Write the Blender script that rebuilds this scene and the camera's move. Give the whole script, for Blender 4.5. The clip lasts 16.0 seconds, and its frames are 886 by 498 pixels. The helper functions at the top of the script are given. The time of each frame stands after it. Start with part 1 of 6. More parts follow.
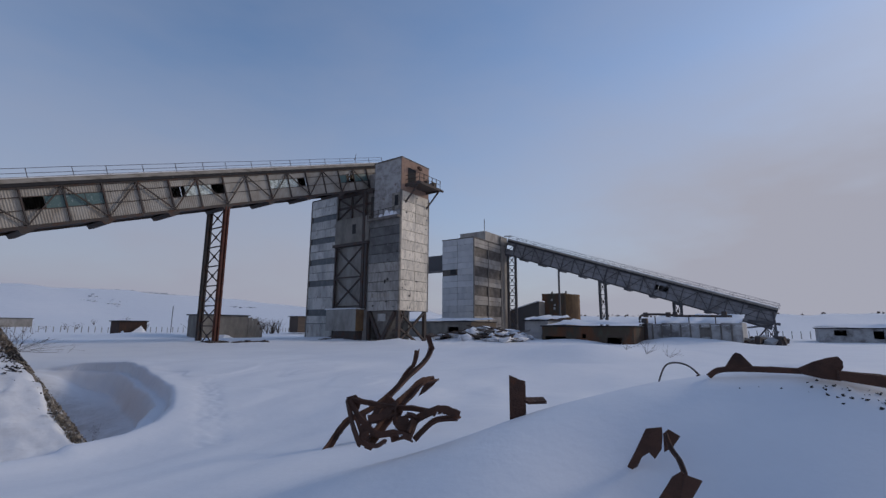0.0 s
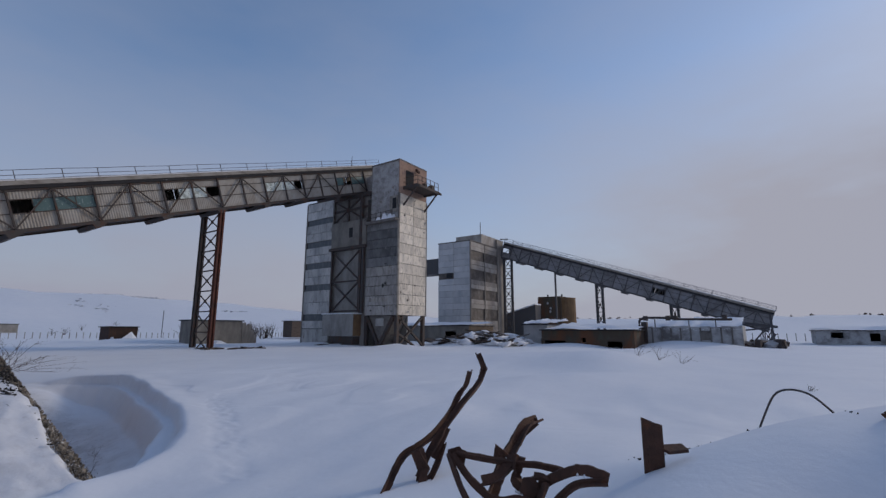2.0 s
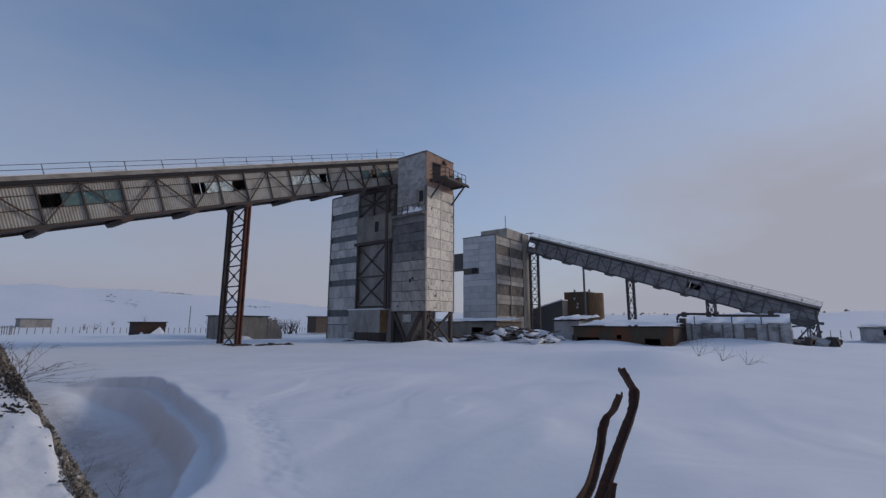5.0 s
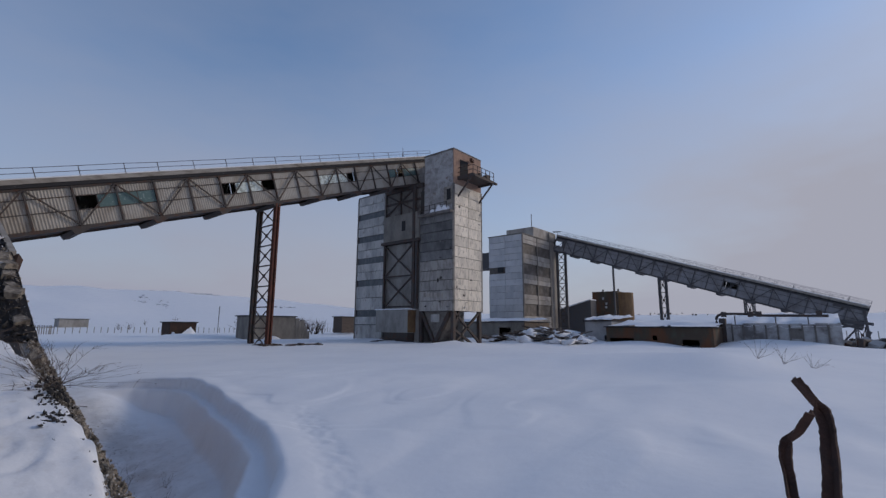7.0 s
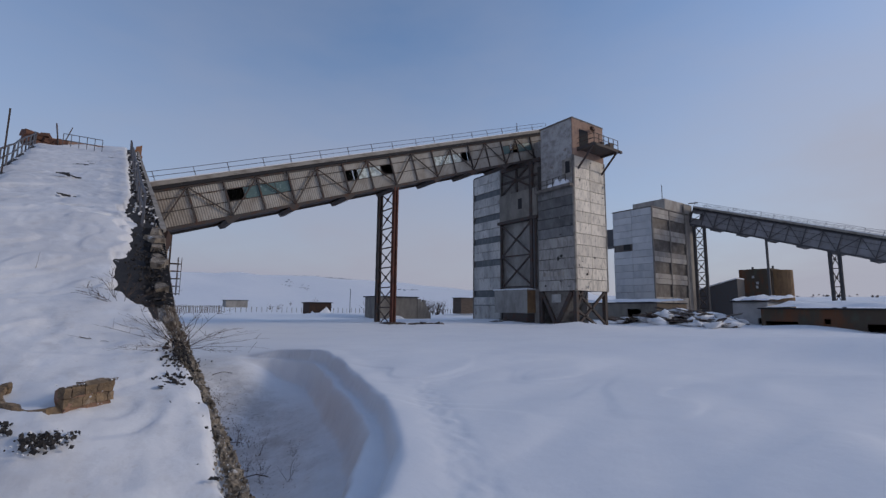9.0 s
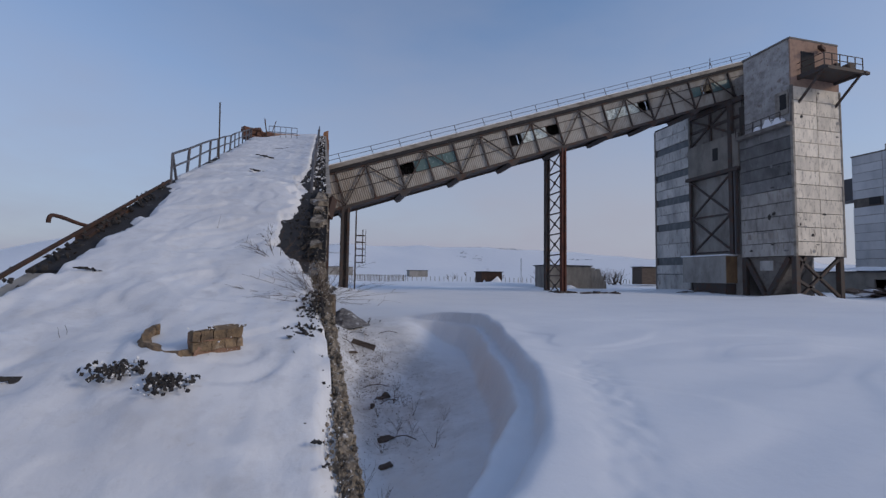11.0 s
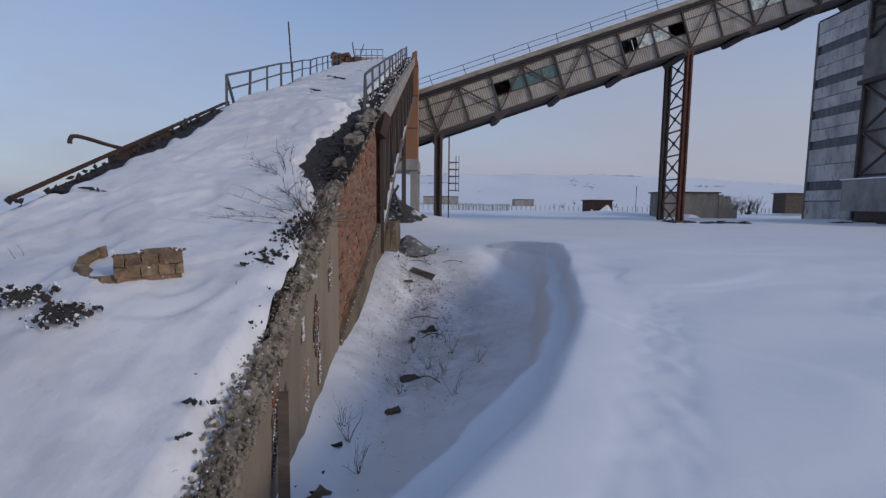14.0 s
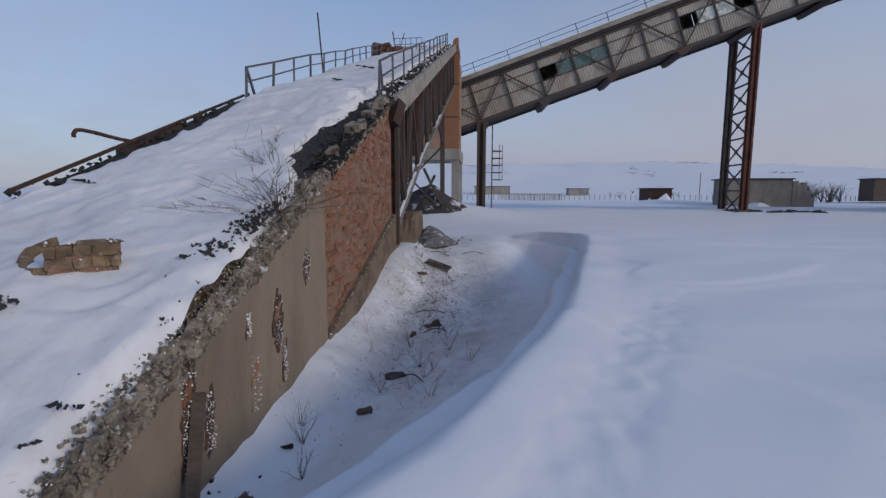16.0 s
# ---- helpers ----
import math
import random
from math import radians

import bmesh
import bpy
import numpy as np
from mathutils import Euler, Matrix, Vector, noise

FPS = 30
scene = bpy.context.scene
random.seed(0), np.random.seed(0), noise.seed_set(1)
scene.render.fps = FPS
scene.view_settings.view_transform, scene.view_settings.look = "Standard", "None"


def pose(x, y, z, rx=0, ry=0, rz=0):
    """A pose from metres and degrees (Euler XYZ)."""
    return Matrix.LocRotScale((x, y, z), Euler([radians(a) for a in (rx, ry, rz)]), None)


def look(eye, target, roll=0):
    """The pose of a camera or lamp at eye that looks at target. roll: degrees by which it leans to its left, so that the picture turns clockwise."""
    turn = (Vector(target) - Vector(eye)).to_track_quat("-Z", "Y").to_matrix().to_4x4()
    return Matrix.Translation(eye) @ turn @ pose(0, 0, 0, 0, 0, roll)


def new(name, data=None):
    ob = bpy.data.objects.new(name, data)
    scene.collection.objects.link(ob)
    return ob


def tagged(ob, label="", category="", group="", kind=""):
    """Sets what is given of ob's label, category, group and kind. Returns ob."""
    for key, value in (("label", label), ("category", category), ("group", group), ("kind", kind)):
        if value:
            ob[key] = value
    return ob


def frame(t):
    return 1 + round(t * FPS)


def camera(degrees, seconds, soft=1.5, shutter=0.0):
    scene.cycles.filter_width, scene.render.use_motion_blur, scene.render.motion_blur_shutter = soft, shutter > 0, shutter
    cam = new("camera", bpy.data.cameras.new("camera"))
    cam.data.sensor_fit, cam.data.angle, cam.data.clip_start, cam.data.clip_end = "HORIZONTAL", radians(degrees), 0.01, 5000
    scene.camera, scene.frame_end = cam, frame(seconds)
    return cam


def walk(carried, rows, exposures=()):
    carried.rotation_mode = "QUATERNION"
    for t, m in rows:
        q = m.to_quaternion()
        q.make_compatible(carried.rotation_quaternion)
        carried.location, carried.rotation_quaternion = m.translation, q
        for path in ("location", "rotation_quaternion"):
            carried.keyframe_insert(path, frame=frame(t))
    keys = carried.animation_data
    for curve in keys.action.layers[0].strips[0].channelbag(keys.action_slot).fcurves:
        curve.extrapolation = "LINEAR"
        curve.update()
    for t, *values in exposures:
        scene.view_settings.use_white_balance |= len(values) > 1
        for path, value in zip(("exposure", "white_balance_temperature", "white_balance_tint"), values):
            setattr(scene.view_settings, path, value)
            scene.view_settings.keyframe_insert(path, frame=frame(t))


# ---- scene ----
cam = camera(88.3, 16.0, soft=1.4)
PATH = [
    (0, (0.141, -0.259, 1.753), (1.737, 0.897, 2.093), 0.4),
    (0.5, (0.142, -0.019, 1.761), (1.742, 1.134, 2.091), 0.3),
    (1, (0.191, 0.228, 1.874), (1.794, 1.377, 2.207), 0.2),
    (1.5, (0.192, 0.525, 1.888), (1.805, 1.659, 2.226), 0.2),
    (2, (0.224, 0.807, 1.935), (1.838, 1.933, 2.288), 0.1),
    (2.5, (0.389, 1.108, 1.94), (1.993, 2.252, 2.287), 0.1),
    (3, (0.473, 1.413, 1.982), (2.07, 2.57, 2.311), 0.1),
    (3.5, (0.559, 1.753, 2.031), (2.146, 2.929, 2.351), 0.2),
    (4, (0.713, 2.005, 2.052), (2.288, 3.194, 2.373), 0.3),
    (6.5, (0.994, 3.555, 2.022), (2.549, 4.762, 2.379), 0.2),
    (7, (1.087, 3.786, 2.021), (2.595, 5.054, 2.355), 0.3),
    (7.5, (1.27, 4.074, 1.906), (2.726, 5.41, 2.215), 0.3),
    (8, (1.443, 4.308, 1.87), (2.833, 5.719, 2.151), 0.4),
    (8.5, (1.614, 4.537, 1.848), (2.906, 6.037, 2.122), 0.5),
    (9, (1.806, 4.71, 1.795), (2.952, 6.328, 2.05), 0.6),
    (9.5, (1.994, 4.86, 1.675), (2.953, 6.598, 1.912), 0.8),
    (10, (2.172, 5.128, 1.627), (2.951, 6.957, 1.841), 0.8),
    (12.5, (3.333, 6.092, 1.489), (3.535, 8.081, 1.436), 0.8),
    (13, (3.533, 6.273, 1.472), (3.678, 8.265, 1.37), 0.8),
    (13.5, (3.677, 6.503, 1.464), (3.766, 8.494, 1.312), 0.7),
    (14, (3.858, 6.614, 1.457), (3.882, 8.605, 1.263), 0.6),
    (14.5, (4.091, 6.665, 1.462), (4.076, 8.655, 1.255), 0.3),
    (15, (4.281, 6.77, 1.457), (4.203, 8.758, 1.24), 0.2),
    (15.5, (4.438, 6.966, 1.465), (4.291, 8.947, 1.24), 0.1),
    (16, (4.681, 7.02, 1.441), (4.474, 8.994, 1.204), 0.1),
]
walk(cam, [(t, look(eye, target, roll)) for t, eye, target, roll in PATH], [(0.0, 0.06), (2.0, 0.04), (4.0, -0.02), (6.5, 0.05), (8.5, 0.12), (12.5, 0.19), (16.0, 0.20)])

# ---- light ----
SUN_AZ, SUN_EL = -30.0, 20.0    # degrees: where the sun stands
world = bpy.data.worlds.new("winter_sky")
scene.world = world
world.use_nodes = True
wn, wl = world.node_tree.nodes, world.node_tree.links
sky = wn.new("ShaderNodeTexSky")
sky.sky_type, sky.sun_disc = "NISHITA", False
sky.sun_elevation, sky.sun_rotation = radians(SUN_EL), radians(90 - SUN_AZ)
sky.air_density, sky.dust_density, sky.ozone_density = 1.0, 0.4, 4.0
haze = wn.new("ShaderNodeMix")      # thin even cloud over the clear sky
haze.data_type = "RGBA"
veil = wn.new("ShaderNodeMix")      # the cloud is brighter towards the sun's side
veil.data_type = "RGBA"
veil.inputs["A"].default_value, veil.inputs["B"].default_value = (1.95, 2.06, 2.64, 1), (2.36, 2.41, 2.88, 1)
wl.new(veil.outputs["Result"], haze.inputs["B"])
up, axes, thick, lit = wn.new("ShaderNodeTexCoord"), wn.new("ShaderNodeSeparateXYZ"), wn.new("ShaderNodeMapRange"), wn.new("ShaderNodeMapRange")
both = wn.new("ShaderNodeMath")
both.operation, both.use_clamp = "ADD", True
wl.new(up.outputs["Generated"], axes.inputs[0])
thick.inputs["From Max"].default_value, thick.inputs["To Min"].default_value, thick.inputs["To Max"].default_value = 0.67, 1.0, 0.0
lit.inputs["From Min"].default_value, lit.inputs["From Max"].default_value, lit.inputs["To Max"].default_value = 0.55, -0.6, 0.46
side = wn.new("ShaderNodeMapRange")
side.inputs["From Min"].default_value, side.inputs["From Max"].default_value = -0.35, 1.0
wl.new(axes.outputs["X"], side.inputs[0])
wl.new(side.outputs[0], veil.inputs["Factor"])
drawn, streak, wisp = wn.new("ShaderNodeMapping"), wn.new("ShaderNodeTexNoise"), wn.new("ShaderNodeMapRange")
drawn.inputs["Scale"].default_value, drawn.inputs["Rotation"].default_value = (1.0, 1.0, 2.6), (0.5, 0.3, 0.4)
streak.inputs["Scale"].default_value, streak.inputs["Detail"].default_value, streak.inputs["Roughness"].default_value = 1.7, 5, 0.55
wisp.inputs["From Min"].default_value, wisp.inputs["From Max"].default_value, wisp.inputs["To Min"].default_value, wisp.inputs["To Max"].default_value = 0.3, 0.7, -0.12, 0.16
wl.new(up.outputs["Generated"], drawn.inputs[0])
wl.new(drawn.outputs[0], streak.inputs["Vector"])
wl.new(streak.outputs[0], wisp.inputs[0])
banks = wn.new("ShaderNodeMath")
wl.new(lit.outputs[0], banks.inputs[0])
wl.new(wisp.outputs[0], banks.inputs[1])
wl.new(axes.outputs["Z"], thick.inputs[0])
wl.new(axes.outputs["Y"], lit.inputs[0])
wl.new(thick.outputs[0], both.inputs[0])
wl.new(banks.outputs[0], both.inputs[1])
wl.new(both.outputs[0], haze.inputs["Factor"])
wl.new(sky.outputs[0], haze.inputs["A"])
wl.new(haze.outputs["Result"], wn["Background"].inputs[0])
wn["Background"].inputs[1].default_value = 0.149
sun = new("sun", bpy.data.lights.new("sun", "SUN"))
sun.data.energy, sun.data.angle, sun.data.color = 1.18, radians(14), (1.0, 0.87, 0.74)
sun.matrix_world = look((60 * math.cos(radians(SUN_AZ)), 60 * math.sin(radians(SUN_AZ)), 60 * math.tan(radians(SUN_EL))), (0, 0, 0))


# ---- materials ----
def mat(name, base, rough=0.8, metal=0.0, spots=(), scale=1.0, bump=0.0, bump_scale=20.0, stretch=(1, 1, 1), rand=0.0, spec=0.3):
    """A procedural surface: base colour, then layers of (colour, noise scale, low, high, strength), relief, and a random value shift a piece."""
    m = bpy.data.materials.new(name)
    m.use_nodes = True
    n, l = m.node_tree.nodes, m.node_tree.links
    b = n["Principled BSDF"]
    b.inputs["Roughness"].default_value, b.inputs["Metallic"].default_value = rough, metal
    b.inputs["Specular IOR Level"].default_value = spec
    tc, mp = n.new("ShaderNodeTexCoord"), n.new("ShaderNodeMapping")
    mp.inputs["Scale"].default_value = stretch
    l.new(tc.outputs["Object"], mp.inputs[0])
    if rand:
        own, far_ = n.new("ShaderNodeObjectInfo"), n.new("ShaderNodeMath")
        far_.operation = "MULTIPLY"
        far_.inputs[1].default_value = 90.0
        l.new(own.outputs["Random"], far_.inputs[0])
        l.new(far_.outputs[0], mp.inputs["Location"])
    col = n.new("ShaderNodeRGB")
    col.outputs[0].default_value = (*base, 1)
    last = col.outputs[0]
    for i, (c, sc, lo, hi, k) in enumerate(spots):
        tex, ramp, mix = n.new("ShaderNodeTexNoise"), n.new("ShaderNodeMapRange"), n.new("ShaderNodeMix")
        tex.inputs["Scale"].default_value, tex.inputs["Detail"].default_value, tex.inputs["Roughness"].default_value = sc, 6, 0.62
        off = n.new("ShaderNodeVectorMath")
        off.operation = "ADD"
        off.inputs[1].default_value = (13.7 * i, 5.1 * i, 9.3 * i)
        l.new(mp.outputs[0], off.inputs[0])
        l.new(off.outputs[0], tex.inputs["Vector"])
        ramp.inputs["From Min"].default_value, ramp.inputs["From Max"].default_value, ramp.inputs["To Max"].default_value = lo, hi, k
        l.new(tex.outputs[0], ramp.inputs[0])
        mix.data_type = "RGBA"
        mix.inputs["B"].default_value = (*c, 1)
        l.new(ramp.outputs[0], mix.inputs["Factor"])
        l.new(last, mix.inputs["A"])
        last = mix.outputs["Result"]
    if rand:
        info, mr, hsv = n.new("ShaderNodeObjectInfo"), n.new("ShaderNodeMapRange"), n.new("ShaderNodeHueSaturation")
        mr.inputs["To Min"].default_value, mr.inputs["To Max"].default_value = 1 - rand, 1 + rand
        l.new(info.outputs["Random"], mr.inputs[0])
        l.new(mr.outputs[0], hsv.inputs["Value"])
        l.new(last, hsv.inputs["Color"])
        last = hsv.outputs[0]
    l.new(last, b.inputs["Base Color"])
    if bump:
        tex, bm_ = n.new("ShaderNodeTexNoise"), n.new("ShaderNodeBump")
        tex.inputs["Scale"].default_value, tex.inputs["Detail"].default_value, tex.inputs["Roughness"].default_value = bump_scale, 8, 0.6
        l.new(mp.outputs[0], tex.inputs["Vector"])
        l.new(tex.outputs[0], bm_.inputs["Height"])
        bm_.inputs["Strength"].default_value, bm_.inputs["Distance"].default_value = bump, 0.03
        l.new(bm_.outputs[0], b.inputs["Normal"])
    return m


SNOW = mat("snow", (0.83, 0.85, 0.88), 0.7, spots=[((0.70, 0.73, 0.79), 0.35, 0.45, 0.75, 0.45), ((0.76, 0.78, 0.82), 2.5, 0.5, 0.7, 0.35)], bump=0.3, bump_scale=4.0)
CRUST = mat("dusty_snow", (0.74, 0.75, 0.77), 0.75, spots=[((0.57, 0.58, 0.61), 0.6, 0.42, 0.66, 0.65), ((0.54, 0.53, 0.53), 3.5, 0.52, 0.70, 0.45), ((0.80, 0.82, 0.85), 1.6, 0.55, 0.70, 0.7), ((0.50, 0.47, 0.44), 11, 0.62, 0.72, 0.35)], bump=0.5, bump_scale=4.0)
FIELD = mat("field_snow", (0.83, 0.85, 0.88), 0.7, spots=[((0.70, 0.73, 0.79), 0.35, 0.45, 0.75, 0.45), ((0.76, 0.78, 0.82), 2.5, 0.5, 0.7, 0.35)], bump=0.28, bump_scale=4.0)


def soiled(m, centre, size, colour):
    """Blown soil lying in patches within an oval of the field."""
    n, l = m.node_tree.nodes, m.node_tree.links
    b = n["Principled BSDF"]
    was = b.inputs["Base Color"].links[0].from_socket
    tc, mp, far_, fade = n.new("ShaderNodeTexCoord"), n.new("ShaderNodeMapping"), n.new("ShaderNodeVectorMath"), n.new("ShaderNodeMapRange")
    mp.vector_type = "TEXTURE"
    mp.inputs["Location"].default_value, mp.inputs["Scale"].default_value = (*centre, 0), (*size, 50)
    far_.operation = "LENGTH"
    l.new(tc.outputs["Object"], mp.inputs[0])
    l.new(mp.outputs[0], far_.inputs[0])
    fade.inputs["From Min"].default_value, fade.inputs["From Max"].default_value = 1.0, 0.45
    l.new(far_.outputs["Value"], fade.inputs[0])
    last = was
    for sc, lo, hi, k in ((0.9, 0.32, 0.60, 0.65), (3.2, 0.46, 0.66, 0.55), (13.0, 0.57, 0.68, 0.65)):
        tex, cutoff, both_, mix = n.new("ShaderNodeTexNoise"), n.new("ShaderNodeMapRange"), n.new("ShaderNodeMath"), n.new("ShaderNodeMix")
        tex.inputs["Scale"].default_value, tex.inputs["Detail"].default_value, tex.inputs["Roughness"].default_value = sc, 7, 0.65
        l.new(tc.outputs["Object"], tex.inputs["Vector"])
        cutoff.inputs["From Min"].default_value, cutoff.inputs["From Max"].default_value, cutoff.inputs["To Max"].default_value = lo, hi, k
        l.new(tex.outputs[0], cutoff.inputs[0])
        both_.operation = "MULTIPLY"
        l.new(cutoff.outputs[0], both_.inputs[0])
        l.new(fade.outputs[0], both_.inputs[1])
        mix.data_type = "RGBA"
        mix.inputs["B"].default_value = tuple(c * (1.0 if sc < 10 else 0.45) for c in colour) + (1,)
        l.new(both_.outputs[0], mix.inputs["Factor"])
        l.new(last, mix.inputs["A"])
        last = mix.outputs["Result"]
    l.new(last, b.inputs["Base Color"])


soiled(FIELD, (3.7, 15.6), (2.0, 5.6), (0.43, 0.42, 0.415))
GREY, BROWN = (0.22, 0.22, 0.22), (0.16, 0.12, 0.09)
PANEL = mat("white_panel", (0.55, 0.535, 0.505), 0.85, spots=[((0.10, 0.08, 0.07), 11, 0.64, 0.70, 0.7), (GREY, 0.6, 0.42, 0.68, 0.8), (BROWN, 4, 0.54, 0.70, 0.75)], bump=0.2, bump_scale=12, stretch=(1, 1, 0.3), rand=0.14)
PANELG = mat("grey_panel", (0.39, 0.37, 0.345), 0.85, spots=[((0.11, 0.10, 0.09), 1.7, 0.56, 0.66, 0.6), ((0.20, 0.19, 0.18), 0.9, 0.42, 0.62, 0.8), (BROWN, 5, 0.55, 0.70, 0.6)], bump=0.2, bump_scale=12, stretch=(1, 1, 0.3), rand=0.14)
# tower panels facing the sun: warm sunlight put into the pale base, under stains
PANELW = mat("sunlit_panel", (0.80, 0.72, 0.60), 0.85, spots=[((0.38, 0.34, 0.29), 0.7, 0.45, 0.7, 0.65), (BROWN, 4, 0.54, 0.70, 0.7), ((0.10, 0.08, 0.07), 7, 0.60, 0.68, 0.75)], bump=0.2, bump_scale=12, stretch=(1, 1, 0.35), rand=0.12)
PANELB = mat("pale_panel", (0.52, 0.52, 0.52), 0.85, spots=[((0.30, 0.31, 0.33), 0.5, 0.45, 0.7, 0.6), (BROWN, 4, 0.62, 0.75, 0.4)], stretch=(1, 1, 0.4), rand=0.10)
PANELD = mat("dirty_panel", (0.40, 0.37, 0.33), 0.85, spots=[((0.22, 0.19, 0.17), 0.6, 0.4, 0.65, 0.8)], stretch=(1, 1, 0.4), rand=0.15)
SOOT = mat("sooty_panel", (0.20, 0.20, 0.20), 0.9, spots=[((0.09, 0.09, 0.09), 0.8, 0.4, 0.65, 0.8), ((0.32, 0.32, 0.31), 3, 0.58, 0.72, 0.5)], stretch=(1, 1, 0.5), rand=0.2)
PLASTER = mat("whitewash", (0.42, 0.41, 0.40), 0.9, spots=[((0.16, 0.10, 0.075), 2.2, 0.58, 0.66, 0.7), ((0.20, 0.19, 0.18), 1.2, 0.42, 0.66, 0.8), ((0.14, 0.10, 0.08), 7, 0.56, 0.70, 0.6)], bump=0.3, bump_scale=15)
DARK = mat("dark_steel", (0.070, 0.061, 0.057), 0.75, spots=[((0.10, 0.045, 0.025), 2.5, 0.48, 0.68, 0.8)], bump=0.2)
DARK2 = mat("dim_steel", (0.095, 0.095, 0.10), 0.8, spots=[((0.11, 0.08, 0.07), 2, 0.5, 0.7, 0.6)])
RUST = mat("rust_steel", (0.092, 0.047, 0.033), 0.85, spots=[((0.040, 0.025, 0.020), 4, 0.42, 0.65, 0.85), ((0.15, 0.06, 0.03), 11, 0.58, 0.72, 0.7)], bump=0.5, bump_scale=40)
RUSTR = mat("red_rust", (0.13, 0.05, 0.035), 0.85, spots=[((0.05, 0.03, 0.025), 2, 0.45, 0.66, 0.8)], bump=0.3)
RUSTD = mat("rusty_planks", (0.055, 0.035, 0.028), 0.85, spots=[((0.12, 0.055, 0.03), 1.5, 0.5, 0.7, 0.8)], stretch=(3, 3, 0.6))
SIDING = mat("grey_siding", (0.37, 0.345, 0.305), 0.75, spots=[((0.20, 0.16, 0.12), 0.9, 0.45, 0.72, 0.75), ((0.12, 0.08, 0.06), 6, 0.6, 0.74, 0.6)], stretch=(1, 1, 0.5), bump=0.1, rand=0.10)
SIDING2 = mat("far_siding", (0.26, 0.26, 0.27), 0.8, spots=[((0.16, 0.15, 0.15), 0.7, 0.45, 0.7, 0.7)], rand=0.1)
FASCIA = mat("grey_board", (0.31, 0.285, 0.25), 0.85, spots=[((0.12, 0.10, 0.08), 2, 0.45, 0.7, 0.8)], stretch=(0.4, 1, 1), bump=0.2)
RAIL = mat("rail_steel", (0.10, 0.105, 0.12), 0.7, spots=[((0.12, 0.06, 0.04), 3, 0.55, 0.7, 0.6)])
ROOF = mat("bitumen_felt", (0.034, 0.033, 0.035), 0.9, spots=[((0.6, 0.62, 0.65), 6, 0.67, 0.71, 0.7)], bump=0.5, bump_scale=18)
BRICK = mat("red_brick", (0.33, 0.15, 0.09), 0.92, spots=[((0.10, 0.06, 0.045), 26, 0.52, 0.64, 0.75), ((0.20, 0.115, 0.08), 1.6, 0.42, 0.62, 0.7), ((0.36, 0.21, 0.14), 14, 0.55, 0.70, 0.6)], bump=0.8, bump_scale=60, rand=0.20)
BRICK2 = mat("pale_brick", (0.36, 0.24, 0.18), 0.92, spots=[((0.22, 0.15, 0.12), 2, 0.45, 0.66, 0.7)], bump=0.4, bump_scale=30)
BRICKD = mat("sooty_brick", (0.15, 0.075, 0.052), 0.92, spots=[((0.07, 0.045, 0.036), 3, 0.42, 0.62, 0.8)], bump=0.5, bump_scale=30, rand=0.2)
BRICKY = mat("yellow_brick", (0.25, 0.175, 0.105), 0.92, spots=[((0.09, 0.07, 0.055), 9, 0.42, 0.62, 0.85), ((0.42, 0.34, 0.25), 9, 0.58, 0.70, 0.6)], bump=0.6, bump_scale=45, rand=0.25)
FLAKED = mat("flaked_hole", (0.085, 0.055, 0.042), 0.95, spots=[((0.19, 0.085, 0.05), 9, 0.56, 0.66, 0.7), ((0.55, 0.55, 0.56), 16, 0.60, 0.66, 0.8)], bump=0.8, bump_scale=45)
MORTAR = mat("mortar", (0.27, 0.165, 0.115), 0.95, spots=[((0.12, 0.08, 0.06), 6, 0.45, 0.66, 0.7)], bump=0.6, bump_scale=50)
RENDER = mat("tan_render", (0.27, 0.215, 0.155), 0.92, spots=[((0.17, 0.135, 0.10), 1.3, 0.42, 0.66, 0.8), ((0.10, 0.08, 0.065), 22, 0.64, 0.70, 0.6), ((0.12, 0.095, 0.075), 5, 0.60, 0.72, 0.55), ((0.36, 0.32, 0.26), 9, 0.6, 0.74, 0.35)], bump=0.25, bump_scale=25, stretch=(1, 1, 0.5))
CONC = mat("concrete", (0.33, 0.32, 0.30), 0.9, spots=[((0.17, 0.16, 0.15), 0.8, 0.42, 0.68, 0.8), (BROWN, 5, 0.58, 0.72, 0.5)], bump=0.3, bump_scale=20, stretch=(1, 1, 0.5))
CONCD = mat("dark_concrete_edge", (0.19, 0.175, 0.16), 0.9, spots=[((0.09, 0.08, 0.07), 2, 0.45, 0.68, 0.8)], bump=0.3, bump_scale=20)
CONCL = mat("pale_concrete", (0.42, 0.42, 0.42), 0.9, spots=[((0.26, 0.26, 0.26), 0.8, 0.42, 0.68, 0.7)], bump=0.3, bump_scale=20)
CONCW = mat("weathered_concrete", (0.42, 0.42, 0.42), 0.9, spots=[((0.14, 0.13, 0.125), 0.55, 0.44, 0.62, 0.9), (BROWN, 5, 0.58, 0.72, 0.5)], bump=0.3, bump_scale=20)
DARKCONC = mat("joint_concrete", (0.06, 0.055, 0.05), 0.95)
BANDS = mat("band_glass", (0.085, 0.095, 0.105), 0.35, spots=[((0.15, 0.16, 0.17), 2.5, 0.45, 0.65, 0.8)], stretch=(1, 1, 0.3))
BANDS2 = mat("broken_bands", (0.10, 0.085, 0.075), 0.7, spots=[((0.20, 0.18, 0.16), 0.8, 0.45, 0.65, 0.8)])
VOID = mat("dark_opening", (0.035, 0.035, 0.037), 1.0)
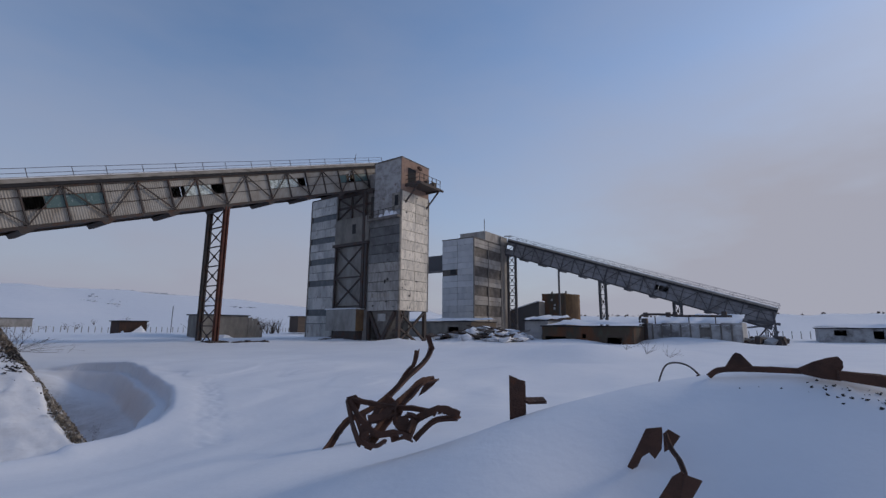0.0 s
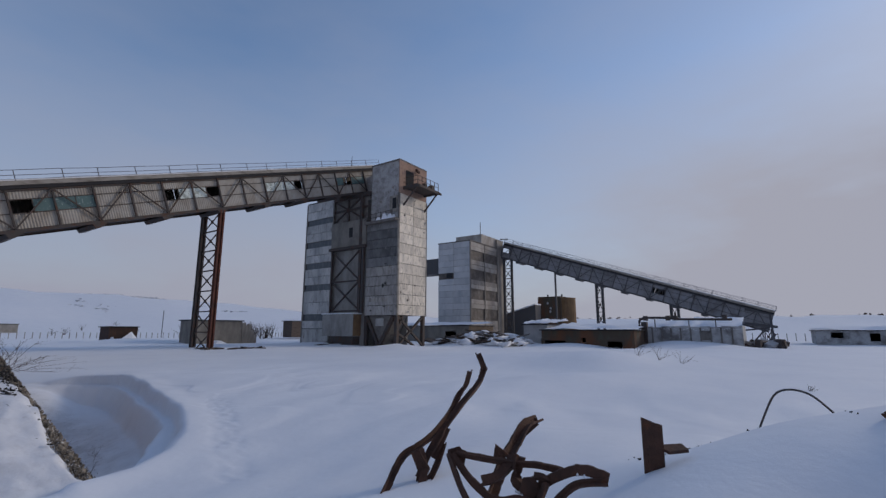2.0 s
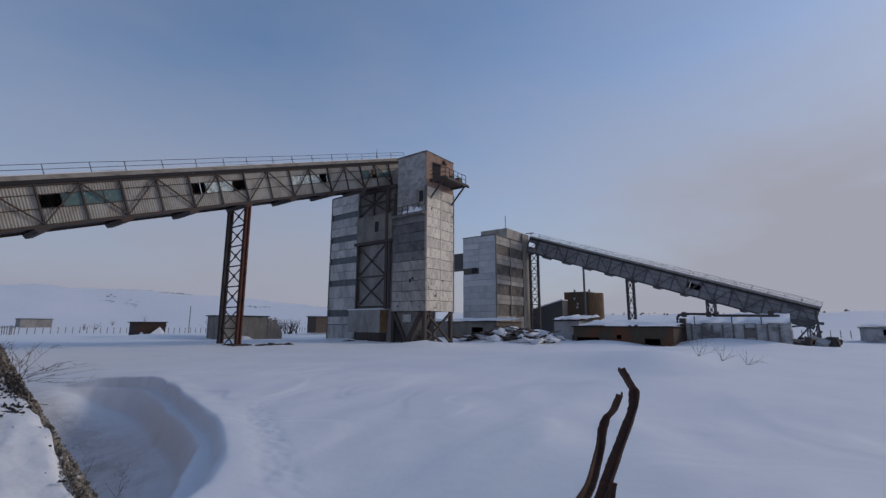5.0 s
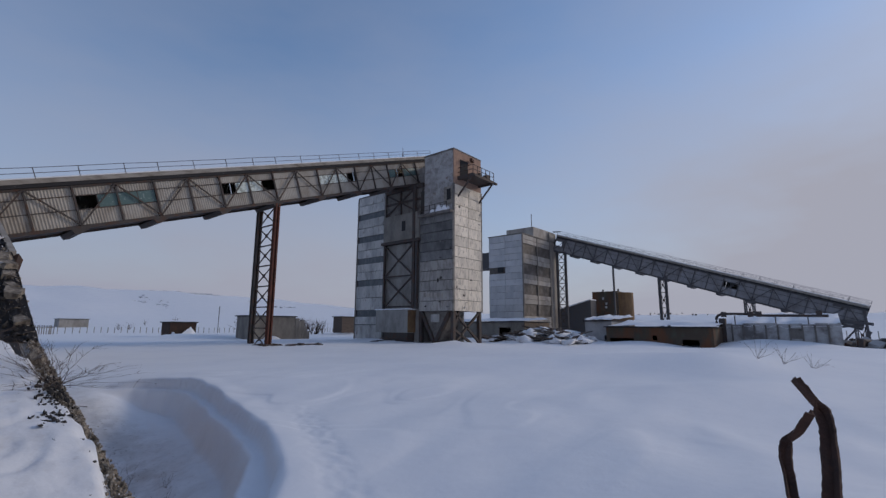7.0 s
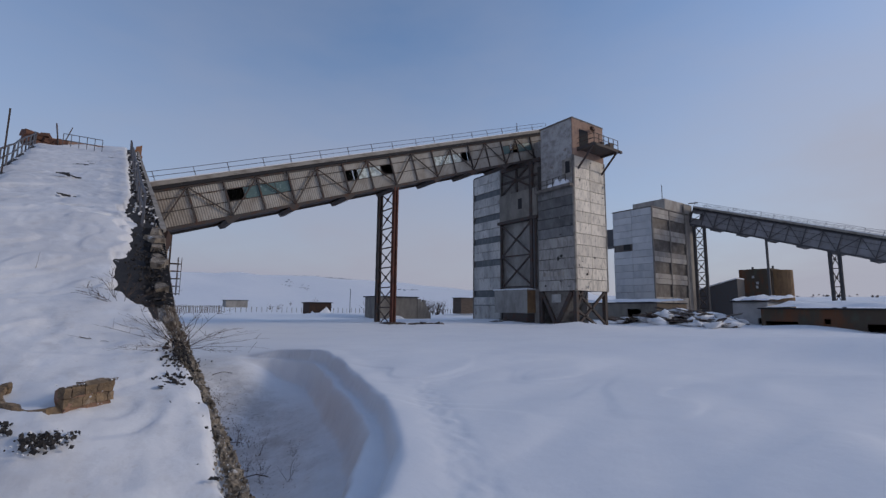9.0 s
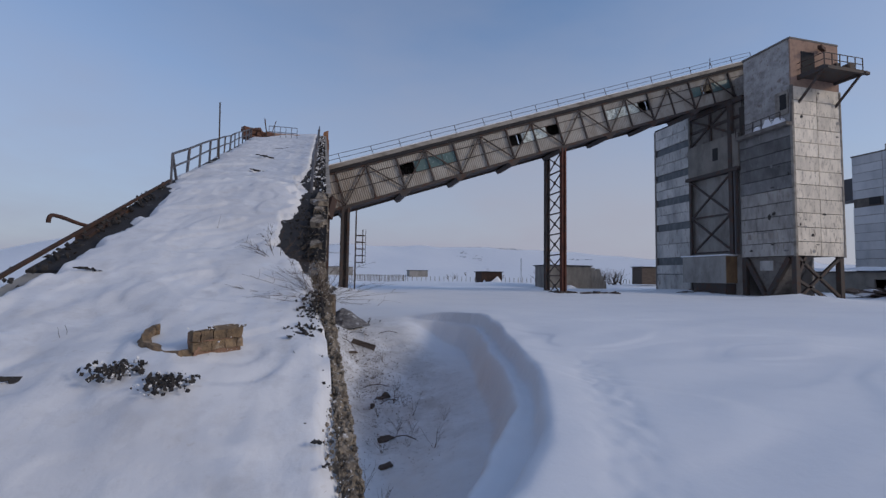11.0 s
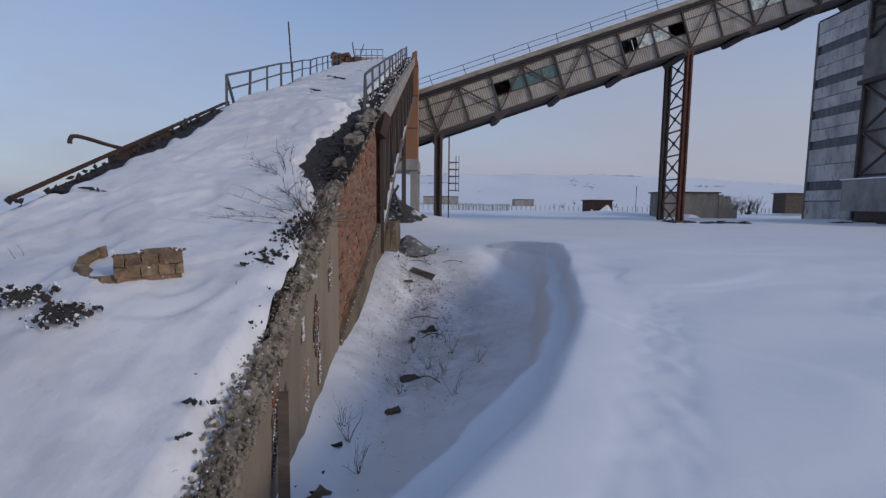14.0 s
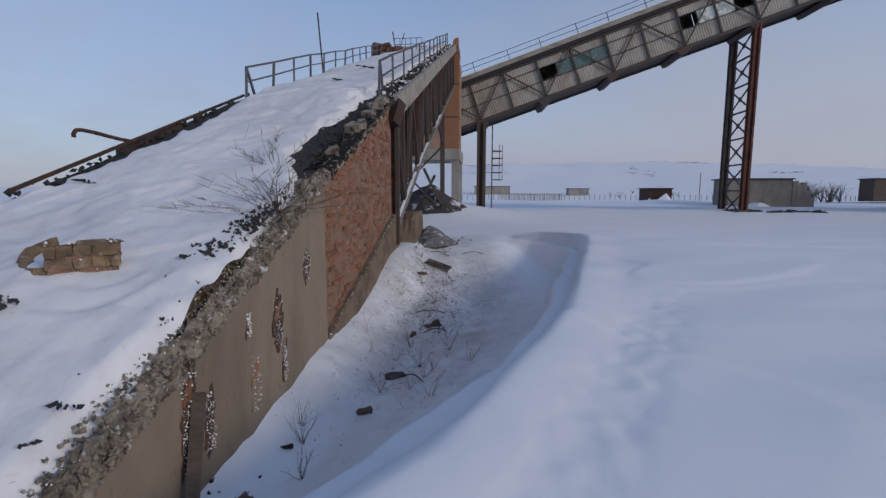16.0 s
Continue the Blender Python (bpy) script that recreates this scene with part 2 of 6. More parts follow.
OCHRE = mat("ochre_rust", (0.22, 0.14, 0.075), 0.9, spots=[((0.12, 0.075, 0.05), 1.2, 0.45, 0.66, 0.8)], stretch=(1, 1, 0.4))
SHED = mat("brown_stained_wall", (0.088, 0.068, 0.050), 0.9, spots=[((0.16, 0.07, 0.035), 0.5, 0.46, 0.62, 0.85), ((0.09, 0.10, 0.075), 0.9, 0.5, 0.7, 0.7)], stretch=(1, 1, 0.5), bump=0.2)
GLASSY = mat("green_glass", (0.10, 0.16, 0.155), 0.25, spots=[((0.28, 0.34, 0.34), 7, 0.60, 0.64, 0.9)])
FROST = mat("frosted_glass", (0.62, 0.68, 0.64), 0.4, spots=[((0.25, 0.28, 0.24), 5, 0.5, 0.56, 0.8)])
COAL = mat("coal", (0.036, 0.033, 0.032), 0.8, spots=[((0.06, 0.055, 0.05), 9, 0.5, 0.7, 0.6)], bump=0.5)
COALSNOW = mat("snowy_coal", (0.05, 0.05, 0.052), 0.9, spots=[((0.6, 0.62, 0.66), 1.3, 0.55, 0.62, 0.85)], bump=0.6, bump_scale=8)
STONE = mat("rubble_stone", (0.31, 0.265, 0.21), 0.95, spots=[((0.075, 0.062, 0.05), 7, 0.42, 0.60, 0.85), ((0.34, 0.31, 0.27), 17, 0.58, 0.68, 0.7), ((0.66, 0.67, 0.69), 9, 0.60, 0.66, 0.85)], bump=0.9, bump_scale=40)
BRICKO = mat("orange_brick", (0.27, 0.14, 0.08), 0.92, spots=[((0.24, 0.12, 0.07), 3, 0.45, 0.66, 0.7)], bump=0.4, bump_scale=30)
CONCM = mat("stained_concrete", (0.24, 0.225, 0.20), 0.9, spots=[((0.12, 0.11, 0.10), 0.8, 0.42, 0.68, 0.8), (BROWN, 5, 0.58, 0.72, 0.5)], bump=0.3, bump_scale=20, stretch=(1, 1, 0.5))
GRAVEL = mat("grey_gravel", (0.20, 0.20, 0.21), 0.95, spots=[((0.08, 0.08, 0.085), 9, 0.42, 0.6, 0.8), ((0.6, 0.62, 0.65), 7, 0.56, 0.64, 0.8)], bump=0.8, bump_scale=30)
TWIG = mat("dry_twig", (0.095, 0.068, 0.052), 0.9)
FARROCK = mat("far_rock", (0.40, 0.41, 0.44), 0.95, spots=[((0.62, 0.64, 0.68), 0.4, 0.45, 0.6, 0.8)])
BROKEN = mat("earthy_concrete", (0.19, 0.145, 0.10), 0.95, spots=[((0.09, 0.07, 0.055), 2.5, 0.42, 0.62, 0.8), ((0.33, 0.29, 0.24), 7, 0.58, 0.70, 0.6)], bump=0.7, bump_scale=18)
WOOD = mat("grey_timber", (0.12, 0.095, 0.08), 0.9, spots=[((0.05, 0.04, 0.035), 3, 0.45, 0.66, 0.8)], stretch=(0.3, 2, 2), bump=0.3)


# ---- helpers of this scene ----
def box(bm, lo, hi, m=None):
    vs = [bm.verts.new((x, y, z)) for z in (lo[2], hi[2]) for y in (lo[1], hi[1]) for x in (lo[0], hi[0])]
    if m is not None:
        for v in vs:
            v.co = m @ v.co
    for f in ((0, 2, 3, 1), (4, 5, 7, 6), (0, 1, 5, 4), (2, 6, 7, 3), (0, 4, 6, 2), (1, 3, 7, 5)):
        bm.faces.new([vs[i] for i in f])
    return vs


def beam(bm, a, b, w, h=None, up=(0, 0, 1)):
    """A straight bar of section w by h from a to b."""
    a, b, h = Vector(a), Vector(b), h or w
    d = (b - a).normalized()
    s = d.cross(Vector(up))
    s = s.normalized() if s.length > 1e-4 else Vector((1, 0, 0))
    t = s.cross(d)
    vs = [bm.verts.new(p + s * (i * w / 2) + t * (j * h / 2)) for p in (a, b) for i, j in ((-1, -1), (1, -1), (1, 1), (-1, 1))]
    for f in ((0, 1, 2, 3), (7, 6, 5, 4), (0, 4, 5, 1), (1, 5, 6, 2), (2, 6, 7, 3), (3, 7, 4, 0)):
        bm.faces.new([vs[i] for i in f])


def thing(name, label, category, at=(0, 0, 0), group="", kind=""):
    ob = new(name)
    ob.location = at
    ob.empty_display_size = 0.2
    return tagged(ob, label, category, group, kind)


def part(name, bm, material, parent=None, label=""):
    me = bpy.data.meshes.new(name)
    bmesh.ops.recalc_face_normals(bm, faces=bm.faces)
    if parent is not None:
        bmesh.ops.translate(bm, verts=bm.verts, vec=-place_of(parent))
    bm.to_mesh(me)
    bm.free()
    me.materials.append(material)
    ob = new(name, me)
    if parent is not None:
        ob.parent = parent
    return tagged(ob, label)


def place_of(ob):
    p = Vector(ob.location)
    while ob.parent is not None:
        ob = ob.parent
        p = p + Vector(ob.location)
    return p


def piece(name, me, parent, at, turn=(0, 0, 0)):
    """One of many alike pieces, on a shared mesh."""
    ob = new(name, me)
    ob.parent = parent
    ob.location = Vector(at) - place_of(parent)
    ob.rotation_euler = turn
    return ob


def box_mesh(name, size, material, worn=0.0):
    """A shared block with its centre at the origin, its corners a little worn."""
    bm = bmesh.new()
    sx, sy, sz = (s / 2 for s in size)
    for v in box(bm, (-sx, -sy, -sz), (sx, sy, sz)):
        v.co += Vector((random.uniform(-worn, worn), random.uniform(-worn, worn), random.uniform(-worn, worn)))
    bmesh.ops.recalc_face_normals(bm, faces=bm.faces)
    me = bpy.data.meshes.new(name)
    bm.to_mesh(me)
    bm.free()
    me.materials.append(material)
    return me


def slab(name, lo, hi, material, parent, label="", m=None):
    bm = bmesh.new()
    box(bm, lo, hi, m)
    return part(name, bm, material, parent, label)


def rod(name, a, b, w, material, parent, label="", h=None, up=(0, 0, 1), m=None):
    bm = bmesh.new()
    beam(bm, a, b, w, h, up)
    if m is not None:
        bmesh.ops.transform(bm, matrix=m, verts=bm.verts)
    return part(name, bm, material, parent, label)


def tube(bm, pts, r, sides=8):
    """A round bar along a polyline."""
    rings = []
    pts = [Vector(p) for p in pts]
    for i, p in enumerate(pts):
        d = (pts[min(i + 1, len(pts) - 1)] - pts[max(i - 1, 0)]).normalized()
        s = d.cross(Vector((0, 0, 1)))
        s = s.normalized() if s.length > 1e-3 else Vector((1, 0, 0))
        t = s.cross(d)
        rr = r[i] if isinstance(r, (list, tuple)) else r
        rings.append([bm.verts.new(p + (s * math.cos(a) + t * math.sin(a)) * rr) for a in (2 * math.pi * k / sides for k in range(sides))])
    for a, b in zip(rings, rings[1:]):
        for k in range(sides):
            bm.faces.new((a[k], a[(k + 1) % sides], b[(k + 1) % sides], b[k]))
    bm.faces.new(rings[0][::-1])
    bm.faces.new(rings[-1])


def curve_points(pts, per=6):
    """A smooth run through the points."""
    pts = [Vector(p) for p in pts]
    out = []
    for i in range(len(pts) - 1):
        p0, p1, p2, p3 = pts[max(i - 1, 0)], pts[i], pts[i + 1], pts[min(i + 2, len(pts) - 1)]
        for k in range(per):
            t = k / per
            out.append(0.5 * (2 * p1 + (p2 - p0) * t + (2 * p0 - 5 * p1 + 4 * p2 - p3) * t * t + (3 * p1 - p0 - 3 * p2 + p3) * t ** 3))
    return out + [pts[-1]]


def angle_iron(bm, pts, w, turn=0.0, twist=0.0, thick=0.012, ragged=0.0):
    """A bent rolled angle: two flanges along a run of points, twisting on the way."""
    pts = curve_points(pts)
    k, rings = len(pts), []
    prof = ((0, 0), (w, 0), (w, thick), (thick, thick), (thick, w), (0, w))
    for i, p in enumerate(pts):
        d = (pts[min(i + 1, k - 1)] - pts[max(i - 1, 0)]).normalized()
        s = d.cross(Vector((0.3, 0.2, 1))).normalized()
        t = s.cross(d)
        a = turn + twist * i / k
        u, v = s * math.cos(a) + t * math.sin(a), t * math.cos(a) - s * math.sin(a)
        f = 1 + random.uniform(-ragged, ragged)
        rings.append([bm.verts.new(p + u * (x * f - w / 3) + v * (y * f - w / 3)) for x, y in prof])
    for a, b in zip(rings, rings[1:]):
        for j in range(6):
            bm.faces.new((a[j], a[(j + 1) % 6], b[(j + 1) % 6], b[j]))
    bm.faces.new(rings[0][::-1])
    bm.faces.new(rings[-1])


def lump(bm, at, r, flat=0.6):
    """A rough broken stone."""
    at = Vector(at)
    m = Matrix.Translation(at) @ Euler((random.uniform(0, 6), random.uniform(0, 6), random.uniform(0, 6))).to_matrix().to_4x4()
    vs = []
    for x, y, z in ((1, 0, 0), (-1, 0, 0), (0, 1, 0), (0, -1, 0), (0, 0, 1), (0, 0, -1)):
        q = Vector((x, y, z)) * r * random.uniform(0.6, 1.2)
        q.z *= flat
        vs.append(bm.verts.new(m @ q))
    for f in ((0, 2, 4), (2, 1, 4), (1, 3, 4), (3, 0, 4), (2, 0, 5), (1, 2, 5), (3, 1, 5), (0, 3, 5)):
        bm.faces.new([vs[i] for i in f])


def twigs(bm, at, reach, count, r0=0.006, lean=(0, 0, 1), spread=0.8, forks=3):
    """Bare branching twigs from one root."""
    at = Vector(at)
    for _ in range(count):
        d = (Vector(lean) + Vector((random.uniform(-spread, spread), random.uniform(-spread, spread), random.uniform(-0.3, spread)))).normalized()
        n, pts, p = 5, [at.copy()], at.copy()
        for i in range(n):
            d = (d + Vector((random.uniform(-0.3, 0.3), random.uniform(-0.3, 0.3), random.uniform(-0.25, 0.25)))).normalized()
            p = p + d * reach / n * random.uniform(0.7, 1.2)
            pts.append(p.copy())
            if i > 0:
                for _f in range(random.randint(0, forks)):
                    e = (d + Vector((random.uniform(-0.9, 0.9), random.uniform(-0.9, 0.9), random.uniform(-0.5, 0.9)))).normalized()
                    q = p + e * reach * random.uniform(0.12, 0.3)
                    tube(bm, [p, p.lerp(q, 0.5) + Vector((0, 0, random.uniform(-0.01, 0.02))), q], [r0 * 0.5, r0 * 0.4, r0 * 0.25], 3)
        tube(bm, pts, [r0 * (1 - 0.12 * i) for i in range(len(pts))], 3)

# ---- ground ----
RIM = [(2.0, 7.85), (3.25, 8.12), (3.9, 8.6), (4.38, 9.16), (4.7, 9.8), (5.05, 10.58), (5.4, 11.5), (5.9, 13.6), (6.45, 15.9), (6.75, 17.4), (6.7, 18.4), (6.3, 19.1), (5.3, 19.8), (3.5, 20.6), (1.5, 21.0), (1.5, 7.85)]


def inside(x, y):
    """Signed distance to the pit's rim, positive inside."""
    d, hit, k = 1e9, False, len(RIM)
    for i in range(k):
        (ax, ay), (bx, by) = RIM[i], RIM[(i + 1) % k]
        ex, ey = bx - ax, by - ay
        s = max(0.0, min(1.0, ((x - ax) * ex + (y - ay) * ey) / (ex * ex + ey * ey)))
        d = min(d, math.hypot(x - ax - s * ex, y - ay - s * ey))
        if (ay > y) != (by > y) and x < ex * (y - ay) / (by - ay) + ax:
            hit = not hit
    return d if hit else -d


def bump2(x, y, cx, cy, sx, sy, turn=0.0):
    c, s = math.cos(turn), math.sin(turn)
    u, v = (x - cx) * c + (y - cy) * s, -(x - cx) * s + (y - cy) * c
    return math.exp(-0.5 * ((u / sx) ** 2 + (v / sy) ** 2))


def smooth(a, b, v):
    t = max(0.0, min(1.0, (v - a) / (b - a)))
    return t * t * (3 - 2 * t)


def ramp_top(y):
    """Height of the buried conveyor's roof along its slope."""
    if y < 13:
        return 1.82 - 0.37 * (13 - y)
    return 0.04 + 0.43 * (y - 8.86) if y < 17 else 3.54 + 0.362 * (y - 17)


def height(x, y):
    near = math.hypot(x - 1.5, y - 2.0)
    r = math.hypot(x - 3, y - 6)
    z = 0.12 + 0.45 * math.exp(-((near / 6.5) ** 2)) + 0.33 * bump2(x, y, 8.5, 16, 4.5, 6.0)
    z += 1.06 * bump2(x, y, 5.0, -0.5, 1.45, 1.45) + 0.29 * bump2(x, y, 3.5, 1.2, 0.8, 0.6) - 0.15 * bump2(x, y, 2.9, 0.28, 0.42, 0.38) + 0.19 * bump2(x, y, 2.4, 1.8, 0.6, 0.6) - 0.2 * bump2(x, y, 4.2, 7.2, 2.2, 2.0) - 0.25 * bump2(x, y, 2.0, 6.5, 2.5, 1.6)
    if r < 150:
        z += 0.10 * noise.noise((x * 0.22, y * 0.22, 1.0)) * smooth(1, 9, r)
        z += 0.045 * noise.noise((x * 0.5 + y * 0.3, y * 1.1 - x * 0.4, 4.0)) * math.exp(-r / 30)
        z += 0.30 * noise.noise((x * 0.05, y * 0.05, 7.0)) * smooth(12, 30, r)
        z += 0.5 * bump2(x, y, 30, 9.0, 7.5, 2.0, -0.5) + 0.35 * bump2(x, y, 22, 13, 5, 1.6, -0.7) + 0.3 * bump2(x, y, 17, 6, 4.0, 1.3, -0.4) + 0.5 * bump2(x, y, 37, 31, 2.6, 2.0) + 1.5 * bump2(x, y, 61, 32.0, 4, 2.6) + 0.6 * bump2(x, y, 55, 31, 2.5, 2.2) + 0.6 * bump2(x, y, 53, 34, 2.0, 1.6) + 0.75 * bump2(x, y, 61.3, 10.0, 1.3, 2.6) + 0.45 * bump2(x, y, 61, 5.2, 1.5, 2.0) + 0.45 * bump2(x, y, 55.8, 20.5, 1.2, 2.6) - 0.35 * bump2(x, y, 56.4, 15.0, 1.4, 1.6) + 0.5 * bump2(x, y, 39.6, 35.2, 1.6, 1.3) + 0.35 * bump2(x, y, 39.4, 48, 0.9, 3.5) + 0.7 * bump2(x, y, 24.5, 7.6, 2.4, 1.5, -0.5)
        z += 0.9 * bump2(x, y, 1.4, 37, 3.0, 3.0) + 0.9 * bump2(x, y, 30, 76, 5, 3)
        if r < 40:      # low wind-cut steps in the crust
            cutting = noise.noise((x * 0.28 + y * 0.22, y * 0.62 - x * 0.25, 11.0))
            z += (0.03 * smooth(0.02, 0.10, cutting) + 0.02 * smooth(-0.22, -0.12, cutting)) * smooth(2.0, 5.0, r) * math.exp(-r / 22) * (1 - bump2(x, y, 3.2, 1.0, 3.0, 2.6))
        if 3.2 < x < 8.0 and 6.5 < y < 15:      # trodden track
            mid = 4.62 + 0.50 * (y - 8.1)
            k = math.exp(-(((x - mid) / 0.30) ** 4)) * (1 - smooth(11.0, 14.0, y))
            z += k * (0.010 * noise.noise((x * 4.5, y * 4.5, 3.0)) + 0.019 * noise.noise((x * 9.0, y * 9.0, 2.0)) - 0.012)
    if 0 < x < 9 and 6 < y < 23:      # the wind-scoured hollow: crisp rim, a ledge, a steep face, a bowl
        d = inside(x, y)
        if d > -0.8:
            floor = -0.88 + 0.17 * smooth(3.3, 2.55, x) + 0.72 * smooth(13.2, 19.5, y) * smooth(6.3, 3.4, x) + 0.38 * smooth(14.0, 17.0, y) * smooth(3.4, 2.5, x)
            floor += 0.05 * noise.noise((x * 1.6, y * 1.6, 6.0)) + 0.03 * noise.noise((x * 4.5, y * 4.5, 2.0))
            near_lip = smooth(10.9, 9.3, y)
            d2 = d + (0.05 + 0.05 * smooth(13.0, 15.0, y)) * noise.noise((x * 1.3, y * 1.3, 9.0)) + 0.02 * noise.noise((x * 4.0, y * 4.0, 3.0))
            lip = 0.30 + 0.16 * near_lip + 0.05 * noise.noise((x * 0.9, y * 0.9, 2.0))
            rim_drop, shelf = 0.21 + 0.05 * near_lip, 0.03
            k = rim_drop * smooth(0.0, 0.06 + 0.06 * near_lip, d2) + shelf * smooth(0.03, lip, d2) + 0.46 * smooth(lip, lip + 0.26, d2)
            k += (1 - rim_drop - shelf - 0.46) * smooth(lip + 0.1, lip + 1.7, d2)
            gentle = smooth(15.0, 19.0, y) * smooth(6.5, 4.6, x)
            k += (smooth(-1.2, 5.5, d) - k) * gentle
            z += (floor - z) * k + 0.06 * smooth(lip - 0.16, lip - 0.03, d2) * (1 - smooth(lip - 0.03, lip + 0.06, d2)) * (1 - gentle)
            z += 0.04 * smooth(-0.7, -0.10, d) * (1 - smooth(-0.10, 0.02, d)) * (1 - gentle)
    if x < 2.5 and 6.8 < y < 14:
        z += (min(z, ramp_top(y) - 0.16) - z) * smooth(7.2, 9.4, y) * smooth(2.6, 2.3, x)
    far = math.hypot(x, y)
    if far > 110:
        az = math.degrees(math.atan2(y, x))
        top = 30 * smooth(150, 460, far) * (0.62 + 0.38 * smooth(45, 75, az)) if az > 36 else 20 * smooth(260, 700, far) * smooth(-175, -140, az)
        top *= 1 - 0.8 * smooth(112, 125, az) if az > 36 else 1
        gully = 5.0 * abs(noise.noise((x * 0.011, y * 0.011, 2.0))) + 3.0 * noise.noise((x * 0.03, y * 0.03, 5.0))
        z += top - gully * smooth(140, 300, far) * (1 if top > 8 else 0.2)
    return z


def stations(marks, reach):
    """Grid lines: even steps between the marks (place, step to the next), then ever wider ones out to the horizon."""
    out = []
    for (a, step), (b, _) in zip(marks, marks[1:]):
        n = round((b - a) / step)
        out += [a + (b - a) * i / n for i in range(n)]
    out.append(marks[-1][0])
    s, p = 0.1, out[-1]
    while p < reach:
        s *= 1.11
        p += s
        out.append(p)
    s, p = 0.1, out[0]
    while p > -reach:
        s *= 1.11
        p -= s
        out.insert(0, p)
    return out


gx = stations([(-2.0, 0.1), (3.0, 0.05), (7.0, 0.1), (9.5, 0)], 4200)
gy = stations([(-2.0, 0.1), (8.0, 0.06), (20.6, 0)], 4200)
verts = [(x, y, height(x, y)) for y in gy for x in gx]
nx = len(gx)
faces = [(j * nx + i, j * nx + i + 1, (j + 1) * nx + i + 1, (j + 1) * nx + i) for j in range(len(gy) - 1) for i in range(nx - 1)]
me = bpy.data.meshes.new("ground")
me.from_pydata(verts, [], faces)
me.polygons.foreach_set("use_smooth", [True] * len(me.polygons))
me.materials.append(FIELD)
tagged(new("ground", me), "wind-packed snow field with drifts and a scoured hollow", "snow", kind="structure")



# ---- the sloping galleries ----
def gallery(name, label, m, bays, bay, high, wide, windows, start, sheet_mat, frame_mat, ribs, rail_posts=True):
    """A trussed conveyor gallery, built along its slope: x along, y across, z up from the floor, then laid by m."""
    g = thing(name, label, "conveyor gallery", m @ Vector((bay * bays / 2, wide / 2, 0)))
    length = bay * bays
    P = lambda nm, bm, mt, lb="", par=None: (bmesh.ops.transform(bm, matrix=m, verts=bm.verts), part(nm, bm, mt, par or g, lb))[1]
    S = lambda nm, lo, hi, mt, lb="", par=None: (lambda bm: (box(bm, lo, hi), P(nm, bm, mt, lb, par))[1])(bmesh.new())
    S("floor", (start, 0.06, -0.02), (length, wide - 0.06, 0.16), frame_mat)
    roof = S("roof", (start, -0.28, high), (length, wide + 0.28, high + 0.52), ROOF, "weathered roof edge with a snow cover")
    S("fascia", (start, -0.34, high + 0.24), (length, -0.28, high + 0.56), FASCIA, par=roof)
    bm = bmesh.new()
    box(bm, (start, -0.2, high + 0.52), (length, wide + 0.2, high + 0.66))
    P("snow_cover", bm, SNOW, "thin wind-blown snow", roof)
    for y0, nm in ((-0.10, "front"), (wide + 0.02, "rear")):
        S("bottom_chord", (start, y0, -0.20), (length, y0 + 0.12, 0.02), frame_mat)
        S("top_chord", (start, y0, high - 0.16), (length, y0 + 0.12, high), frame_mat)
    first = int(math.floor(start / bay))
    for k in range(first, bays):
        x0, x1, xm = max(k * bay, start), (k + 1) * bay, (k + 0.5) * bay
        for xa, w in ((x0, 0.16), (xm, 0.10)):
            if xa >= start:
                bm = bmesh.new()
                beam(bm, (xa, -0.06, 0), (xa, -0.06, high), w, 0.12, (1, 0, 0))
                P("post", bm, frame_mat)
        for xa in (x0, x1):
            if start <= xa <= length and start <= xm:
                bm = bmesh.new()
                beam(bm, (xa, -0.14, 0.05), (xm, -0.14, high - 0.12), 0.10, 0.08, (0, 1, 0))
                P("diagonal", bm, frame_mat)
        bm = bmesh.new()          # the gusset bracket hanging under the joint
        vs = box(bm, (x0 - 0.6, -0.08, -0.52), (x0 + 0.5, wide + 0.08, -0.20))
        for v in vs:
            if v.co.z < -0.4:
                v.co.x = x0 - 0.48 if v.co.x < x0 else x0 - 0.1
        P("bracket", bm, frame_mat)
        for half, (xa, xb) in enumerate(((x0 + 0.03, xm - 0.03), (xm + 0.03, x1 - 0.03))):
            if xb <= start + 0.1:
                continue
            holes = windows.get((k, half))
            spans = [(0.05, high - 0.05)] if not holes else [(0.05, high * 0.40), (high * 0.74, high - 0.05)]
            for y0, stretch_ in ((0.03, spans), (wide - 0.05, [(0.05, high - 0.05)])):
                for za, zb in stretch_:
                    bm = bmesh.new()
                    n = max(4, int((xb - xa) / ribs))
                    cols = [[bm.verts.new((xa + (xb - xa) * i / (2 * n), y0 + (0.028 if i % 2 else 0.0), z)) for z in (za, zb)] for i in range(2 * n + 1)]
                    for a, b in zip(cols, cols[1:]):
                        bm.faces.new((a[0], b[0], b[1], a[1]))
                    P("sheet", bm, sheet_mat)
            for z in (high * 0.40, high * 0.74):
                S("sheeting_rail", (xa, -0.03, z - 0.03), (xb, 0.02, z + 0.03), frame_mat)
            if holes:
                za, zb = high * 0.40 + 0.03, high * 0.74 - 0.03
                for i, state in enumerate(holes):
                    wa, wb = xa + (xb - xa) * i / len(holes), xa + (xb - xa) * (i + 1) / len(holes)
                    win = S("window", (wa, 0.0, za), (wa + 0.06, 0.05, zb), frame_mat)
                    if state:
                        S("pane", (wa + 0.06, 0.015, za), (wb, 0.025, zb), {1: GLASSY, 2: FROST}[state], "dusty patched glazing", win)
